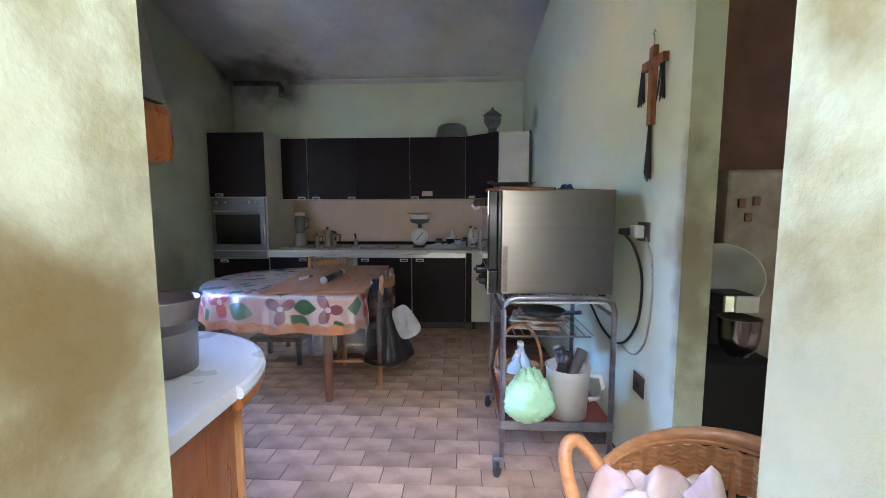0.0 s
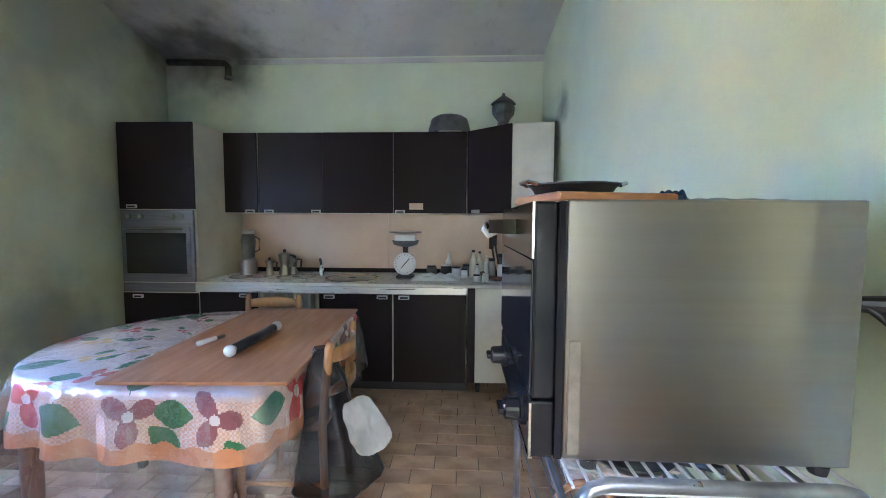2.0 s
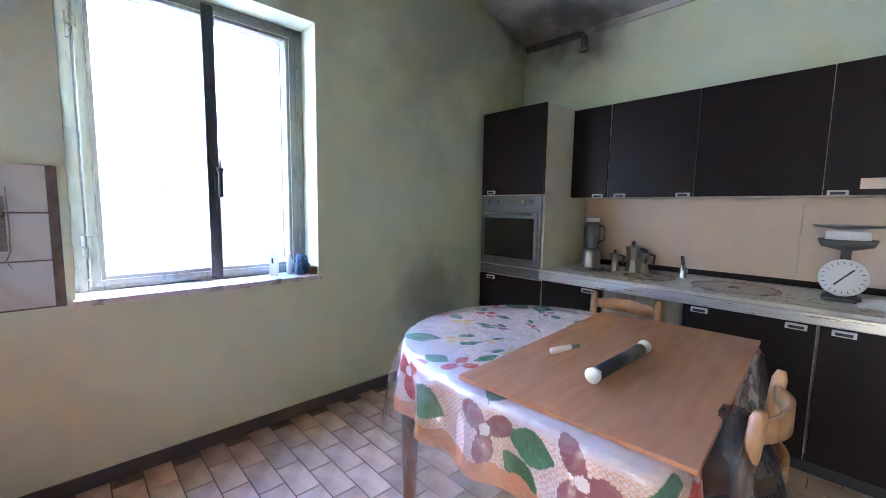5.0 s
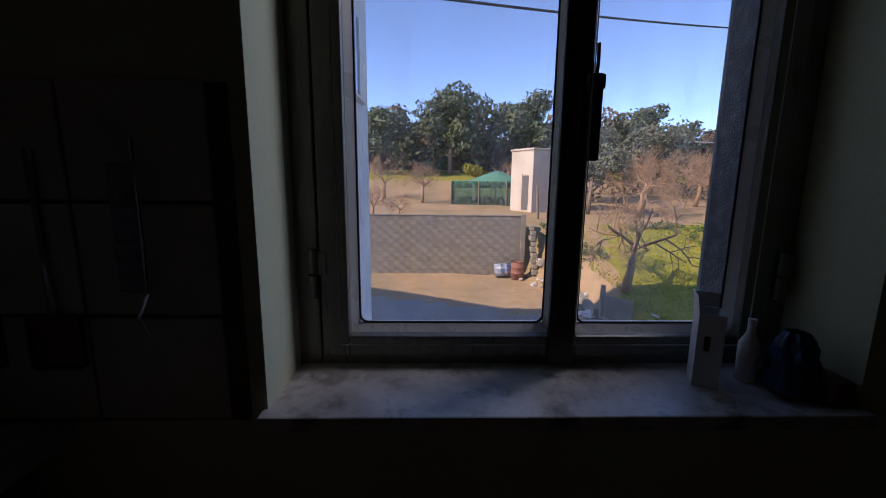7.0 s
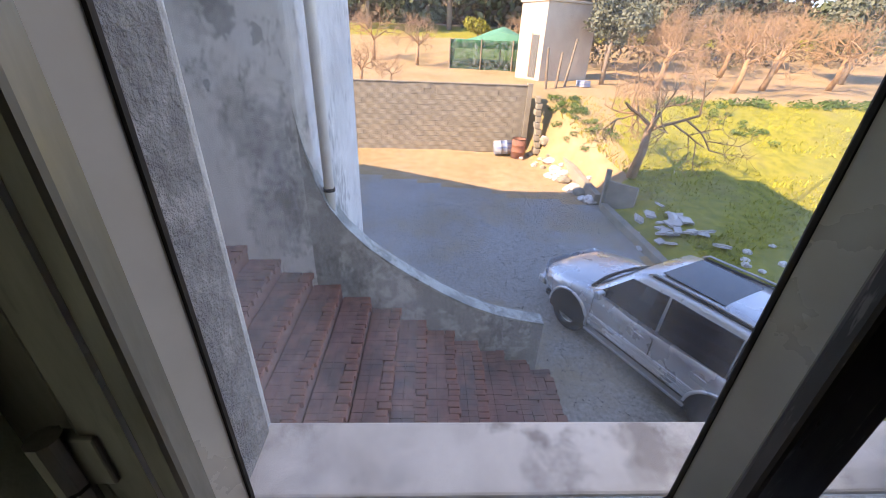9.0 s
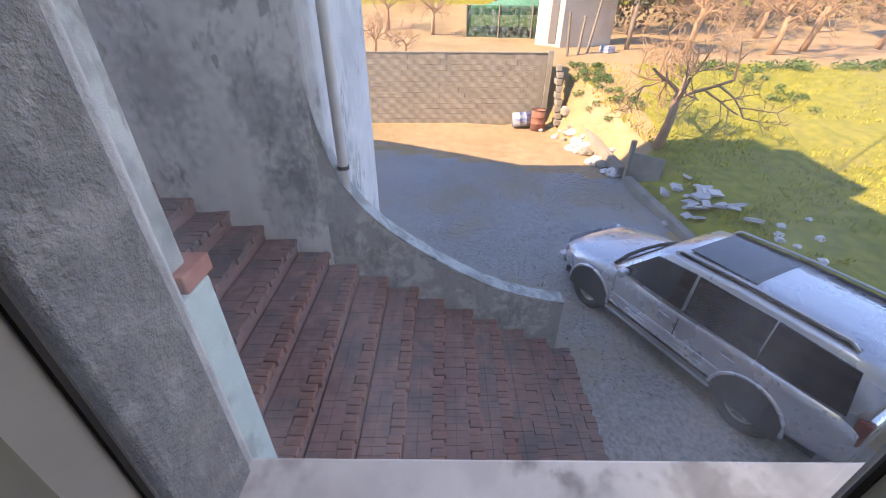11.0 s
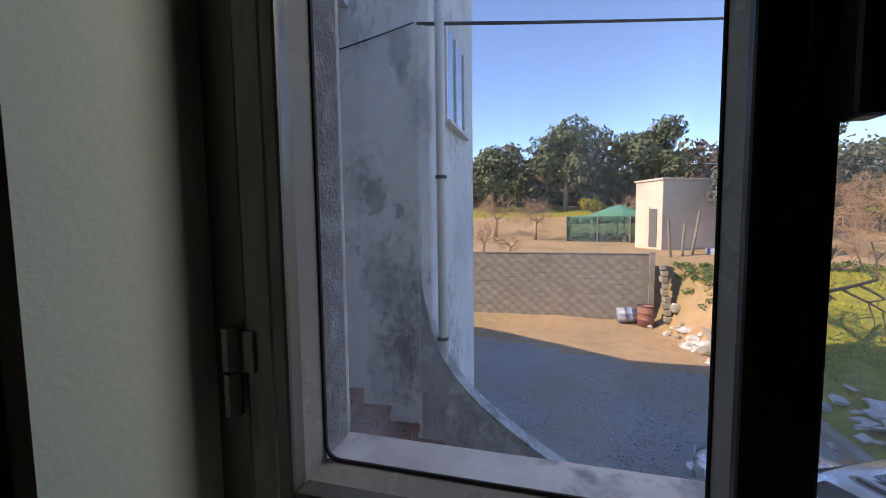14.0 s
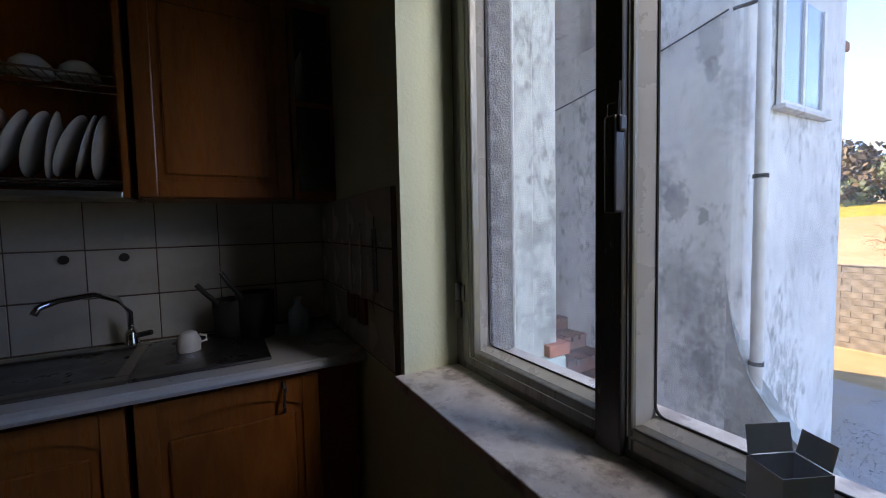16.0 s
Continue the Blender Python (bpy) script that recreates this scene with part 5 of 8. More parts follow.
for i in range(12):
    x = -TX + 2 * TX * i / 11
    part("wire", T([(x, -0.05, 0.62), (x, TY1 - 0.014, 0.62)], 0.0035, 6), M["dulltube"], mid_shelf)
part("cross_wire", T([(-TX + 0.012, TY1 - 0.014, 0.614), (TX - 0.012, TY1 - 0.014, 0.614)], 0.004, 6), M["dulltube"], mid_shelf)
for sx in (-1, 1):
    for yy in (TY0, TY1):
        bm = lathe([(0.0, -0.014), (0.038, -0.014), (0.045, -0.008), (0.045, 0.008), (0.038, 0.014), (0, 0.014)], 20)
        bmesh.ops.transform(bm, matrix=Matrix.Translation((TX * sx - 0.02, yy, 0.045)) @ Matrix.Rotation(radians(90), 4, 'Y') @ Matrix.Rotation(radians(20), 4, 'X'), verts=bm.verts[:])
        cs = part("castor", bm, M["rubber"], tr, "black rubber castor", True)
        part("fork", B(TX * sx - 0.045, yy - 0.02, 0.05, TX * sx + 0.01, yy + 0.02, 0.105, 0.006), M["dulltube"], cs)

M["oven_black"] = mat("black_oven_enamel", (0.012, 0.012, 0.014), (0.018, 0.018, 0.02), 0.14, scale=9, spec=0.35)
M["oven_mirror"] = mat("polished_oven_steel", (0.33, 0.29, 0.25), (0.28, 0.25, 0.22), 0.16, 1.0, scale=5, rvar=0.4)
M["carton_brown"] = mat("aged_paper", (0.24, 0.20, 0.16), (0.16, 0.13, 0.10), 0.7, scale=30)
ovn = thing("table_oven", 0.440, 2.220, 0.872, "stainless steel table oven with black glass door", "oven")
part("body", B(-0.254, -0.265, 0.018, 0.275, 0.275, 0.515, 0.004), M["steel"], ovn, "brushed steel casing")
part("front_frame", B(-0.271, -0.268, 0.02, -0.255, 0.268, 0.512, 0.003), M["oven_black"], ovn, "black front frame")
dr = part("door", B(-0.315, -0.262, 0.135, -0.2715, 0.262, 0.512, 0.006), M["oven_black"], ovn, "black framed oven door")
part("steel_band", B(-0.319, -0.264, 0.405, -0.3155, 0.264, 0.511, 0.0012), M["oven_mirror"], dr, "polished steel top band")
part("edge_strip", B(-0.3195, -0.2665, 0.405, -0.3145, -0.2645, 0.511, 0.0006), M["chrome"], dr, "bright end strip")
part("glass", B(-0.3185, -0.262, 0.145, -0.3155, 0.262, 0.402, 0.001), M["ovenglass"], dr, "black oven glass")
bm = prism(bmesh.new(), [(-0.3195, -0.05), (-0.3195, 0.045), (-0.352, 0.115), (-0.374, 0.115), (-0.374, 0.085), (-0.345, 0.0)], 0.444, 0.480)
part("handle_bracket", bm, M["oven_mirror"], dr, "polished handle bracket")
part("door_handle", T([(-0.362, 0.10, 0.462), (-0.362, 0.20, 0.462), (-0.362, 0.275, 0.463)], 0.0135, 14), M["oven_black"], dr, "black bar handle", True)
lower = part("control_panel", B(-0.317, -0.262, 0.02, -0.2715, 0.262, 0.130, 0.004), M["oven_black"], ovn, "black lower control panel")
part("edge_strip", B(-0.319, -0.2645, 0.022, -0.3135, -0.2625, 0.128, 0.0006), M["chrome"], lower, "bright end strip")
part("edge_strip", B(-0.319, -0.262, 0.016, -0.310, 0.262, 0.0195, 0.001), M["chrome"], lower, "bright lower edge")
for yy in (-0.17, 0.17):
    bm = lathe([(0, 0), (0.034, 0), (0.034, 0.006), (0.027, 0.008), (0.024, 0.036), (0.019, 0.04), (0, 0.04)], 22)
    box(bm, -0.006, -0.023, 0.04, 0.006, 0.023, 0.052, 0.002, 2)
    bmesh.ops.transform(bm, matrix=Matrix.Translation((-0.3175, yy, 0.075)) @ Matrix.Rotation(radians(-90), 4, 'Y'), verts=bm.verts[:])
    part("knob", bm, M["oven_black"], ovn, "black control knob")
for fx in (-0.20, 0.23):
    for fy in (-0.25, 0.25):
        part("foot", lathe([(0.015, 0.0), (0.018, 0.018)], 10, at=(fx, fy, 0)), M["rubber"], ovn)
part("label_strip", B(-0.246, -0.2675, 0.03, -0.224, -0.2655, 0.25), M["carton_brown"], ovn, "worn paper label strip")
cb = tagged(link("chopping_board", B(-0.14, -0.12, 0, 0.14, 0.12, 0.02, 0.006), M["board"]), "thick wooden chopping board on the oven", "board")
cb.matrix_basis = pose(0.290, 2.170, 1.388, 0, 0, 14)
bt = thing("baking_tray", 0.255, 2.180, 1.409, "black oval baking tray with metal handles", "tray", rz=10)
part("tray", lathe([(0, 0), (0.085, 0), (0.10, 0.022), (0.108, 0.024), (0.098, 0.018), (0.08, 0.005), (0, 0.005)], 32), M["black"], bt, smooth=True)
for sx in (-1, 1):
    part("handle", T([(0.10 * sx, -0.035, 0.023), (0.12 * sx, -0.025, 0.029), (0.12 * sx, 0.025, 0.029), (0.10 * sx, 0.035, 0.023)], 0.005), M["chrome"], bt)
M["bluefoil"] = mat("blue_foil", (0.05, 0.12, 0.28), (0.02, 0.03, 0.05), 0.25, 0.4, scale=25, bump=0.6, bscale=30)
cloth("foil_wrapper", 0.60, 2.40, 1.388, 0.10, 0.08, 0.055, "crumpled blue and black foil wrapper on the oven", M["bluefoil"], "wrapper", 7, 0, 3.0)
cloth("paper_sheet", 0.570, 2.120, 1.3875, 0.26, 0.16, 0.008, "dark curled paper lying on the oven", M["clay"], "paper", 3, 10)
cloth("oven_glove", 0.540, 2.400, 1.388, 0.10, 0.08, 0.03, "small dark cloth on the oven top", M["black"], "cloth", 9)
lp = thing("white_strap", 0.095, 2.540, 1.30, "white cord looped over the oven handle", "strap")
part("loop", T([(0.0, 0, 0.03), (-0.02, 0.01, 0.05), (-0.03, 0.0, 0.02), (-0.015, -0.01, 0.0), (0.01, 0, 0.01), (0.0, 0, 0.03)], 0.009, 8), M["white"], lp, smooth=True)

# things on the trolley
bk = thing("wicker_basket", 0.320, 2.230, 0.283, "round wicker basket with arched handle holding clear bottles", "basket")
bm = lathe([(0, 0.0), (0.10, 0.0), (0.125, 0.06), (0.135, 0.14), (0.128, 0.14), (0.118, 0.06), (0.095, 0.01), (0, 0.01)], 30)
part("body", bm, M["wicker"], bk, smooth=True)
for k in range(6):
    part("weave", tube(bmesh.new(), [((0.108 + 0.0048 * k) * math.cos(i * math.tau / 40) * (1 + 0.02 * (-1) ** i), (0.108 + 0.0048 * k) * math.sin(i * math.tau / 40) * (1 + 0.02 * (-1) ** i), 0.016 + 0.022 * k) for i in range(41)], 0.008, 6, False), M["wicker"], bk)
part("handle", T([(-0.128 * math.cos(a), 0, 0.13 + 0.25 * math.sin(a)) for a in [i * math.pi / 16 for i in range(17)]], 0.009, 8), M["wicker"], bk, "arched wicker handle", True)
M["clearblue"] = mat("clear_blue_plastic", (0.50, 0.62, 0.68), (0.42, 0.55, 0.62), 0.15, scale=8)
for k, (dx, dy, tilt) in enumerate(((-0.05, -0.02, 18), (0.04, -0.03, -15), (0.0, 0.05, 5))):
    b = bottle(0.32 + dx, 2.23 + dy, 0.295, 0.04, 0.26, M["clearblue"], "clear pale plastic bottle standing in the basket", "white", "plastic_bottle", "bottles in the basket")
    b.matrix_basis = pose(0.32 + dx, 2.23 + dy, 0.295, tilt, tilt * 0.4, 0)
bm = bmesh.new()
bmesh.ops.create_icosphere(bm, subdivisions=5, radius=1.0)
for v in bm.verts:
    d = v.co.normalized()
    crease = 0.10 * noise.noise(d * 2.0) + 0.10 * abs(noise.noise(d * 4.5 + Vector((3, 1, 2)))) + 0.04 * abs(noise.noise(d * 11.0))
    k = 0.88 + crease
    v.co = Vector((d.x * 0.145 * k, d.y * 0.125 * k, max(-0.088, d.z * 0.10 * k) + 0.088 + max(0, d.z - 0.55) * 0.16 * (0.6 + abs(noise.noise(d * 6)))))
cbag = tagged(link("carrier_bag", bm, M["greenbag"], True), "slumped pale green carrier bag full of things on the trolley", "bag")
cbag.matrix_basis = pose(0.325, 1.925, 0.284, 0, 0, 15)
mg = thing("enamel_jug", 0.525, 1.99, 0.283, "large white enamel jug stuffed with dark wrappers", "jug")
part("body", lathe([(0, 0), (0.095, 0), (0.105, 0.24), (0.11, 0.245), (0.098, 0.24), (0.088, 0.01), (0, 0.01)], 28), M["white"], mg, smooth=True)
part("handle", T([(0.10, -0.02, 0.20), (0.15, -0.03, 0.20), (0.165, -0.03, 0.15), (0.15, -0.03, 0.09), (0.10, -0.02, 0.08)], 0.012, 8), M["white"], mg, smooth=True)
for k, (dx, dy, r1, r2) in enumerate(((-0.03, -0.02, 25, 10), (0.04, 0.0, -20, 30), (0.0, 0.04, 10, -30), (-0.02, 0.05, -15, -15))):
    o = tagged(link("wrapped_roll", T([(0, 0, -0.08), (0, 0, 0.08)], [0.022, 0.028], 12), M["clay" if k % 2 else "darkbag"], True), "dark plastic wrapped roll sticking out of the jug", "roll", "rolls in the jug")
    o.matrix_basis = pose(0.525 + dx, 1.99 + dy, 0.53, r1, r2, 0)
mz = thing("magazine_pile", 0.440, 2.380, 0.624, "pile of crumpled magazines and leaflets under the oven", "magazines")
random.seed(4)
M["paper"] = mat("printed_paper", (0.70, 0.66, 0.58), (0.55, 0.25, 0.12), 0.6, scale=18, stain=(0.2, 0.3, 0.2), sscale=14, samt=0.7)
for k in range(7):
    part("magazine", B(-0.13, -0.10, 0, 0.13, 0.10, 0.009, 0.002, m=pose(random.uniform(-0.03, 0.03), random.uniform(-0.04, 0.03), 0.001 + 0.0105 * k, 0, 0, random.uniform(-25, 25))), M["paper"], mz)
pn = thing("frying_pan", 0.460, 2.300, 0.70, "dark frying pan lying over the magazines", "pan")
part("pan", lathe([(0, 0), (0.10, 0), (0.125, 0.03), (0.12, 0.03), (0.098, 0.005), (0, 0.005)], 28), M["black"], pn, smooth=True)
part("handle", T([(0.10, -0.06, 0.025), (0.17, -0.14, 0.05)], 0.011), M["black"], pn)

# right wall: cross, sockets, cable
cr = thing("wall_cross", 0.848, 1.93, 1.71, "wooden cross with black tassels hanging on the wall", "cross")
M["crosswood"] = mat("carved_cross_wood", (0.34, 0.13, 0.04), (0.22, 0.07, 0.025), 0.45, scale=14, stretch=(4, 4, 1), bump=0.3)
part("upright", B(-0.018, -0.022, -0.04, 0.006, 0.022, 0.30, 0.004), M["crosswood"], cr)
part("crossbar", B(-0.022, -0.10, 0.205, 0.0055, 0.10, 0.245, 0.004, m=Matrix.Rotation(radians(4), 4, 'X')), M["crosswood"], cr)
part("hook", T([(-0.006, 0, 0.30), (-0.006, 0.0, 0.345), (-0.006, 0.012, 0.355), (-0.006, 0.0, 0.37), (-0.006, -0.01, 0.355)], 0.003, 6), M["chrome"], cr)
random.seed(8)
for yy, z1, ln in ((0.0, -0.04, 0.24), (-0.093, 0.22, 0.17), (0.093, 0.22, 0.15)):
    bm = bmesh.new()
    for i in range(22):
        dx, dy = random.uniform(-0.008, 0.004), random.uniform(-0.02, 0.02)
        tube(bm, [(-0.008 + dx * 0.4, yy + dy * 0.5, z1 + 0.01), (-0.008 + dx, yy + dy, z1 - ln * 0.6), (-0.008 + dx, yy + dy * 1.5, z1 - ln * random.uniform(0.85, 1.05))], 0.0025, 4)
    part("tassel", bm, M["rubber"], cr, "black thread tassel")
so = thing("wall_socket", 0.853, 1.962, 1.19, "old brown wall socket with white plug adapter", "socket")
part("plate", B(-0.008, -0.06, -0.045, 0.0, 0.06, 0.045, 0.004), M["skirting"], so)
pl = part("adapter", B(-0.055, -0.02, -0.03, -0.0085, 0.045, 0.03, 0.006), M["white"], so, "white plug adapter")
part("plug", T([(-0.055, 0.03, 0), (-0.10, 0.05, 0.0)], [0.02, 0.014], 12), M["black"], pl, "black plug")
def eased(pts, n=6):
    """A smooth line through the points."""
    p = [Vector(q) for q in (pts[0], *pts, pts[-1])]
    out = []
    for i in range(1, len(p) - 2):
        for k in range(n):
            t = k / n
            out.append(0.5 * (2 * p[i] + (p[i + 1] - p[i - 1]) * t + (2 * p[i - 1] - 5 * p[i] + 4 * p[i + 1] - p[i + 2]) * t * t + (3 * p[i] - p[i - 1] - 3 * p[i + 1] + p[i + 2]) * t ** 3))
    return out + [p[-1]]


def on_east(y, z, off):
    return (0.867 - 0.0445 * (y - 1.665) - off, y - 2.0, z - 1.19)


cab = thing("power_cable", 0.0, 2.0, 1.19, "black power cable looping down the wall", "cable")
part("cable", T(eased([on_east(2.0, 1.19, 0.09), on_east(1.955, 1.12, 0.05), on_east(1.94, 0.98, 0.015), on_east(1.95, 0.80, 0.013), on_east(2.02, 0.68, 0.012), on_east(2.12, 0.60, 0.012), on_east(2.22, 0.585, 0.02), on_east(2.32, 0.63, 0.04), on_east(2.38, 0.72, 0.07), on_east(2.42, 0.84, 0.12)]), 0.0065, 8), M["black"], cab, smooth=True)
cab2 = thing("power_cable", 0.0, 2.0, 1.19, "grey power cable hanging from the socket", "cable")
part("cable", T(eased([on_east(1.925, 1.165, 0.01), on_east(1.88, 1.08, 0.008), on_east(1.86, 0.95, 0.007), on_east(1.87, 0.80, 0.007), on_east(1.90, 0.68, 0.007), on_east(1.97, 0.60, 0.008), on_east(2.05, 0.575, 0.01), on_east(2.15, 0.60, 0.012)]), 0.0045, 8), M["alu"], cab2, smooth=True)
lo = thing("wall_socket", 0.855, 1.945, 0.455, "brown low wall socket plate", "socket")
part("plate", B(-0.008, -0.055, -0.05, 0.0, 0.055, 0.05, 0.004), M["skirting"], lo)
part("hole", B(-0.0095, -0.012, -0.012, -0.008, 0.012, 0.012), M["black"], lo)

# ---- store at the side: mixer and white machine ----
M["sooty"] = mat("sooty_black_paint", (0.014, 0.013, 0.013), (0.022, 0.02, 0.019), 0.7, scale=9, spec=0.2, bump=0.1)
dk = thing("work_table", 1.180, 2.02, 0, "black painted stand under the mixer in the store", "stand")
part("top", B(-0.16, -0.28, 0.60, 0.17, 0.28, 0.64, 0.004), M["sooty"], dk)
for lx in (-0.13, 0.14):
    for ly in (-0.25, 0.25):
        part("leg", B(lx - 0.02, ly - 0.02, 0, lx + 0.02, ly + 0.02, 0.60), M["sooty"], dk)
part("front_panel", B(-0.15, -0.265, 0.03, 0.16, -0.25, 0.598, 0.003), M["sooty"], dk)
part("side_panel", B(0.145, -0.245, 0.03, 0.158, 0.25, 0.598, 0.003), M["sooty"], dk)
M["mixer_bowl"] = mat("polished_bowl_steel", (0.66, 0.64, 0.61), (0.58, 0.56, 0.53), 0.22, 1.0, scale=6)
mx = thing("stand_mixer", 1.24, 1.80, 0.64, "stand mixer with a large stainless steel bowl", "mixer")
part("bowl", lathe([(0.05, 0.0), (0.06, 0.02), (0.078, 0.04), (0.092, 0.10), (0.098, 0.20), (0.102, 0.205), (0.094, 0.20), (0.082, 0.07), (0, 0.03)], 28), M["mixer_bowl"], mx, smooth=True)
part("head", B(-0.08, 0.02, 0.215, 0.10, 0.20, 0.32, 0.02), M["black"], mx)
part("front_plate", B(-0.02, 0.002, 0.225, 0.10, 0.019, 0.315, 0.006), M["white"], mx, "white front plate")
part("chrome_band", B(-0.081, 0.001, 0.225, -0.024, 0.019, 0.315, 0.006), M["mixer_bowl"], mx, "polished metal band")
part("column", B(-0.05, 0.15, 0.0, 0.07, 0.25, 0.215, 0.015), M["black"], mx)
mx.matrix_basis = pose(1.24, 1.86, 0.641) @ Matrix.Scale(0.85, 4)
crate = thing("wooden_crate", 2.15, 2.2, 0, "old brown wooden crate on the store floor", "crate")
for k in range(4):
    zc = 0.02 + 0.115 * k
    for nm, q in (("slat", (-0.22, -0.20, zc, 0.22, -0.185, zc + 0.10)), ("slat", (-0.22, 0.185, zc, 0.22, 0.20, zc + 0.10)), ("slat", (-0.22, -0.184, zc, -0.205, 0.184, zc + 0.10)), ("slat", (0.205, -0.184, zc, 0.22, 0.184, zc + 0.10))):
        part(nm, B(*q, 0.002, 1), M["tablewood"], crate)
for px_, py_ in ((-0.19, -0.17), (0.19, -0.17), (-0.19, 0.17), (0.19, 0.17)):
    part("corner_post", B(px_ - 0.014, py_ - 0.014, 0, px_ + 0.014, py_ + 0.014, 0.475), M["tablewood"], crate)
part("lid_board", B(-0.22, -0.20, 0.476, 0.22, 0.20, 0.492, 0.003), M["tablewood"], crate)
crate.matrix_basis = pose(1.98, 2.2, 0) @ Matrix.Diagonal((1, 1, 0.68, 1))
kp = thing("stock_pot", 1.97, 2.18, 0.335, "dull grey aluminium pot with a ladle standing in it", "pot")
part("body", lathe([(0, 0), (0.12, 0), (0.125, 0.02), (0.13, 0.19), (0.137, 0.195), (0.125, 0.19), (0.115, 0.012), (0, 0.012)], 28), M["clay"], kp, smooth=True)
part("ladle", T([(0.02, 0.03, 0.02), (-0.03, 0.0, 0.20), (-0.06, -0.02, 0.30)], 0.011, 8), M["cream"], kp, "pale wooden ladle")
wm = thing("white_machine", 1.730, 2.620, 0, "tall dirty white dough machine with peeling front", "machine")
part("body", B(-0.22, -0.2, 0.06, 0.16, 0.25, 1.52, 0.02), M["dirty_white"], wm)
part("side_post", B(0.17, -0.18, 0.06, 0.20, 0.2, 1.50, 0.006), M["clay"], wm)
for k, (zx, zz) in enumerate(((-0.14, 1.33), (-0.06, 1.34), (-0.10, 1.25))):
    part("knob", B(zx - 0.02, -0.215, zz - 0.025, zx + 0.02, -0.2, zz + 0.025, 0.006), M["tablewood"], wm)
for fx in (-0.18, 0.12):
    part("foot", B(fx - 0.03, -0.15, 0, fx + 0.03, 0.2, 0.06), M["black"], wm)
tub = thing("plastic_tub", 1.540, 2.330, 0.742, "white plastic tub tilted against the machine", "tub")
bm = lathe([(0, 0), (0.12, 0), (0.17, 0.20), (0.162, 0.20), (0.112, 0.01), (0, 0.01)], 26)
part("body", bm, M["white"], tub, smooth=True)
tub.matrix_basis = pose(1.33, 2.18, 0.88, 60, 10, -30)
bottle(0.98, 1.35, 0.0, 0.05, 0.34, M["clearblue"], "clear water bottle with pink cap on the floor", "white", "water_bottle")

# ---- rattan armchair by the door ----
rc = thing("rattan_armchair", 0.50, 0.98, 0, "honey rattan armchair with cloths heaped on it", "armchair")
M["rattan"] = mat("rattan", (0.50, 0.24, 0.09), (0.38, 0.16, 0.055), 0.35, scale=12, stretch=(2, 2, 6), coat=0.2)


def ring_pts(rx, ry, z, a0, a1, n, dz=0.0):
    return [(rx * math.cos(radians(a0 + (a1 - a0) * i / n)), ry * math.sin(radians(a0 + (a1 - a0) * i / n)), z + dz * math.sin(math.pi * i / n)) for i in range(n + 1)]


part("arm_hoop", T(ring_pts(0.25, 0.24, 0.45, -95, 135, 26, 0.10), 0.018, 10), M["rattan"], rc, smooth=True)
part("seat_hoop", tube(bmesh.new(), ring_pts(0.23, 0.20, 0.34, 0, 360, 28), 0.015, 8, False), M["rattan"], rc, smooth=True)
part("base_hoop", tube(bmesh.new(), ring_pts(0.22, 0.20, 0.02, 0, 360, 28), 0.014, 8, False), M["rattan"], rc, smooth=True)
for a in range(-90, 140, 20):
    c, s = math.cos(radians(a)), math.sin(radians(a))
    part("stake", T([(0.22 * c, 0.20 * s, 0.02), (0.23 * c, 0.20 * s, 0.34), (0.25 * c, 0.24 * s, 0.45 + 0.10 * max(0, math.sin(math.pi * (a + 95) / 230)))], 0.008, 6), M["rattan"], rc)
back = part("woven_back", T(ring_pts(0.238, 0.22, 0.47, -90, 130, 44, 0.06), 0.006, 5), M["rattan"], rc, "woven rattan back")
for k in range(9):
    z = 0.36 + 0.012 * k
    part("weave", T([(q[0] * (1 + 0.03 * (-1) ** i), q[1] * (1 + 0.03 * (-1) ** i), q[2]) for i, q in enumerate(ring_pts(0.238, 0.22, z, -90, 130, 44, 0.06))], 0.006, 5), M["rattan"], back)
part("seat", lathe([(0, 0.325), (0.21, 0.325), (0.21, 0.345), (0, 0.345)], 24), M["wicker"], rc)
part("arm_loop", T(eased([(-0.23, 0.06, 0.35), (-0.27, 0.10, 0.43), (-0.28, 0.15, 0.51), (-0.24, 0.17, 0.53), (-0.18, 0.12, 0.46), (-0.14, 0.06, 0.36)]), 0.017, 10), M["rattan"], rc, smooth=True)
rc.matrix_basis = pose(0.61, 1.0, 0) @ Matrix.Diagonal((1.12, 1.08, 1.17, 1))
cloth("folded_blanket", 0.54, 1.02, 0.406, 0.38, 0.32, 0.24, "crumpled pink and white blanket heaped on the armchair", M["blanket"], "blanket", 12, 0, 4.2)

# ---- oak kitchen along the doorway wall ----
CF, CT = 1.25, 0.87


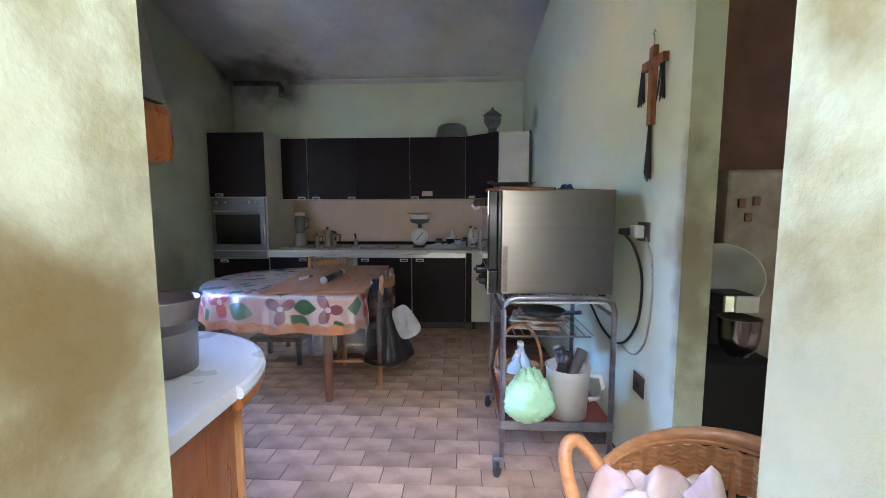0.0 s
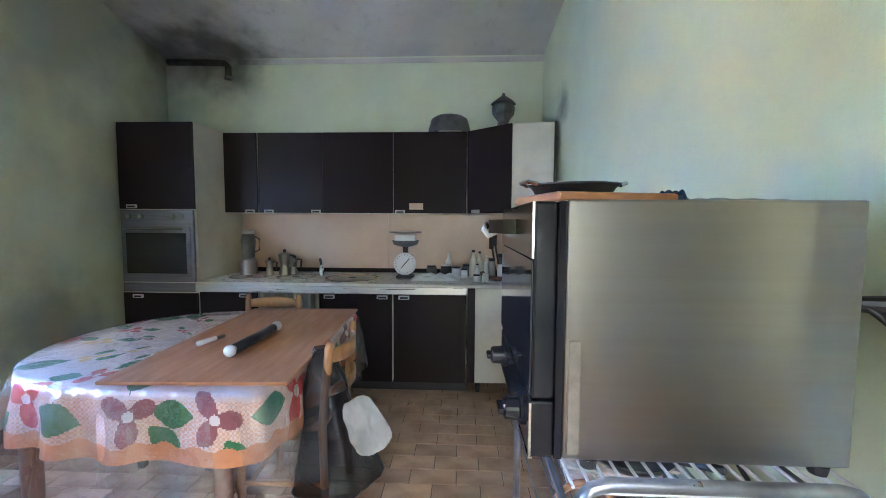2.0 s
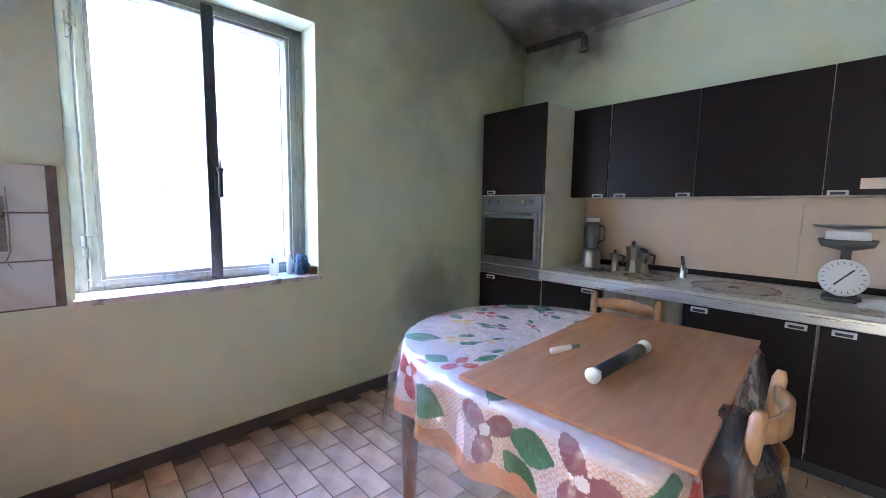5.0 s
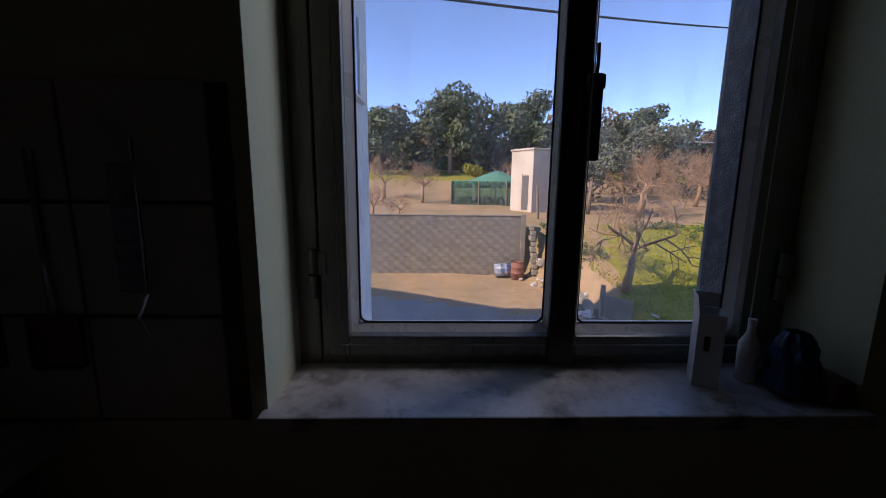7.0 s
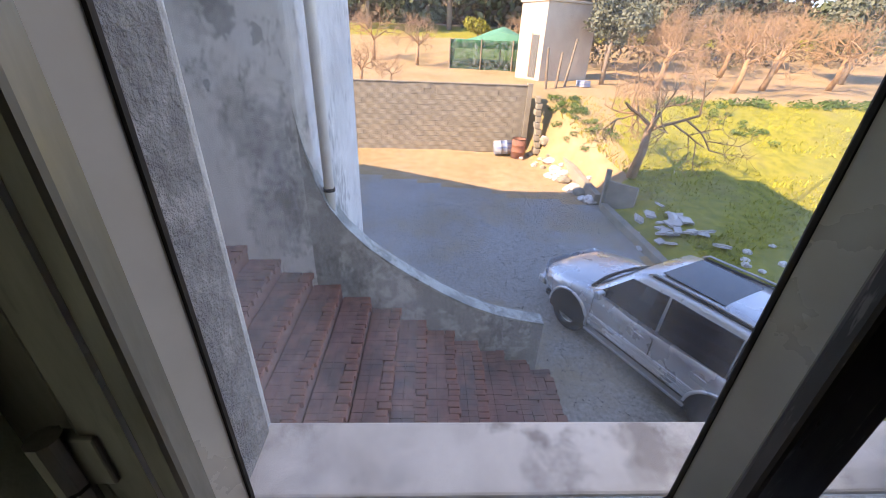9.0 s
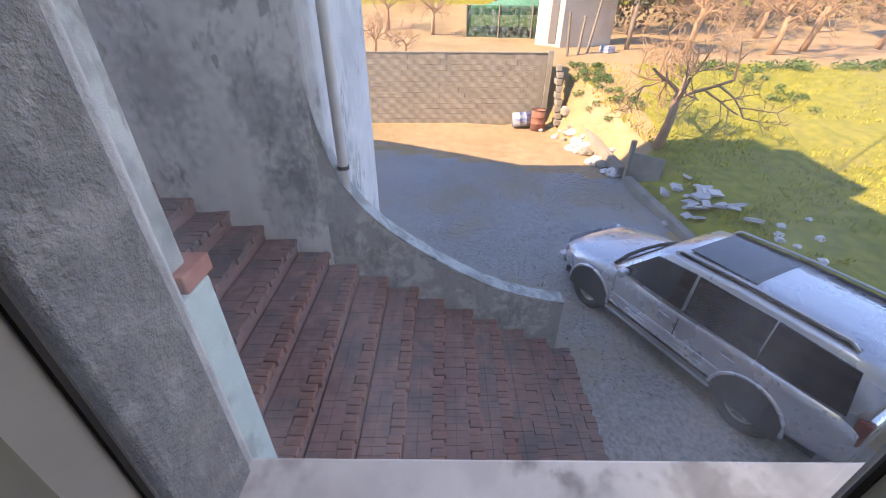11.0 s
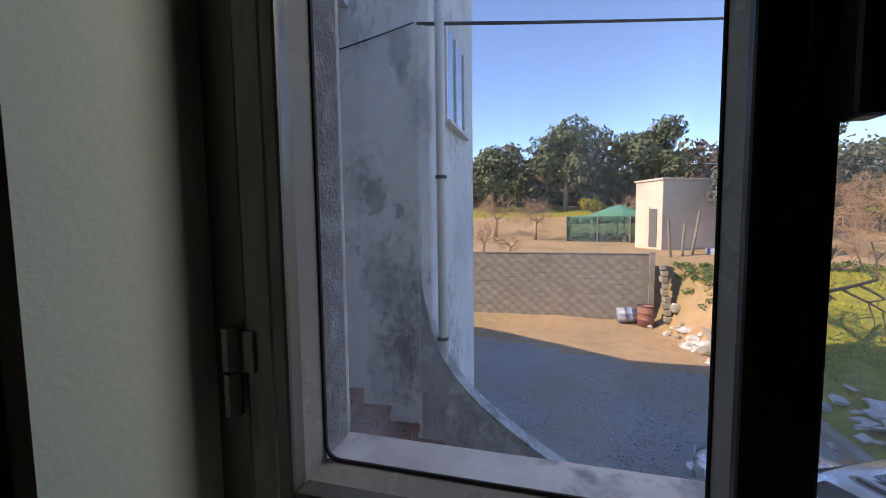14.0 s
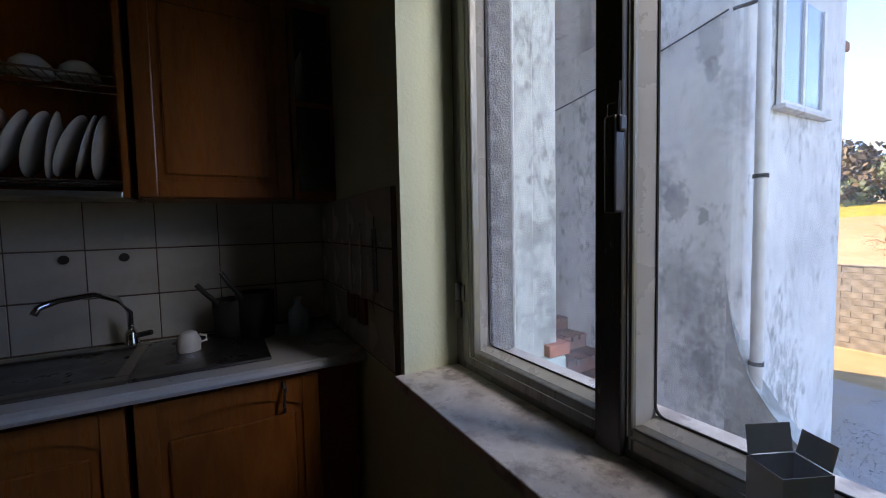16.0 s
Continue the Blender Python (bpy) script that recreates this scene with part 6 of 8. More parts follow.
def oak_door(parent, x0, x1, y, z0, z1, arch=True, handle_at=None):
    d = part("door", B(x0, y - 0.018, z0, x1, y, z1, 0.004), M["oak"], parent, "honey oak raised panel door")
    fr = 0.06
    bm = bmesh.new()
    box(bm, x0, y + 0.0005, z0, x0 + fr, y + 0.010, z1, 0.004)
    box(bm, x1 - fr, y + 0.0005, z0, x1, y + 0.010, z1, 0.004)
    box(bm, x0 + fr, y + 0.0005, z0, x1 - fr, y + 0.0095, z0 + fr, 0.003)
    n = 14
    lo, hi = [], []
    for i in range(n + 1):
        u = i / n
        zz = z1 - fr - (0.05 * (1 - math.sin(math.pi * u) ** 0.7) if arch else 0)
        lo.append((x0 + fr + (x1 - x0 - 2 * fr) * u, zz))
    for a, b in zip(lo, lo[1:]):
        vs = [bm.verts.new((p[0], y + dy, z)) for dy in (0.0005, 0.0095) for p, z in ((a, a[1]), (b, b[1]), (b, z1), (a, z1))]
        for q in ((0, 1, 2, 3), (7, 6, 5, 4), (0, 4, 5, 1), (2, 6, 7, 3)):
            bm.faces.new([vs[i] for i in q])
    part("rail_frame", bm, M["oak"], d)
    part("raised_panel", B(x0 + fr + 0.025, y + 0.0005, z0 + fr + 0.025, x1 - fr - 0.025, y + 0.009, z1 - fr - 0.07, 0.008, 3), M["oak"], d)
    if handle_at:
        hx, hz = handle_at
        part("handle", T([(hx, y + 0.011, hz + 0.05), (hx, y + 0.035, hz + 0.03), (hx + 0.004, y + 0.038, hz - 0.03), (hx, y + 0.011, hz - 0.06)], 0.006, 8), M["rubber"], d, "dark bent metal handle")
    return d


for k, (x0, x1, hx) in enumerate(((-2.78, -2.63, None), (-2.625, -2.065, -2.50), (-2.05, -1.62, -1.70), (-1.615, -1.16, -1.52))):
    u = thing("oak_base_cabinet", (x0 + x1) / 2, YS + 0.01, 0, "honey oak base cupboard with raised panel door" if hx else "narrow honey oak filler cupboard in the corner", "cabinet", "oak base units")
    w = (x1 - x0) / 2
    part("body", B(-w, 0, 0.10, w, CF - YS - 0.06, CT - 0.04), M["oak"], u)
    part("plinth", B(-w, 0, 0, w, CF - YS - 0.10, 0.10), M["black"], u)
    if hx:
        oak_door(u, -w + 0.004, w - 0.004, CF - YS - 0.035, 0.12, CT - 0.06, True, (hx - (x0 + x1) / 2, CT - 0.12))
eu = thing("oak_end_unit", -0.85, YS + 0.01, 0, "rounded honey oak end unit with moulded doors", "cabinet")
endp = [(-0.30, 0.0), (0.26, 0.0)] + [(0.26 - 0.40 + 0.40 * math.cos(radians(a)), 0.31 + 0.42 * math.sin(radians(a))) for a in range(0, 100, 10)] + [(-0.30, 0.68)]
part("body", prism(bmesh.new(), endp, 0.10, CT - 0.04), M["oak"], eu, smooth=False)
part("plinth", prism(bmesh.new(), [(x * 0.93, y * 0.93) for x, y in endp], 0.0, 0.10), M["black"], eu)
for a in (20, 50, 80):
    c, s = math.cos(radians(a)), math.sin(radians(a))
    part("moulding", B(-0.012, -0.012, 0.14, 0.012, 0.012, CT - 0.08, 0.006, m=Matrix.Translation((0.26 - 0.40 + 0.405 * c, 0.31 + 0.425 * s, 0)) @ Matrix.Rotation(radians(a), 4, 'Z')), M["pine"], eu)
M["whitetop"] = mat("white_laminate_top", (0.66, 0.68, 0.70), (0.60, 0.62, 0.64), 0.3, scale=5, stain=(0.45, 0.45, 0.44), sscale=4, samt=0.25)
ot = thing("oak_worktop", -1.7, YS + 0.01, CT - 0.038, "white laminate worktop with rounded end", "worktop")
tp = [(-1.098, 0.0), (-1.098, CF - YS), (0.35, CF - YS), (0.50, 0.735), (0.62, 0.775), (0.72, 0.785)] + [(1.15 - 0.42 + 0.42 * math.cos(radians(a)), 0.36 + 0.425 * math.sin(radians(a))) for a in range(80, -1, -4)] + [(1.15, 0.0)]
part("top", prism(bmesh.new(), tp[::-1], 0.0, 0.036), M["whitetop"], ot)
edge = [(x * 1.0, y + 0.002, 0.016) for x, y in tp[1:-1]]
part("edge_band", T(edge, 0.0185, 8), M["whitetop"], ot)
part("wood_edge", T([(x, y + 0.001, -0.012) for x, y in tp[3:-1]], 0.016, 8), M["oak"], ot, "oak edge moulding")
sk = thing("inset_sink", -1.85, 0.93, CT - 0.001, "stainless steel sink with dark drainer", "sink")
M["darksteel"] = mat("dull_sink_steel", (0.22, 0.22, 0.23), (0.15, 0.15, 0.16), 0.3, 0.9, scale=8, stain=(0.08, 0.08, 0.08), sscale=5, samt=0.5)
part("drainer", B(-0.62, -0.25, 0.0, -0.20, 0.25, 0.012, 0.004), M["darksteel"], sk)
bm = bmesh.new()
for (x0, y0, x1, y1) in ((-0.199, -0.25, 0.36, -0.20), (-0.199, 0.20, 0.36, 0.25), (-0.199, -0.199, -0.16, 0.199), (0.32, -0.199, 0.36, 0.199)):
    box(bm, x0, y0, 0.0, x1, y1, 0.014, 0.004)
part("rim", bm, M["steel"], sk)
part("bowl", B(-0.16, -0.20, 0.0005, 0.32, 0.20, 0.004), M["darksteel"], sk)
ft = thing("sink_tap", -1.99, 0.70, CT, "chrome swan-neck kitchen tap", "tap")
part("base", lathe([(0.028, 0.0), (0.024, 0.06), (0.015, 0.08), (0, 0.08)], 16), M["chrome"], ft, smooth=True)
part("spout", T([(0, 0, 0.06), (0.0, 0.01, 0.15), (0.03, 0.04, 0.21), (0.09, 0.10, 0.245), (0.17, 0.17, 0.24), (0.21, 0.21, 0.225), (0.22, 0.22, 0.205)], 0.0115, 12), M["chrome"], ft, smooth=True)
part("lever", T([(-0.02, 0, 0.05), (-0.07, 0.02, 0.06)], 0.011, 10), M["black"], ft)


def cup(x, y, z, r, h, label, rz=0):
    c = thing("cup", x, y, z, label, "cup", rz=rz)
    part("body", lathe([(r * 0.9, 0), (r * 0.95, h * 0.5), (r * 0.62, h * 0.93), (r * 0.4, h), (0, h)], 22), M["white"], c, smooth=True)
    part("handle", T([(r * 0.9, 0, h * 0.35), (r * 1.35, 0, h * 0.4), (r * 1.35, 0, h * 0.65), (r * 0.8, 0, h * 0.75)], 0.005, 8), M["white"], c, smooth=True)


cup(-2.20, 0.92, CT + 0.0115, 0.045, 0.075, "white cup turned upside down on the drainer", 190)
for k, (x, y, h, mk, lb) in enumerate(((-2.45, 0.78, 0.20, "black", "dark pot standing by the corner"), (-2.36, 0.74, 0.16, "rubber", "dark pan standing on the drainer"))):
    p = thing("cooking_pot", x, y, CT + (0.0115 if k else 0.0), lb, "pot")
    part("body", lathe([(0, 0), (0.075, 0), (0.08, h), (0.075, h), (0.07, 0.01), (0, 0.01)], 22), M[mk], p, smooth=True)
    part("handle", T([(0.05, 0.05, h * 0.9), (0.10, 0.06, h * 1.25), (0.13, 0.06, h * 1.5)], 0.01), M[mk], p)
gj = bottle(-2.62, 0.85, CT, 0.045, 0.17, M["clearblue"], "clear glass jar in the dark corner", "white", "glass_jar")

# oak wall cupboards, plate rack and hood
CBZ = 1.47
wc = thing("oak_wall_cabinet", -2.34, YS + 0.01, CBZ, "honey oak wall cupboard with arched panel door", "cabinet")
part("body", B(-0.27, 0, 0, 0.27, 0.29, 0.85), M["oak"], wc)
oak_door(wc, -0.265, 0.265, 0.312, 0.004, 0.845, False)
cc = thing("oak_corner_cabinet", -2.705, YS + 0.01, CBZ, "dark corner cupboard with glazed door", "cabinet")
part("body", B(-0.09, 0, 0, 0.09, 0.30, 0.85), M["oak"], cc)
part("glass_door", B(-0.07, 0.302, 0.04, 0.07, 0.312, 0.81), M["ovenglass"], cc)
part("glazing_bar", B(-0.07, 0.313, 0.40, 0.07, 0.318, 0.42), M["oak"], cc)
rk = thing("plate_rack", -1.55, YS + 0.01, CBZ, "open oak plate rack cupboard with wire shelves", "plate rack")
for nm, dims in (("side_panel", (-0.50, 0, 0, -0.48, 0.31, 0.85)), ("side_panel", (0.48, 0, 0, 0.50, 0.31, 0.85)), ("top_panel", (-0.479, 0, 0.83, 0.479, 0.31, 0.85)), ("back_panel", (-0.479, 0, 0.0, 0.479, 0.012, 0.829))):
    part(nm, B(*dims), M["oak"], rk)
part("drip_tray", B(-0.479, 0.02, 0.0, 0.479, 0.31, 0.022, 0.004), M["alu"], rk)
bm = bmesh.new()
for zz in (0.06, 0.43):
    for yy in (0.06, 0.17, 0.28):
        tube(bm, [(-0.478, yy, zz), (0.478, yy, zz)], 0.004, 6)
for i in range(30):
    x = -0.46 + 0.92 * i / 29
    tube(bm, [(x, 0.06, 0.065), (x, 0.28, 0.065)], 0.002, 5)
    tube(bm, [(x, 0.06, 0.435), (x, 0.28, 0.435)], 0.002, 5)
part("wire_grid", bm, M["chrome"], rk, "chrome wire grids")
M["china"] = mat("white_china", (0.72, 0.71, 0.68), (0.66, 0.65, 0.62), 0.2, scale=4)
plate_bm = lathe([(0, 0), (0.07, 0.0), (0.12, 0.014), (0.122, 0.017), (0.07, 0.006), (0, 0.005)], 36)
pl0 = tagged(link("plate", plate_bm, M["china"], True), "white china plate standing in the rack", "plate", "plates in the rack")
pl0.matrix_basis = pose(-1.97, YS + 0.19, CBZ + 0.19, 0, 80, 0)
for k in range(1, 9):
    copy_thing(pl0, pose(-1.97 + 0.045 * k + (0.02 if k > 4 else 0), YS + 0.18 + 0.01 * (k % 2), CBZ + 0.19, 0, 80 - 6 * (k % 3), 8 * (k % 2)))
for k in range(3):
    b = thing("bowl", -1.90 + 0.13 * k, YS + 0.17, CBZ + 0.438, "white china bowl upside down on the upper rack", "bowl", "bowls in the rack")
    part("body", lathe([(0.065, 0), (0.055, 0.04), (0.03, 0.065), (0, 0.068)], 24), M["china"], b, smooth=True)
hd = thing("cooker_hood", -0.98, YS + 0.01, 1.40, "cooker hood with wooden trim and dark flue", "cooker hood")
part("wood_trim", B(-0.30, 0, 0.0, 0.30, 0.40, 0.14, 0.03), M["oak"], hd, "oak hood trim")
bm = bmesh.new()
q = [[bm.verts.new(p) for p in ((-a, 0.0, z), (a2, 0.0, z), (a2, d, z), (-a, d, z))] for a, a2, d, z in ((0.28, 0.285, 0.38, 0.141), (0.20, 0.27, 0.33, 0.42), (0.16, 0.26, 0.30, 1.4))]
for u, v in zip(q, q[1:]):
    for i in range(4):
        bm.faces.new((u[i], u[(i + 1) % 4], v[(i + 1) % 4], v[i]))
bm.faces.new(q[0])
bm.faces.new(q[-1])
part("flue", bm, M["clay"], hd, "dark metal flue")
po = thing("steel_pot", -0.80, 1.05, CT, "dented grey aluminium pot on the worktop", "pot")
part("body", lathe([(0, 0), (0.085, 0), (0.09, 0.13), (0.10, 0.19), (0.105, 0.195), (0.095, 0.19), (0.082, 0.01), (0, 0.01)], 28), M["steel"], po, smooth=True)
bd = tagged(link("dark_tray", B(-0.2, -0.12, 0, 0.2, 0.12, 0.02, 0.006), M["black"]), "dark flat tray lying on the white worktop", "tray")
bd.matrix_basis = pose(-1.13, 1.10, CT + 0.0, 0, 0, 20)
gr = thing("grater", -2.792, 1.42, 1.10, "metal grater hanging beside the window", "grater")
part("plate", B(0.0, -0.022, 0.02, 0.006, 0.022, 0.24, 0.002), M["darksteel"], gr)
for i in range(5):
    for j in range(3):
        part("tooth", lathe([(0.004, 0), (0.001, 0.003)], 6, at=(0, 0, 0)), M["steel"], gr).matrix_basis = pose(0.0062, -0.012 + 0.012 * j, 0.05 + 0.03 * i, 0, 90, 0)
part("frame_wire", T([(0.012, 0.03, 0.28), (0.014, 0.032, 0.12), (0.014, 0.03, 0.02), (0.02, 0.015, -0.02), (0.02, 0.03, -0.05)], 0.0028, 6), M["chrome"], gr)
for k, (yy, zz) in enumerate(((1.28, 1.02), (1.14, 1.02))):
    fs = thing("fly_swat", -2.788, yy, zz, "red plastic spatula hanging on the tiled wall", "spatula", "spatulas on the wall")
    part("blade", B(0, -0.045, -0.04, 0.006, 0.045, 0.06, 0.01), M["redshelf"], fs)
    part("stick", T([(0.003, 0, 0.06), (0.003, 0, 0.34)], 0.006), M["chrome"], fs)

# things on the window sill
M["carton"] = mat("white_carton", (0.80, 0.80, 0.80), (0.74, 0.74, 0.74), 0.6, scale=10)
cx = thing("open_carton", -2.90, 2.60, WZ0, "open white cardboard carton on the sill", "carton", rz=20)
bm = bmesh.new()
box(bm, -0.055, -0.045, 0, -0.053, 0.045, 0.10)
box(bm, 0.053, -0.045, 0, 0.055, 0.045, 0.10)
box(bm, -0.053, -0.045, 0, 0.053, -0.043, 0.10)
box(bm, -0.053, 0.043, 0, 0.053, 0.045, 0.10)
box(bm, -0.053, -0.043, 0, 0.053, 0.043, 0.002)
part("body", bm, M["carton"], cx)
part("flap", B(-0.052, 0, 0, 0.052, 0.0015, 0.024, m=Matrix.Translation((0, -0.0455, 0.1005)) @ Matrix.Rotation(radians(25), 4, 'X')), M["carton"], cx)
part("flap", B(0, -0.04, 0, 0.0015, 0.04, 0.022, m=Matrix.Translation((-0.0555, 0, 0.1005)) @ Matrix.Rotation(radians(-35), 4, 'Y')), M["carton"], cx)
part("print_mark", B(0.0552, -0.02, 0.05, 0.0558, 0.0, 0.07), M["black"], cx)
cx.matrix_basis = pose(-2.905, 2.530, WZ0, 0, 0, -25) @ Matrix.Diagonal((0.58, 0.54, 1.60, 1))
sb = sack("blue_bundle", -2.86, 2.685, WZ0, WZ0 + 0.13, 0.06, M["bluefoil"], "small dark blue plastic bundle on the sill", "bundle", 3.0, 0.02)
bottle(-2.91, 2.63, WZ0, 0.02, 0.14, M["white"], "slim white bottle on the window sill", "white")
sm = tagged(link("soap_dish", B(-2.87, 2.715, WZ0, -2.80, 2.765, WZ0 + 0.05, 0.008), M["tablewood"]), "small brown box at the sill end", "box")

# ---- parked car ----
car = thing("parked_car", -7.26, 5.565, GROUND, "silver estate off-roader with tinted windows and roof rails", "car")
car.matrix_basis = pose(-7.26, 5.565, GROUND, 0, 0, -154.2) @ Matrix.Scale(0.865, 4)


def loft(sections, close=True):
    bm = bmesh.new()
    rings = [[bm.verts.new(p) for p in s] for s in sections]
    n = len(rings[0])
    for q, w in zip(rings, rings[1:]):
        for i in range(n):
            bm.faces.new((q[i], q[(i + 1) % n], w[(i + 1) % n], w[i]))
    if close:
        bm.faces.new(rings[0])
        bm.faces.new(rings[-1])
    return bm


def body_ring(x, w, lo, hi, crown):
    """A cross section: tucked sill, waist crease, rounded shoulder and a crowned top."""
    half = [(0.88, lo), (0.965, lo + 0.10), (0.99, lo + 0.24), (1.0, lo + 0.40), (0.995, hi - 0.16), (0.975, hi - 0.08), (0.93, hi - 0.025), (0.84, hi + crown * 0.25), (0.55, hi + crown * 0.75), (0.2, hi + crown)]
    return [(x, -w * k, z) for k, z in half] + [(x, w * k, z) for k, z in reversed(half)]


BODY = ((-2.42, 0.80, 0.52, 1.02, 0.01), (-2.36, 0.88, 0.44, 1.09, 0.01), (-2.15, 0.925, 0.40, 1.12, 0.01), (-1.90, 0.945, 0.38, 1.13, 0.01), (-1.42, 0.965, 0.37, 1.13, 0.01), (-0.95, 0.94, 0.36, 1.12, 0.01),
        (-0.4, 0.93, 0.36, 1.11, 0.01), (0.4, 0.93, 0.36, 1.10, 0.01), (0.95, 0.935, 0.36, 1.09, 0.03), (1.20, 0.95, 0.37, 1.07, 0.06), (1.42, 0.96, 0.38, 1.05, 0.08), (1.70, 0.945, 0.40, 1.01, 0.09), (1.95, 0.915, 0.42, 0.96, 0.09),
        (2.14, 0.88, 0.44, 0.93, 0.085), (2.28, 0.82, 0.46, 0.89, 0.07), (2.37, 0.73, 0.50, 0.84, 0.05), (2.42, 0.62, 0.54, 0.77, 0.03))
car_body = part("body", loft([body_ring(*r) for r in BODY]), M["carpaint"], car, smooth=True)
for p in car_body.data.polygons:
    if len(p.vertices) > 4:
        p.use_smooth = False
part("scuttle", T([(1.12, -0.78, 1.105), (1.19, -0.4, 1.125), (1.21, 0, 1.13), (1.19, 0.4, 1.125), (1.12, 0.78, 1.105)], 0.035, 8), M["rubber"], car, "black scuttle below the windscreen", True)


def cab_ring(x, wb, wr, z0, z1):
    return [(x, -wb, z0), (x, -(wb * 0.45 + wr * 0.55), z0 + (z1 - z0) * 0.55), (x, -wr, z1 - 0.07), (x, -wr * 0.90, z1 - 0.01), (x, -wr * 0.4, z1 + 0.015), (x, wr * 0.4, z1 + 0.015), (x, wr * 0.90, z1 - 0.01), (x, wr, z1 - 0.07), (x, wb * 0.45 + wr * 0.55, z0 + (z1 - z0) * 0.55), (x, wb, z0)]


cabin = part("cabin", loft([cab_ring(x, wb, wr, 1.05, z1) for x, wb, wr, z1 in ((-2.34, 0.84, 0.72, 1.55), (-2.22, 0.86, 0.74, 1.74), (-1.9, 0.88, 0.75, 1.80), (-0.8, 0.89, 0.76, 1.83), (0.2, 0.89, 0.75, 1.80), (0.45, 0.88, 0.74, 1.76), (1.0, 0.86, 0.80, 1.22), (1.15, 0.85, 0.82, 1.09))]), M["carpaint"], car, "silver roof and pillars", True)


def side_y(z):
    return 0.89 - (z - 1.05) / 0.68 * 0.125 + 0.022


for sg in (-1, 1):
    for k, corners in enumerate((((-0.22, 1.12), (0.92, 1.14), (0.42, 1.66), (-0.20, 1.70)), ((-1.26, 1.12), (-0.28, 1.12), (-0.25, 1.70), (-1.24, 1.70)), ((-2.20, 1.16), (-1.285, 1.12), (-1.265, 1.70), (-2.08, 1.66)))):
        bm = bmesh.new()
        a = [bm.verts.new((x, sg * side_y(z), z)) for x, z in corners]
        b = [bm.verts.new((x, sg * (side_y(z) - 0.03), z)) for x, z in corners]
        bm.faces.new(a)
        bm.faces.new(b)
        for i in range(4):
            bm.faces.new((a[i], a[(i + 1) % 4], b[(i + 1) % 4], b[i]))
        part("side_window", bm, M["carglass"], car, "tinted side window")
    for x0, x1 in ((0.93, 0.945), (-0.265, -0.25), (-1.285, -1.27)):
        part("door_seam", B(x0, sg * 0.9315 - 0.003, 0.50, x1, sg * 0.9315 + 0.003, 1.02), M["rubber"], car, "dark door seam")
    for hx in (-0.12, -1.12):
        part("door_handle", B(hx, sg * 0.945 - 0.012, 0.90, hx + 0.17, sg * 0.945 + 0.012, 0.935, 0.008), M["carpaint"], car)
    for mz in (0.50, 0.57, 0.64):
        part("side_rib", T([(-0.98, sg * 0.937, mz), (0.96, sg * 0.937, mz)], 0.016, 6), M["carpaint"], car, "raised rib along the doors", True)
    part("side_moulding", B(-1.05, sg * 0.93 - 0.02, 0.47, 0.95, sg * 0.93 + 0.016, 0.68, 0.012), M["carpaint"], car, "ribbed side moulding")
    part("side_step", B(-1.0, sg * 0.95 - 0.07, 0.34, 0.95, sg * 0.95 + 0.05, 0.39, 0.015), M["alu"], car, "running board")
    part("rail_strip", T([(0.20, sg * 0.655, 1.805), (-0.8, sg * 0.665, 1.835), (-1.95, sg * 0.655, 1.805)], 0.022, 8), M["rubber"], car, "black strip under the roof rail")
    part("roof_rail", T([(0.25, sg * 0.68, 1.80), (0.15, sg * 0.68, 1.87), (-0.8, sg * 0.69, 1.89), (-1.85, sg * 0.68, 1.87), (-1.95, sg * 0.68, 1.80)], 0.018, 8), M["alu"], car, "silver roof rail", True)
    part("mirror", B(0.72, sg * 1.0 - 0.10, 1.10, 0.86, sg * 1.0 + 0.08, 1.25, 0.04), M["carpaint"], car)
    part("headlight", B(2.20, sg * 0.66 - 0.14, 0.70, 2.375, sg * 0.66 + 0.10, 0.84, 0.05), M["china"], car, "clear headlight")
    part("tail_light", B(-2.41, sg * 0.80 - 0.05, 0.85, -2.28, sg * 0.80 + 0.05, 1.20, 0.02), M["redshelf"], car, "red tail light")
bm = bmesh.new()
vs = [bm.verts.new(p) for p in ((1.10, -0.74, 1.155), (1.10, 0.74, 1.155), (0.50, 0.64, 1.74), (0.50, -0.64, 1.74))]
bm.faces.new(vs)
bmesh.ops.solidify(bm, geom=bm.faces[:], thickness=0.015)
part("windscreen", bm, M["carglass"], car, "tinted windscreen")
part("sunroof", B(-0.78, -0.50, 1.838, 0.16, 0.50, 1.849, 0.004), M["carglass"], car, "dark glass sunroof")
part("grille", B(2.40, -0.40, 0.60, 2.44, 0.40, 0.74, 0.01), M["rubber"], car)
part("bumper", B(2.30, -0.78, 0.40, 2.50, 0.78, 0.60, 0.05), M["carpaint"], car)
part("underbody", B(-2.2, -0.78, 0.28, 2.2, 0.78, 0.40), M["rubber"], car)
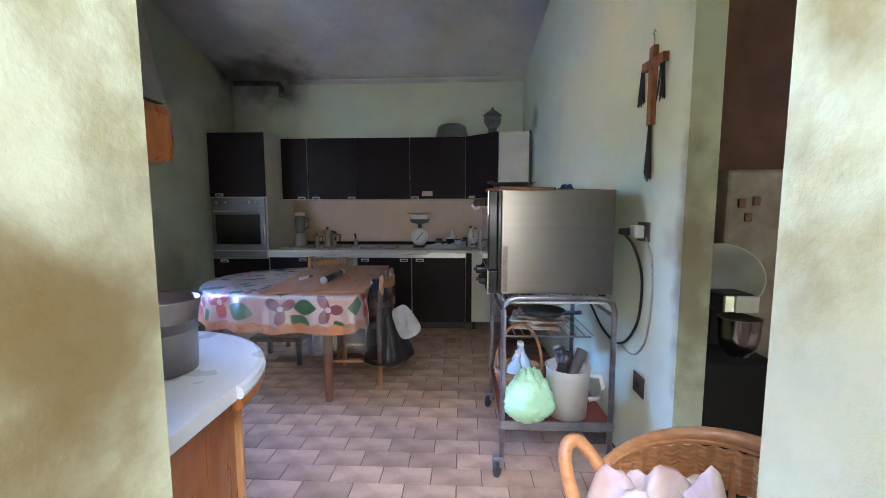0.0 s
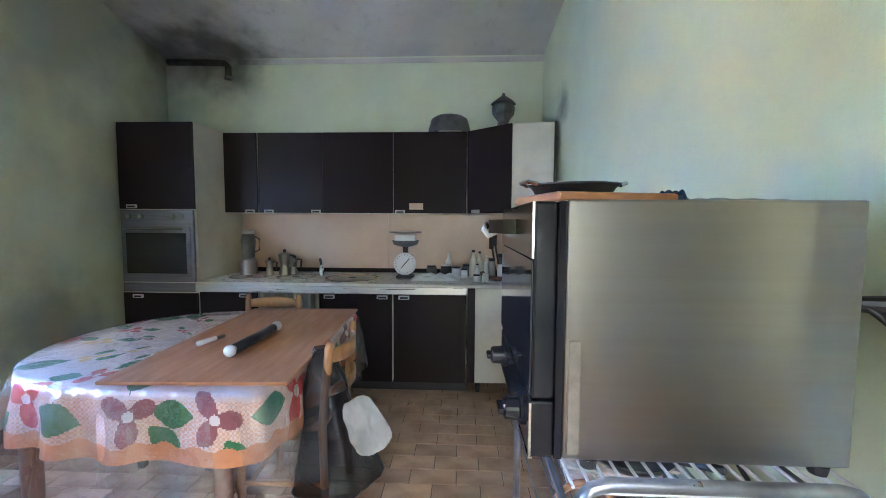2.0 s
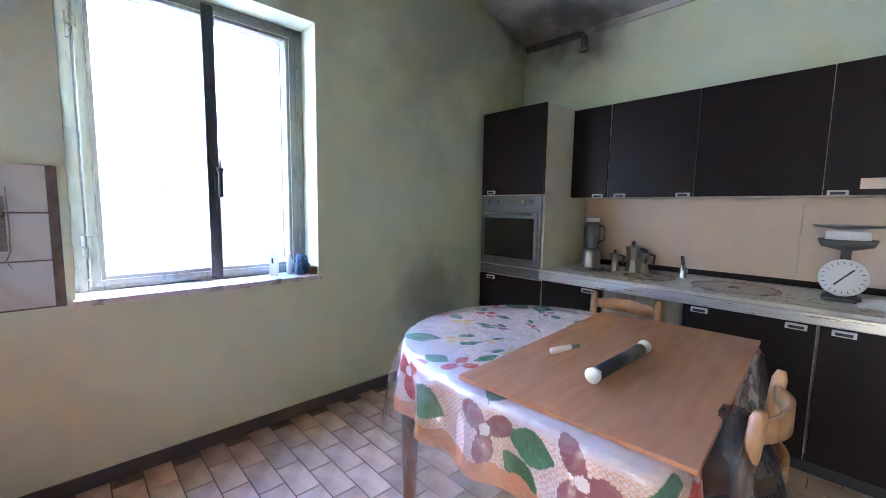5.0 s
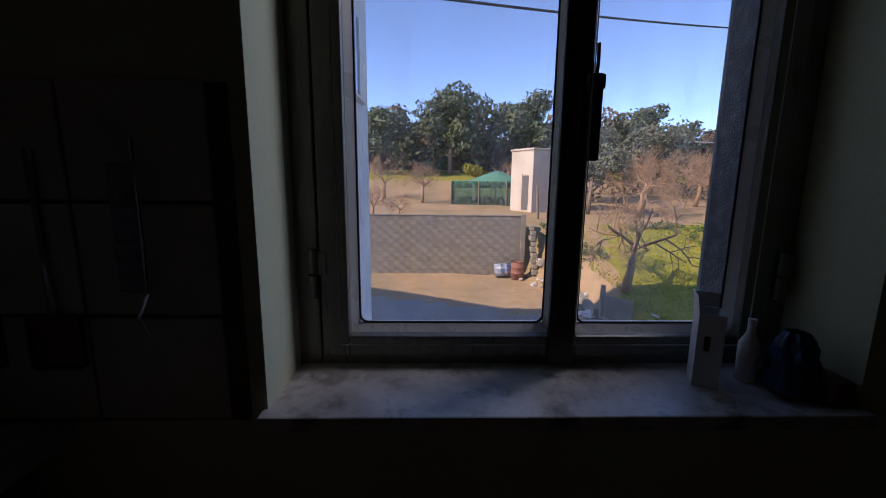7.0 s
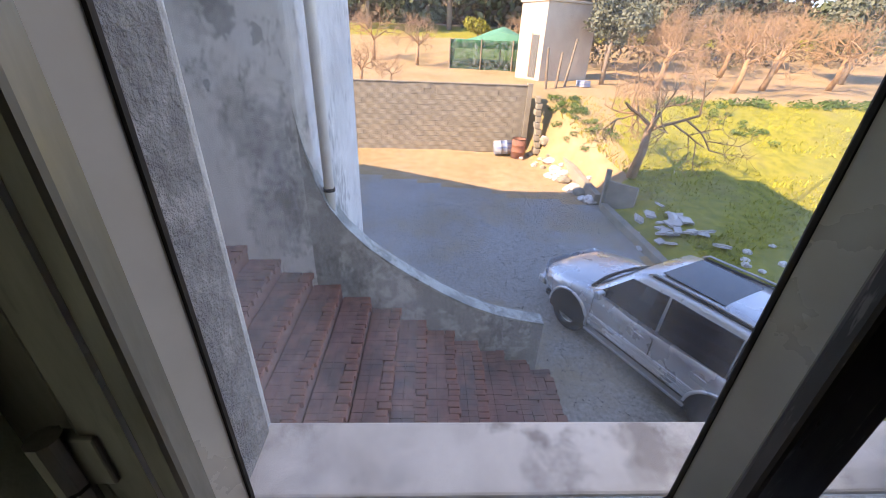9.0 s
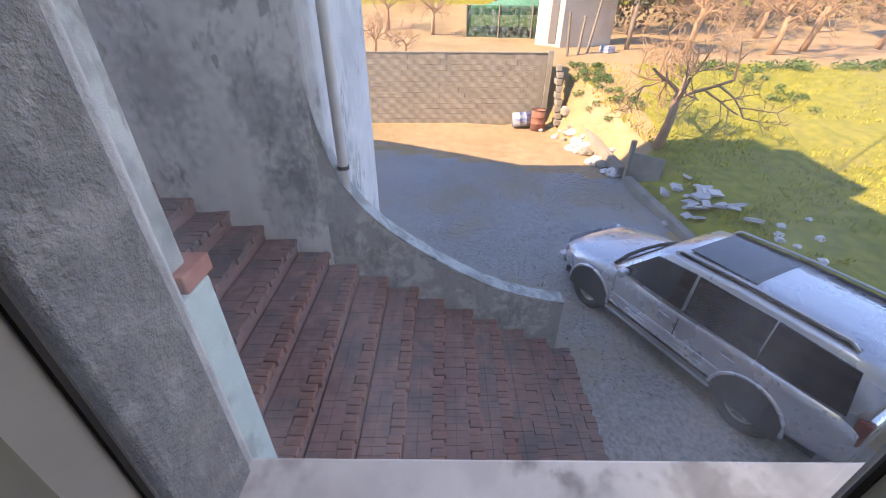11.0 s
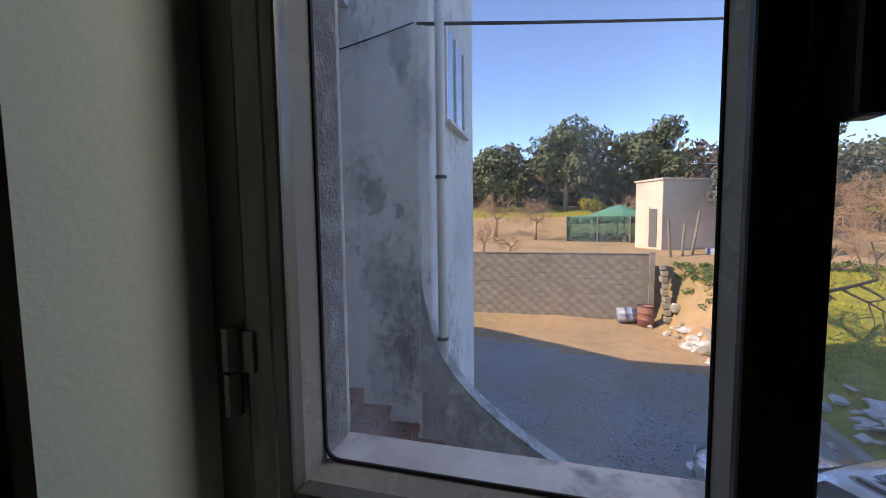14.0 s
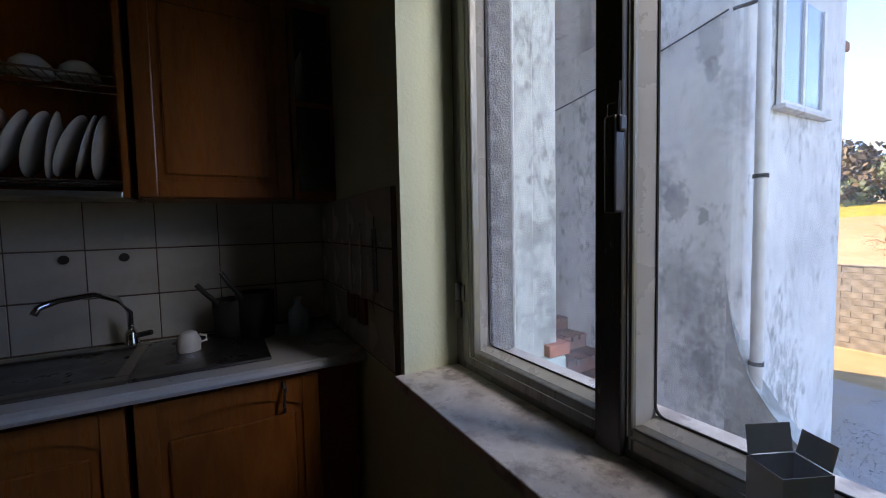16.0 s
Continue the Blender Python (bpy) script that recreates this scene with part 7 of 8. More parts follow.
for wx in (1.425, -1.425):
    for sg in (-1, 1):
        rot = Matrix.Translation((wx, sg * 0.835, 0.40)) @ Matrix.Rotation(radians(-90 * sg), 4, 'X')
        bm = lathe([(0.22, -0.12), (0.37, -0.12), (0.40, -0.09), (0.40, 0.09), (0.37, 0.12), (0.24, 0.125), (0.22, 0.10)], 36)
        bmesh.ops.transform(bm, matrix=rot, verts=bm.verts[:])
        wh = part("wheel", bm, M["rubber"], car, "black tyre", True)
        bm = lathe([(0.225, 0.11), (0.21, 0.10), (0.20, 0.04), (0, 0.04)], 32)
        for k in range(6):
            box(bm, 0.03, -0.025, 0.05, 0.21, 0.025, 0.10, 0.008, 2, Matrix.Rotation(k * math.tau / 6, 4, 'Z'))
        lathe([(0.06, 0.05), (0.055, 0.115), (0, 0.118)], 16, bm)
        bmesh.ops.transform(bm, matrix=rot, verts=bm.verts[:])
        part("rim", bm, M["alu"], wh, "spoked alloy rim")
        ar = [(wx + 0.47 * math.cos(a), sg * 0.955, 0.40 + 0.46 * math.sin(a)) for a in [i * math.pi / 14 for i in range(15)]]
        part("wheel_arch", T(ar, 0.028, 8), M["carpaint"], car, smooth=True)
        # flat black disc on the closed body stands for the shaded wheel well
        bm = lathe([(0, 0), (0.455, 0), (0.455, 0.012), (0, 0.012)], 28)
        bmesh.ops.transform(bm, matrix=Matrix.Translation((wx, sg * 0.955, 0.40)) @ Matrix.Rotation(radians(-90 * sg), 4, 'X'), verts=bm.verts[:])
        for v in bm.verts:
            v.co.z = max(v.co.z, 0.30)
        part("arch_shadow_liner", bm, M["rubber"], car, "black disc painting the shade inside the wheel arch")

# ---- yard things ----
M["bluebarrel"] = mat("blue_barrel", (0.06, 0.12, 0.30), (0.5, 0.5, 0.5), 0.5, scale=3, stretch=(1, 1, 4))
for k, (x, y, z, mk, lab) in enumerate(((-19.2, 5.05, GROUND, "bluebarrel", "blue and white metal barrel lying by the wall"), (-18.9, 5.65, GROUND, "redtile", "rusty open drum standing by the wall"))):
    b = thing("barrel", x, y, z, lab, "barrel")
    bm = lathe([(0, 0), (0.28, 0), (0.28, 0.25), (0.295, 0.26), (0.28, 0.27), (0.28, 0.5), (0.295, 0.51), (0.28, 0.52), (0.28, 0.75), (0.25, 0.75), (0.25, 0.1), (0, 0.1)], 20)
    if k == 0:
        bmesh.ops.transform(bm, matrix=Matrix.Translation((0, -0.35, 0.29)) @ Matrix.Rotation(radians(-85), 4, 'X'), verts=bm.verts[:])
    part("drum", bm, M[mk], b, smooth=True)
    part("rim", tube(bmesh.new(), [(0.285 * math.cos(i * math.tau / 20), 0.285 * math.sin(i * math.tau / 20), 0.76) for i in range(21)] if k else [(0.285 * math.cos(i * math.tau / 20), 0.40, 0.29 + 0.285 * math.sin(i * math.tau / 20)) for i in range(21)], 0.012, 6, False), M["rubber"], b)

lw = thing("retaining_wall", -15.5, 6.9, GROUND, "broken low concrete retaining wall edging the lawn", "wall")
part("panel", B(-0.06, -0.06, 0, 0.06, 0.06, 1.15, 0.01, m=pose(2.0, 0.18, 0, 0, 0, 0)), M["block"], lw, "upright concrete post")
part("panel", B(-0.04, 0, 0, 0.04, 0.85, 0.85, 0.01, m=pose(2.05, 0.22, 0, 0, 0, -50)), M["block"], lw)
part("slab", B(-1.9, -0.10, 0, 1.9, 0.10, 0.45, 0.02, m=pose(-0.1, 0.1, 0.02, 0, 4, 0)), M["block"], lw)
tagged(link("kerb", B(-13.3, 6.95, GROUND - 0.1, -9.4, 7.15, GROUND + 0.22, 0.02), M["block"]), "low concrete kerb between gravel and lawn", "kerb", kind="structure")


def rock(name, x, y, z, r, material, label, seed, group):
    bm = bmesh.new()
    bmesh.ops.create_icosphere(bm, subdivisions=2, radius=r)
    for v in bm.verts:
        v.co *= 0.75 + 0.5 * abs(noise.noise(v.co * (1.6 / r) + Vector((seed, 0, 0))))
        v.co.z *= 0.6
    o = tagged(link(name, bm, material), label, "stone", group)
    o.matrix_basis = pose(x, y, z + r * 0.25, 0, 0, seed * 37)
    return o


random.seed(21)
for k in range(26):
    x, y = -11.2 + random.gauss(0, 0.65), 7.85 + random.gauss(0, 0.35)
    bm = B(-0.5, -0.5, -0.12, 0.5, 0.5, 0.12, 0.03, 1)
    for v in bm.verts:
        v.co += Vector((random.uniform(-0.12, 0.12), random.uniform(-0.12, 0.12), 0))
    o = tagged(link("stone_slab", bm, M["marble"]), "broken pale stone slab piece in the grass", "stone", "rubble heap")
    s = random.uniform(0.14, 0.30)
    o.matrix_basis = pose(x, y, max(ground_z(x, y), GROUND) + 0.08, random.uniform(-25, 25), random.uniform(-25, 25), random.uniform(0, 180)) @ Matrix.Scale(s, 4)
for k in range(34):
    t = k / 33
    x, y = -14.0 - 5.2 * t + random.gauss(0, 0.2), 7.0 - 0.7 * t + random.gauss(0, 0.25)
    rock("loose_stone", x, y, ground_z(x, y), random.uniform(0.12, 0.30), M["marble" if k % 3 else "block"], "rough pale stone on the bank", k + 1.0, "stones on the bank")
for k in range(7):
    x, y = -9.6 + random.gauss(0, 0.4), 8.6 + random.gauss(0, 0.5)
    rock("loose_stone", x, y, ground_z(x, y), random.uniform(0.06, 0.12), M["marble"], "small pale stone in the grass", k + 30.0, "stones in the grass")

# shed with lean-to roof
SX, SY = -26.0, 8.55
SZ = base_z(26.0) + 0.1
sd = thing("garden_shed", SX, SY, SZ, "small flat-roofed cream rendered garden shed", "shed", rz=28)
part("wall", B(-0.95, -1.7, -0.3, 0.95, 1.7, 3.35, 0.02), M["shed"], sd)
part("roof", B(-1.02, -1.77, 3.352, 1.02, 1.77, 3.46, 0.02), M["shed"], sd, "flat concrete roof slab")
dr = part("door", B(0.15, -1.735, 0.0, 0.62, -1.702, 1.95, 0.01), M["clay"], sd, "dark shed door")
part("door_frame", B(0.08, -1.72, 0.0, 0.145, -1.701, 2.05), M["tablewood"], dr)
for k, (x, y, h, lean) in enumerate(((-22.3, 7.35, 1.7, 6), (-22.6, 7.9, 1.5, -4), (-22.9, 8.4, 2.1, -10))):
    p = tagged(link("fence_post", T([(0, 0, -0.2), (0.02, 0, h * 0.5), (0.0, 0.01, h)], [0.07, 0.06, 0.05], 8), M["bark"]), "weathered leaning wooden fence post", "post", "posts by the shed")
    p.matrix_basis = pose(x, y, base_z(-x), lean, lean, 0)
bx = tagged(link("blue_crate", B(-0.3, -0.2, 0, 0.3, 0.2, 0.28, 0.02), M["bluebarrel"]), "blue plastic crate by the fence", "crate")
bx.matrix_basis = pose(-23.2, 9.4, base_z(23.2), 0, 0, 20)

# green net pen
M["netcloth"] = mat("green_shade_net", (0.11, 0.30, 0.20), (0.07, 0.22, 0.145), 0.8, scale=10, bump=0.4, bscale=30)
np_ = thing("net_pen", -30.0, 5.6, base_z(30), "sagging green shade net over a wire pen", "pen", rz=-8)
np_.matrix_basis = pose(-30.0, 6.1, base_z(30), 0, 0, -8) @ Matrix.Diagonal((1, 1.15, 1, 1))
bm = bmesh.new()
n = 20
g = []
for i in range(n + 1):
    row = []
    for j in range(n + 1):
        u, v = i / n, j / n
        peak = 1.45 + 0.75 * max(0, 1 - abs(v - 0.55) * 2.6) * max(0.3, 1 - abs(u - 0.5)) + 0.06 * noise.noise((u * 6, v * 6, 0))
        e = min(u, 1 - u, v, 1 - v)
        zz = peak if e > 0.001 else 1.0
        row.append(bm.verts.new((-1.4 + 2.8 * u, -2.4 + 4.8 * v, zz)))
    g.append(row)
for i in range(n):
    for j in range(n):
        bm.faces.new((g[i][j], g[i + 1][j], g[i + 1][j + 1], g[i][j + 1]))
part("roof_net", bm, M["netcloth"], np_, "green net roof", True)
part("side_net", B(1.40, -2.4, -0.2, 1.42, 2.4, 1.45), M["net"], np_, "see-through green shade net side")
part("side_net", B(-1.4, -2.42, -0.2, 1.4, -2.40, 1.45), M["net"], np_, "see-through green end net")
for px_, py_ in ((1.45, -2.4), (1.45, -0.8), (1.45, 0.8), (1.45, 2.4), (-1.4, -2.4), (-1.4, 2.4), (0, 0.2)):
    part("post", T([(px_, py_, -0.3), (px_, py_, 1.5 if px_ else 2.1)], 0.035, 6), M["bark"], np_)

# ---- trees ----
def limb(bm, p, d, length, r, depth, rng, spread, up):
    pts, rad = [p], [r]
    q = p
    steps = 4
    for i in range(steps):
        d = (d + Vector((rng.gauss(0, 0.16), rng.gauss(0, 0.16), rng.gauss(0, 0.10) + up))).normalized()
        q = q + d * (length / steps)
        pts.append(q)
        rad.append(r * (1 - 0.45 * (i + 1) / steps))
    tube(bm, pts, rad, 5 if depth > 1 else 4, False)
    ends = [(q, d)]
    if depth > 0:
        for k in range(rng.choice((3, 3, 4)) if depth > 1 else rng.choice((3, 4, 5))):
            t = rng.uniform(0.35, 1.0)
            base = pts[min(steps, max(1, round(t * steps)))]
            a = rng.uniform(0, math.tau)
            side = d.cross(Vector((math.cos(a), math.sin(a), 0.3))).normalized()
            nd = (d * rng.uniform(0.35, 0.8) + side * spread).normalized()
            ends += limb(bm, base, nd, length * rng.uniform(0.55, 0.8), r * 0.55, depth - 1, rng, spread, up)
    return ends


def bare_tree(x, y, h, seed, label, mk="twig", depth=4, spread=0.85, group="bare fruit trees"):
    rng = random.Random(seed)
    t = thing("bare_tree", x, y, ground_z(x, y) - 0.05, label, "tree", group)
    part("trunk", T([(0, 0, 0), (0.04 * h, 0.01 * h, h * 0.18), (0.03 * h, 0.02 * h, h * 0.36)], [h * 0.034, h * 0.026, h * 0.022], 10), M["twig"], t, smooth=True)
    bm = bmesh.new()
    for k in range(5):
        a = k * math.tau / 5 + rng.uniform(-0.4, 0.4)
        limb(bm, Vector((0.03 * h, 0.02 * h, h * (0.30 + 0.012 * k))), Vector((math.cos(a), math.sin(a), 0.55)).normalized(), h * 0.30, h * 0.0125, depth, rng, spread, 0.05)
    part("crown", bm, M[mk], t, "leafless twiggy crown")
    return t


def leaves(bm, centre, rad, count, size, rng, flat=0.8, mats=1):
    for i in range(count):
        a, b = rng.uniform(0, math.tau), rng.uniform(-1, 1)
        s = math.sqrt(1 - b * b)
        k = rng.uniform(0.55, 1.0) ** 0.5
        d = Vector((s * math.cos(a), s * math.sin(a), b * flat))
        lump = 0.78 + 0.5 * noise.noise((d.x * 2.2 + centre[0], d.y * 2.2 + centre[1], d.z * 2.2 + centre[2]))
        p = Vector(centre) + d * rad * k * lump
        n = (d + Vector((rng.gauss(0, 0.6), rng.gauss(0, 0.6), rng.gauss(0.2, 0.6)))).normalized()
        u = n.orthogonal().normalized()
        u.rotate(Matrix.Rotation(rng.uniform(0, 6.28), 3, n))
        v = n.cross(u)
        w = size * rng.uniform(0.5, 1.2)
        f = bm.faces.new([bm.verts.new(p + u * w), bm.verts.new(p + v * w * 0.55), bm.verts.new(p - u * w), bm.verts.new(p - v * w * 0.55)])
        if mats > 1:
            f.material_index = rng.randrange(mats)


def leafy_tree(x, y, h, rad, seed, label, mk, clumps=9, per=420, size=0.16, name="leafy_tree", group=""):
    rng = random.Random(seed)
    t = thing(name, x, y, ground_z(x, y) - 0.1, label, "tree", group)
    part("trunk", T([(0, 0, 0), (0.1, 0, h * 0.25), (0.05, 0.1, h * 0.55)], [h * 0.03, h * 0.024, h * 0.015], 8), M["bark"], t, smooth=True)
    bm = bmesh.new()
    for k in range(clumps):
        a = rng.uniform(0, math.tau)
        rr = rad * rng.uniform(0.15, 0.65)
        leaves(bm, (rr * math.cos(a), rr * math.sin(a), h * rng.uniform(0.42, 0.86)), rad * rng.uniform(0.38, 0.60), per, size, rng)
    part("crown", bm, M[mk], t, "dense leafy crown")
    return t


bare_tree(-14.1, 8.05, 4.4, 3, "bare fruit tree with reaching twigs on the lawn edge", "twig", 4, 0.95)
bare_tree(-21.5, -1.0, 2.3, 5, "small bare fruit tree in sandy soil")
bare_tree(-21.3, 0.3, 1.8, 6, "small bare sapling in sandy soil")
bare_tree(-29.5, 1.2, 3.6, 7, "bare fruit tree before the woods")
bare_tree(-31.0, -1.6, 3.8, 8, "bare fruit tree before the woods")
bare_tree(-33.0, 8.0, 3.5, 18, "bare fruit tree before the woods")
for k, (x, y, h) in enumerate(((-22.6, 16.5, 4.4), (-24.0, 19.0, 4.6), (-27.5, 15.5, 4.8), (-24.5, 23.0, 4.6), (-29.0, 20.0, 4.8), (-22.8, 12.8, 4.2), (-31.0, 25.0, 5.0))):
    bare_tree(x, y, h, 40 + k, "reddish bare orchard tree with many twigs", "twig", 4, 0.85, "orchard trees")
leafy_tree(-24.0, 10.6, 4.4, 2.0, 61, "grey-green olive tree beside the shed", "olive", 10, 500, 0.10, "olive_tree", "olive trees")
leafy_tree(-30.0, 13.0, 5.4, 2.6, 62, "grey-green olive tree behind the shed", "olive", 11, 450, 0.12, "olive_tree", "olive trees")
leafy_tree(-34.0, 19.5, 5.5, 3.0, 63, "grey-green olive tree in the orchard", "olive", 11, 450, 0.13, "olive_tree", "olive trees")
leafy_tree(-28.0, 27.0, 5.2, 2.6, 64, "grey-green olive tree in the orchard", "olive", 10, 450, 0.13, "olive_tree", "olive trees")
leafy_tree(-42.0, 3.6, 8.2, 3.8, 71, "tall dark evergreen tree at the wood's edge", "leaf", 16, 520, 0.20, group="wood edge trees")
leafy_tree(-42.0, 11.3, 8.0, 3.4, 72, "tall dark evergreen tree at the wood's edge", "leaf", 16, 520, 0.20, group="wood edge trees")
leafy_tree(-41.0, -3.2, 6.6, 3.2, 73, "dark evergreen tree at the wood's edge", "leaf", 14, 480, 0.20, group="wood edge trees")
leafy_tree(-48.0, 26.0, 8.4, 2.4, 74, "tall dark evergreen rising over the orchard", "leaf", 10, 480, 0.20, group="wood edge trees")
leafy_tree(-44.0, 43.0, 8.0, 3.6, 75, "broad dark evergreen at the far field edge", "leaf", 14, 480, 0.20, group="wood edge trees")
leafy_tree(-37.0, 5.6, 2.2, 1.3, 76, "low yellow-green shrub before the woods", "grass_ground", 5, 300, 0.10, "shrub")
M["scrub"] = mat("brown_scrub", (0.16, 0.115, 0.075), (0.10, 0.085, 0.045), 0.85, scale=0.7, stain=(0.20, 0.13, 0.085), sscale=0.4, samt=0.6)
rng = random.Random(90)
bm, bm2 = bmesh.new(), bmesh.new()
for k in range(260):
    y = rng.uniform(-60, 80)
    d = rng.uniform(43, 60) + 0.10 * abs(y)
    r = rng.uniform(1.5, 3.0)
    z = ground_z(-d, y)
    for c in range(3):
        leaves(bm if rng.random() < 0.42 else bm2, (-d + rng.gauss(0, 0.8), y + rng.gauss(0, 1.2), z + r * (0.5 + 0.75 * c)), r * (1 - 0.15 * c), 130, 0.36, rng)
tagged(link("woodland", bm, M["leaf"]), "dense dark evergreen woodland on the rising ground", "woods", kind="stuff")
tagged(link("scrubland", bm2, M["scrub"]), "brown leafless scrub woodland on the rising ground", "woods", kind="stuff")
bm = bmesh.new()
for k in range(120):
    y = rng.uniform(11, 60)
    d = rng.uniform(28, 44) + 0.1 * y
    leaves(bm, (-d, y, ground_z(-d, y) + 1.2), rng.uniform(1.2, 2.0), 160, 0.16, rng)
tagged(link("orchard_thicket", bm, M["scrub"]), "brown twiggy thicket between the orchard trees", "thicket", kind="stuff")
# grass, weeds, gravel stones
bm = bmesh.new()
for k in range(16000):
    d = 8.5 + 14.0 * rng.random() ** 1.2
    y = yard_edge(d) + 0.9 + rng.random() ** 1.3 * 17
    if d > 20.8 or (noise.noise((d * 0.5, y * 0.5, 7)) < -0.25):
        continue
    z = ground_z(-d, y)
    h = rng.uniform(0.04, 0.11)
    a = rng.uniform(0, 6.28)
    w = 0.02 + 0.02 * rng.random()
    lx, ly = rng.gauss(0, 0.04), rng.gauss(0, 0.04)
    v = [bm.verts.new((-d + w * math.cos(a), y + w * math.sin(a), z - 0.02)), bm.verts.new((-d - w * math.cos(a), y - w * math.sin(a), z - 0.02)), bm.verts.new((-d + lx, y + ly, z + h))]
    bm.faces.new(v)
M["blade"] = mat("grass_blade", (0.42, 0.38, 0.04), (0.27, 0.27, 0.03), 0.7, scale=2.0)
tagged(link("grass", bm, M["blade"]), "short yellow-green grass on the lawn", "grass", kind="stuff")
bm = bmesh.new()
for k in range(60):
    d = 16.2 + 4.2 * rng.random()
    y = yard_edge(d) + 0.5 + 1.4 * rng.random() + (6 if k % 3 == 0 else 0)
    leaves(bm, (-d, y, ground_z(-d, y) + 0.10), 0.22, 60, 0.045, rng, 0.5)
for k in range(40):
    y = 12 + 14 * rng.random()
    leaves(bm, (-19.8 - rng.random(), y, ground_z(-20, y) + 0.15), 0.4, 60, 0.07, rng, 0.6)
M["weed"] = mat("green_weed", (0.10, 0.16, 0.035), (0.06, 0.11, 0.02), 0.7, scale=3)
tagged(link("weeds", bm, M["weed"]), "clumps of green weeds on the bank", "weeds", kind="stuff")
bm = bmesh.new()
for k in range(7000):
    x, y = -rng.uniform(6.2, 15.5), rng.uniform(-0.2, 7.0)
    if y < 3.9 and x > -7.2:
        continue
    r = rng.uniform(0.010, 0.026)
    z = GROUND + r * 0.3
    p = [bm.verts.new((x + r * math.cos(a), y + r * math.sin(a), z)) for a in (0.3, 2.2, 4.4)]
    top = bm.verts.new((x + r * 0.2, y, z + r * 0.7))
    for i in range(3):
        bm.faces.new((p[i], p[(i + 1) % 3], top))
M["pebble"] = mat("pebble", (0.32, 0.31, 0.29), (0.2, 0.195, 0.185), 0.9, scale=9)
tagged(link("gravel_stones", bm, M["pebble"]), "loose grey gravel stones on the yard", "gravel", kind="stuff")
# wires
for k, (p, q, sag) in enumerate((((-6.9, 0.62, 3.45), (-22.2, 22.6, 8.9), 0.3), ((-6.9, -2.5, 3.0), (-6.88, 0.6, 3.45), 0.05), ((-46.0, 14.0, 6.4), (-46.0, 60.0, 6.0), 0.4))):
    w = thing("overhead_wire", p[0], p[1], p[2], ("dark overhead cable crossing the yard", "dark cable clipped along the grey wall", "pale overhead line above the orchard")[k], "wire")
    pts = []
    for i in range(21):
        t = i / 20
        pts.append(tuple((q[c] - p[c]) * t - (sag * 4 * t * (1 - t) if c == 2 else 0) + (0.02 if c == 0 and k == 1 else 0) for c in range(3)))
    part("cable", T(pts, (0.02, 0.009, 0.05)[k], 6), M["rubber" if k < 2 else "paleedge"], w)
wl = thing("wire_coil", -9.3, 1.25, GROUND, "tangle of pale wire at the wing's foot", "wire")
part("coil", T([(0, 0, 0.02), (0.15, 0.2, 0.2), (0.3, 0.1, 0.06), (0.35, 0.4, 0.25), (0.1, 0.5, 0.15), (-0.05, 0.3, 0.3), (0.2, 0.25, 0.03)], 0.012, 6), M["white"], wl)

# ---- pieces: floor tiles, wall tiles, stair bricks, wall blocks ----
def shared(name, bm, material):
    ob = link(name, bm, material)
    me = ob.data
    bpy.data.objects.remove(ob)
    return me


TW, TH = 0.245, 0.122
tile_me = shared("tile", B(-TW / 2 + 0.003, -TH / 2 + 0.003, -0.006, TW / 2 - 0.003, TH / 2 - 0.003, 0.0, 0.0015, 1), M["tile"])
rest = bmesh.new()
count = 0
row = 0
y = 0.66
while y < 4.9:
    x = XL + 0.08 + (TW / 2 if row % 2 else 0)
    while x < 1.6:
        seen = (1.2 < y < 3.5 and -2.75 < x < 0.15)
        if x < 0.76 or y < 1.7:
            if seen and count < 300:
                piece("tile", tile_me, floor, Matrix.Translation((x, y, 0.0)))
                count += 1
            else:
                box(rest, x - TW / 2 + 0.003, y - TH / 2 + 0.003, -0.006, x + TW / 2 - 0.003, y + TH / 2 - 0.003, 0.0)
        x += TW
    y += TH
    row += 1
M["tile_rest"] = mat("terracotta_tile_rest", (0.60, 0.40, 0.27), (0.41, 0.25, 0.155), 0.32, scale=5, bump=0.06, bscale=40, stain=(0.2, 0.13, 0.09), sscale=4, samt=0.35)
tagged(part("tile_field", rest, M["tile_rest"], floor), kind="stuff")

M["glaze"] = mat("white_glazed_tile", (0.62, 0.61, 0.56), (0.56, 0.55, 0.50), 0.22, scale=3, stain=(0.4, 0.36, 0.28), sscale=3, samt=0.3, bump=0.03, bscale=20)
ts = tagged(link("tile_splashback", B(XL + 0.001, YS, CT, -1.0, YS + 0.004, CBZ), M["grout"]), "cream glazed tile splashback above the oak worktop", "splashback")
gt = shared("tile", B(-0.117, 0, -0.097, 0.117, 0.006, 0.097, 0.002, 1), M["glaze"])
for i in range(7):
    for j in range(3):
        piece("tile", gt, ts, Matrix.Translation((XL + 0.125 + 0.238 * i, YS + 0.004, CT + 0.105 + 0.2 * j)))
ts2 = tagged(link("tile_splashback", B(XL, YS + 0.011, CT, XL + 0.004, 1.60, CBZ), M["grout"]), "cream glazed tile panel beside the window", "splashback")
gt2 = shared("tile", B(0, -0.117, -0.097, 0.006, 0.117, 0.097, 0.002, 1), M["glaze"])
for i in range(4):
    for j in range(3):
        piece("tile", gt2, ts2, Matrix.Translation((XL + 0.004, YS + 0.135 + 0.238 * i, CT + 0.105 + 0.2 * j)))
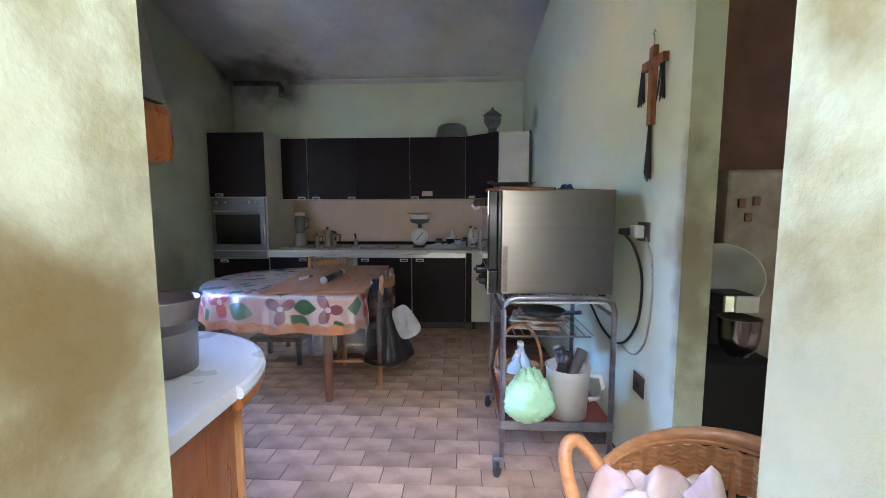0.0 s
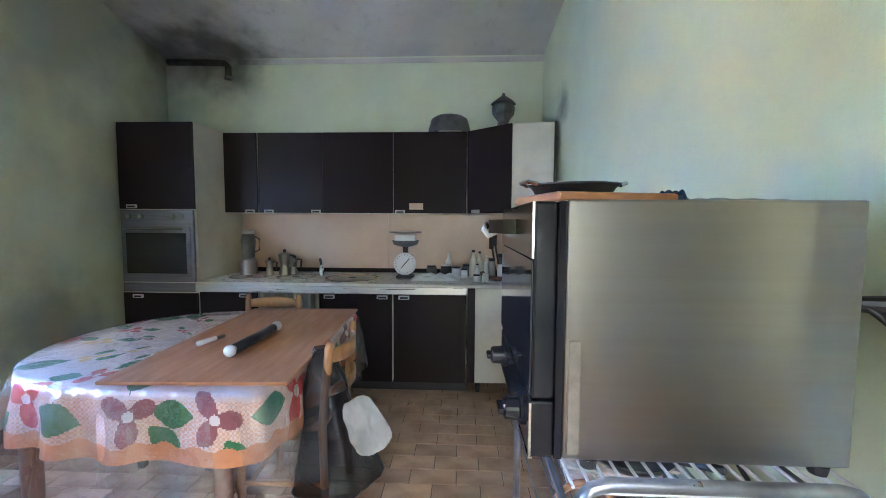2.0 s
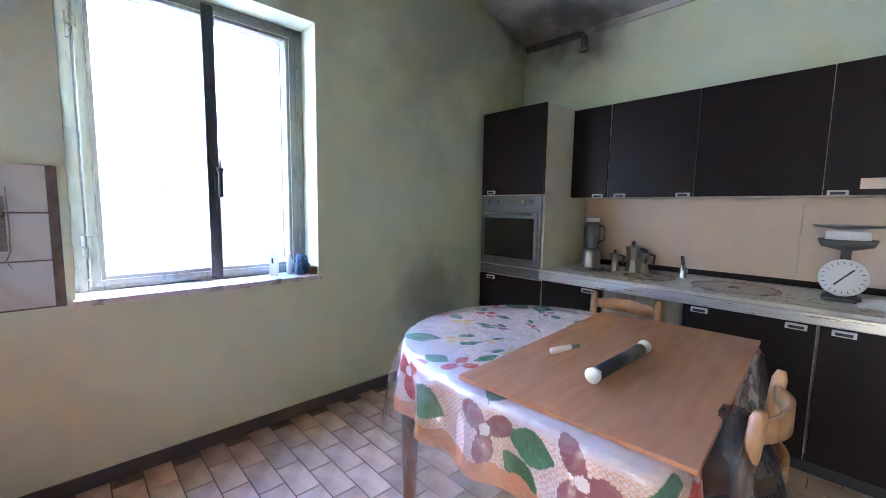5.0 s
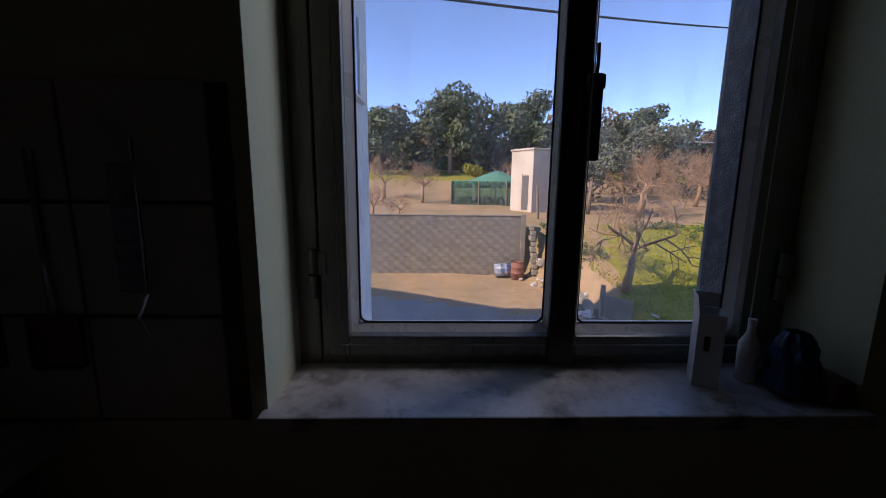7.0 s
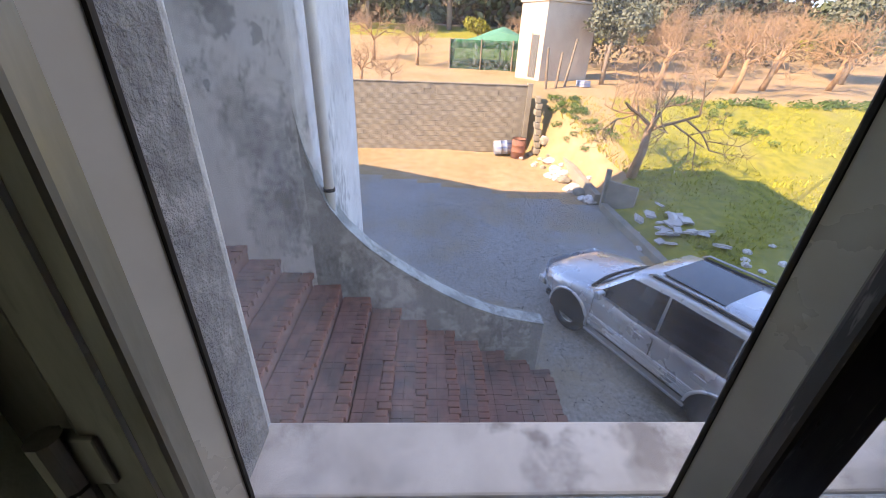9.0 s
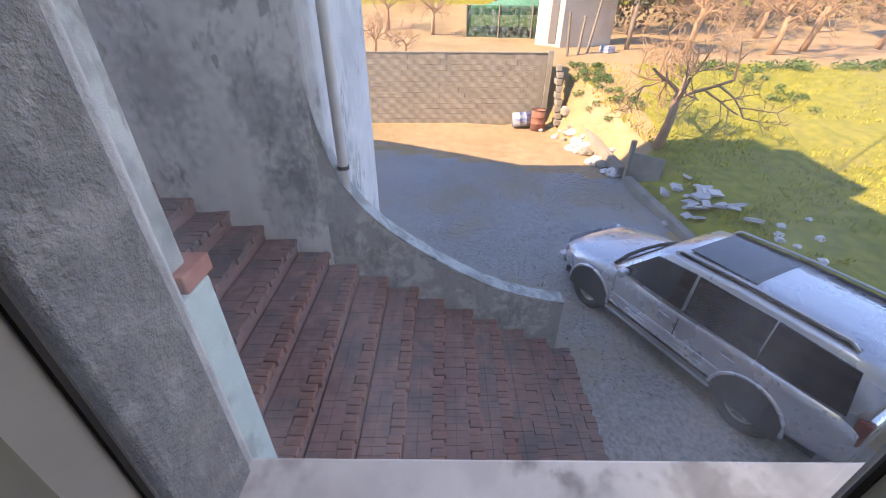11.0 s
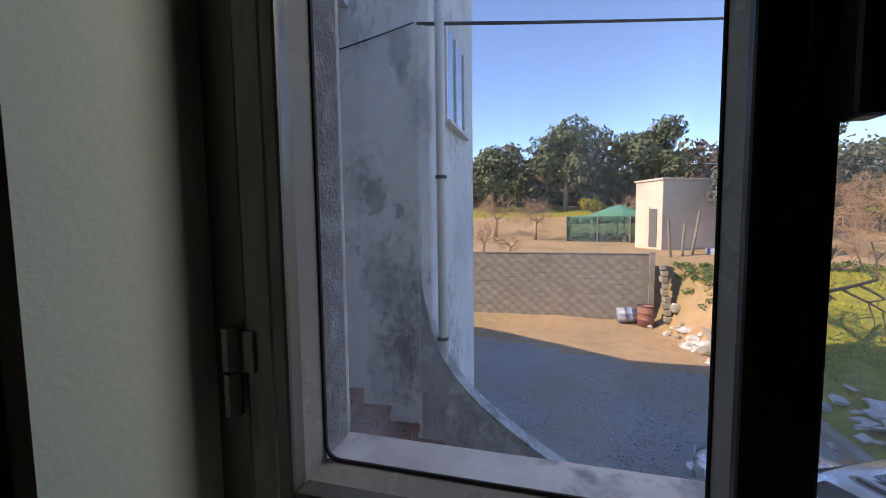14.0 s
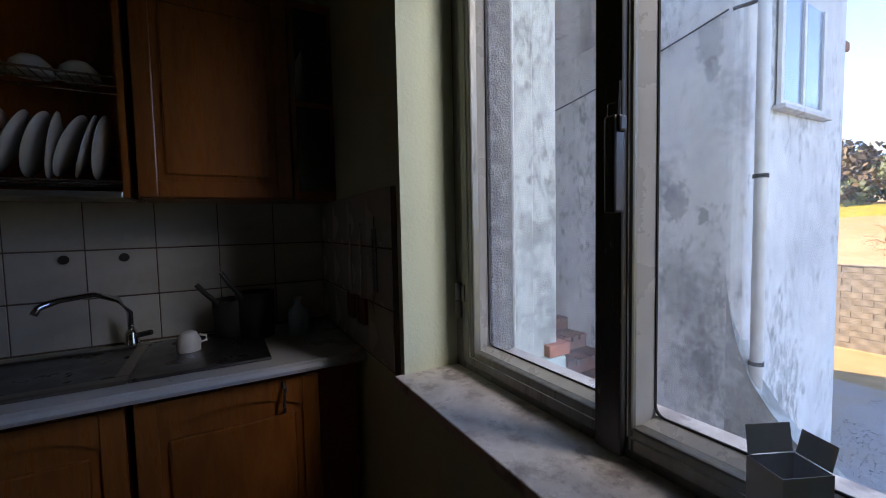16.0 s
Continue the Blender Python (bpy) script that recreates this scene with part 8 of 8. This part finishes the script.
for k, x in enumerate((-1.776, -1.968)):
    o = tagged(link("pipe_rosette", lathe([(0.018, 0), (0.014, 0.01), (0, 0.012)], 14), M["rubber"]), "dark round tap outlet on the tiles", "outlet")
    o.matrix_basis = pose(x, YS + 0.0105, 1.24, -90, 0, 0)

# stair bricks: a soldier row on each nosing, flat rows behind
bw = 0.078
nose_me = shared("brick", B(-bw / 2 + 0.0025, -0.125, -0.066, bw / 2 - 0.0025, 0.0, 0.0, 0.005, 1), M["brick"])
rest = bmesh.new()
rng = random.Random(31)
n_part = 0
for k in range(-5, 11):
    yn, zn = nosing(k)
    x = -6.86
    while x < -3.2:
        jy, jz = rng.uniform(-0.030, 0.012), rng.uniform(-0.010, 0.006)
        if 1 <= k <= 7 and n_part < 300 and -6.9 < x < -3.6:
            piece("brick", nose_me, stairs, Matrix.Translation((x + 5.0, yn - 2.0 + jy, zn - GROUND + jz)))
            n_part += 1
        else:
            box(rest, x - bw / 2 + 0.0025 + 5.0, yn - 0.125 - 2.0 + jy, zn - 0.066 - GROUND + jz, x + bw / 2 - 0.0025 + 5.0, yn - 2.0 + jy, zn - GROUND + jz)
        x += bw
    x = -6.85
    while x < -3.25:
        jz = rng.uniform(-0.003, 0.001)
        box(rest, x - 0.036 + 5.0, yn - 0.245 - 2.0, zn - 0.06 - GROUND + jz, x + 0.036 + 5.0, yn - 0.128 - 2.0, zn - 0.004 - GROUND + jz)
        box(rest, x - 0.036 + 5.0, yn - 0.355 - 2.0, zn - 0.06 - GROUND + jz, x + 0.036 + 5.0, yn - 0.249 - 2.0, zn - 0.006 - GROUND + jz)
        x += 0.0755
M["brick_rest"] = mat("worn_red_brick", (0.33, 0.165, 0.135), (0.22, 0.12, 0.10), 0.8, scale=9, bump=0.25, bscale=80, stain=(0.11, 0.095, 0.09), sscale=2.0, samt=0.8, edge=(0.46, 0.66))
tagged(part("brick_field", rest, M["brick_rest"], stairs), kind="stuff")

# concrete block wall across the yard
bwall = thing("block_wall", -19.8, -3.0, GROUND, "weathered concrete block wall across the sandy track", "wall")
part("core", B(-0.098, -9.0, -0.1, 0.098, 8.9, 2.66), M["joint"], bwall)
blk = shared("block", B(-0.105, -0.246, 0.0, 0.105, 0.246, 0.198, 0.006, 1), M["block"])
n_part = 0
rest = bmesh.new()
for r in range(13):
    y = -8.75 + (0.25 if r % 2 else 0)
    while y < 8.75:
        z = 0.205 * r
        if y > -1.5 and n_part < 300:
            piece("block", blk, bwall, Matrix.Translation((rng.uniform(-0.008, 0.012), y, z)))
            n_part += 1
        else:
            box(rest, -0.105, y - 0.246, z, 0.105, y + 0.246, z + 0.198)
        y += 0.5
M["block_rest"] = mat("concrete_block_rest", (0.33, 0.29, 0.23), (0.26, 0.225, 0.175), 0.95, scale=10, bump=0.5, bscale=30, stain=(0.18, 0.155, 0.12), sscale=1.5, samt=0.5)
tagged(part("block_field", rest, M["block_rest"], bwall), kind="stuff")
part("end_post", B(-0.14, 8.91, -0.1, 0.14, 9.12, 2.75, 0.01), M["block"], bwall, "concrete end post")
part("coping", B(-0.13, -9.0, 2.662, 0.13, 8.9, 2.70, 0.006), M["block"], bwall)
for k in range(9):
    piece("block", blk, bwall, pose(0.25 + 0.35 * k / 4, 9.35 + 0.05 * (k % 2), max(0.0, 2.1 - 0.235 * k), 0, 0, 80 + 4 * (k % 3)))
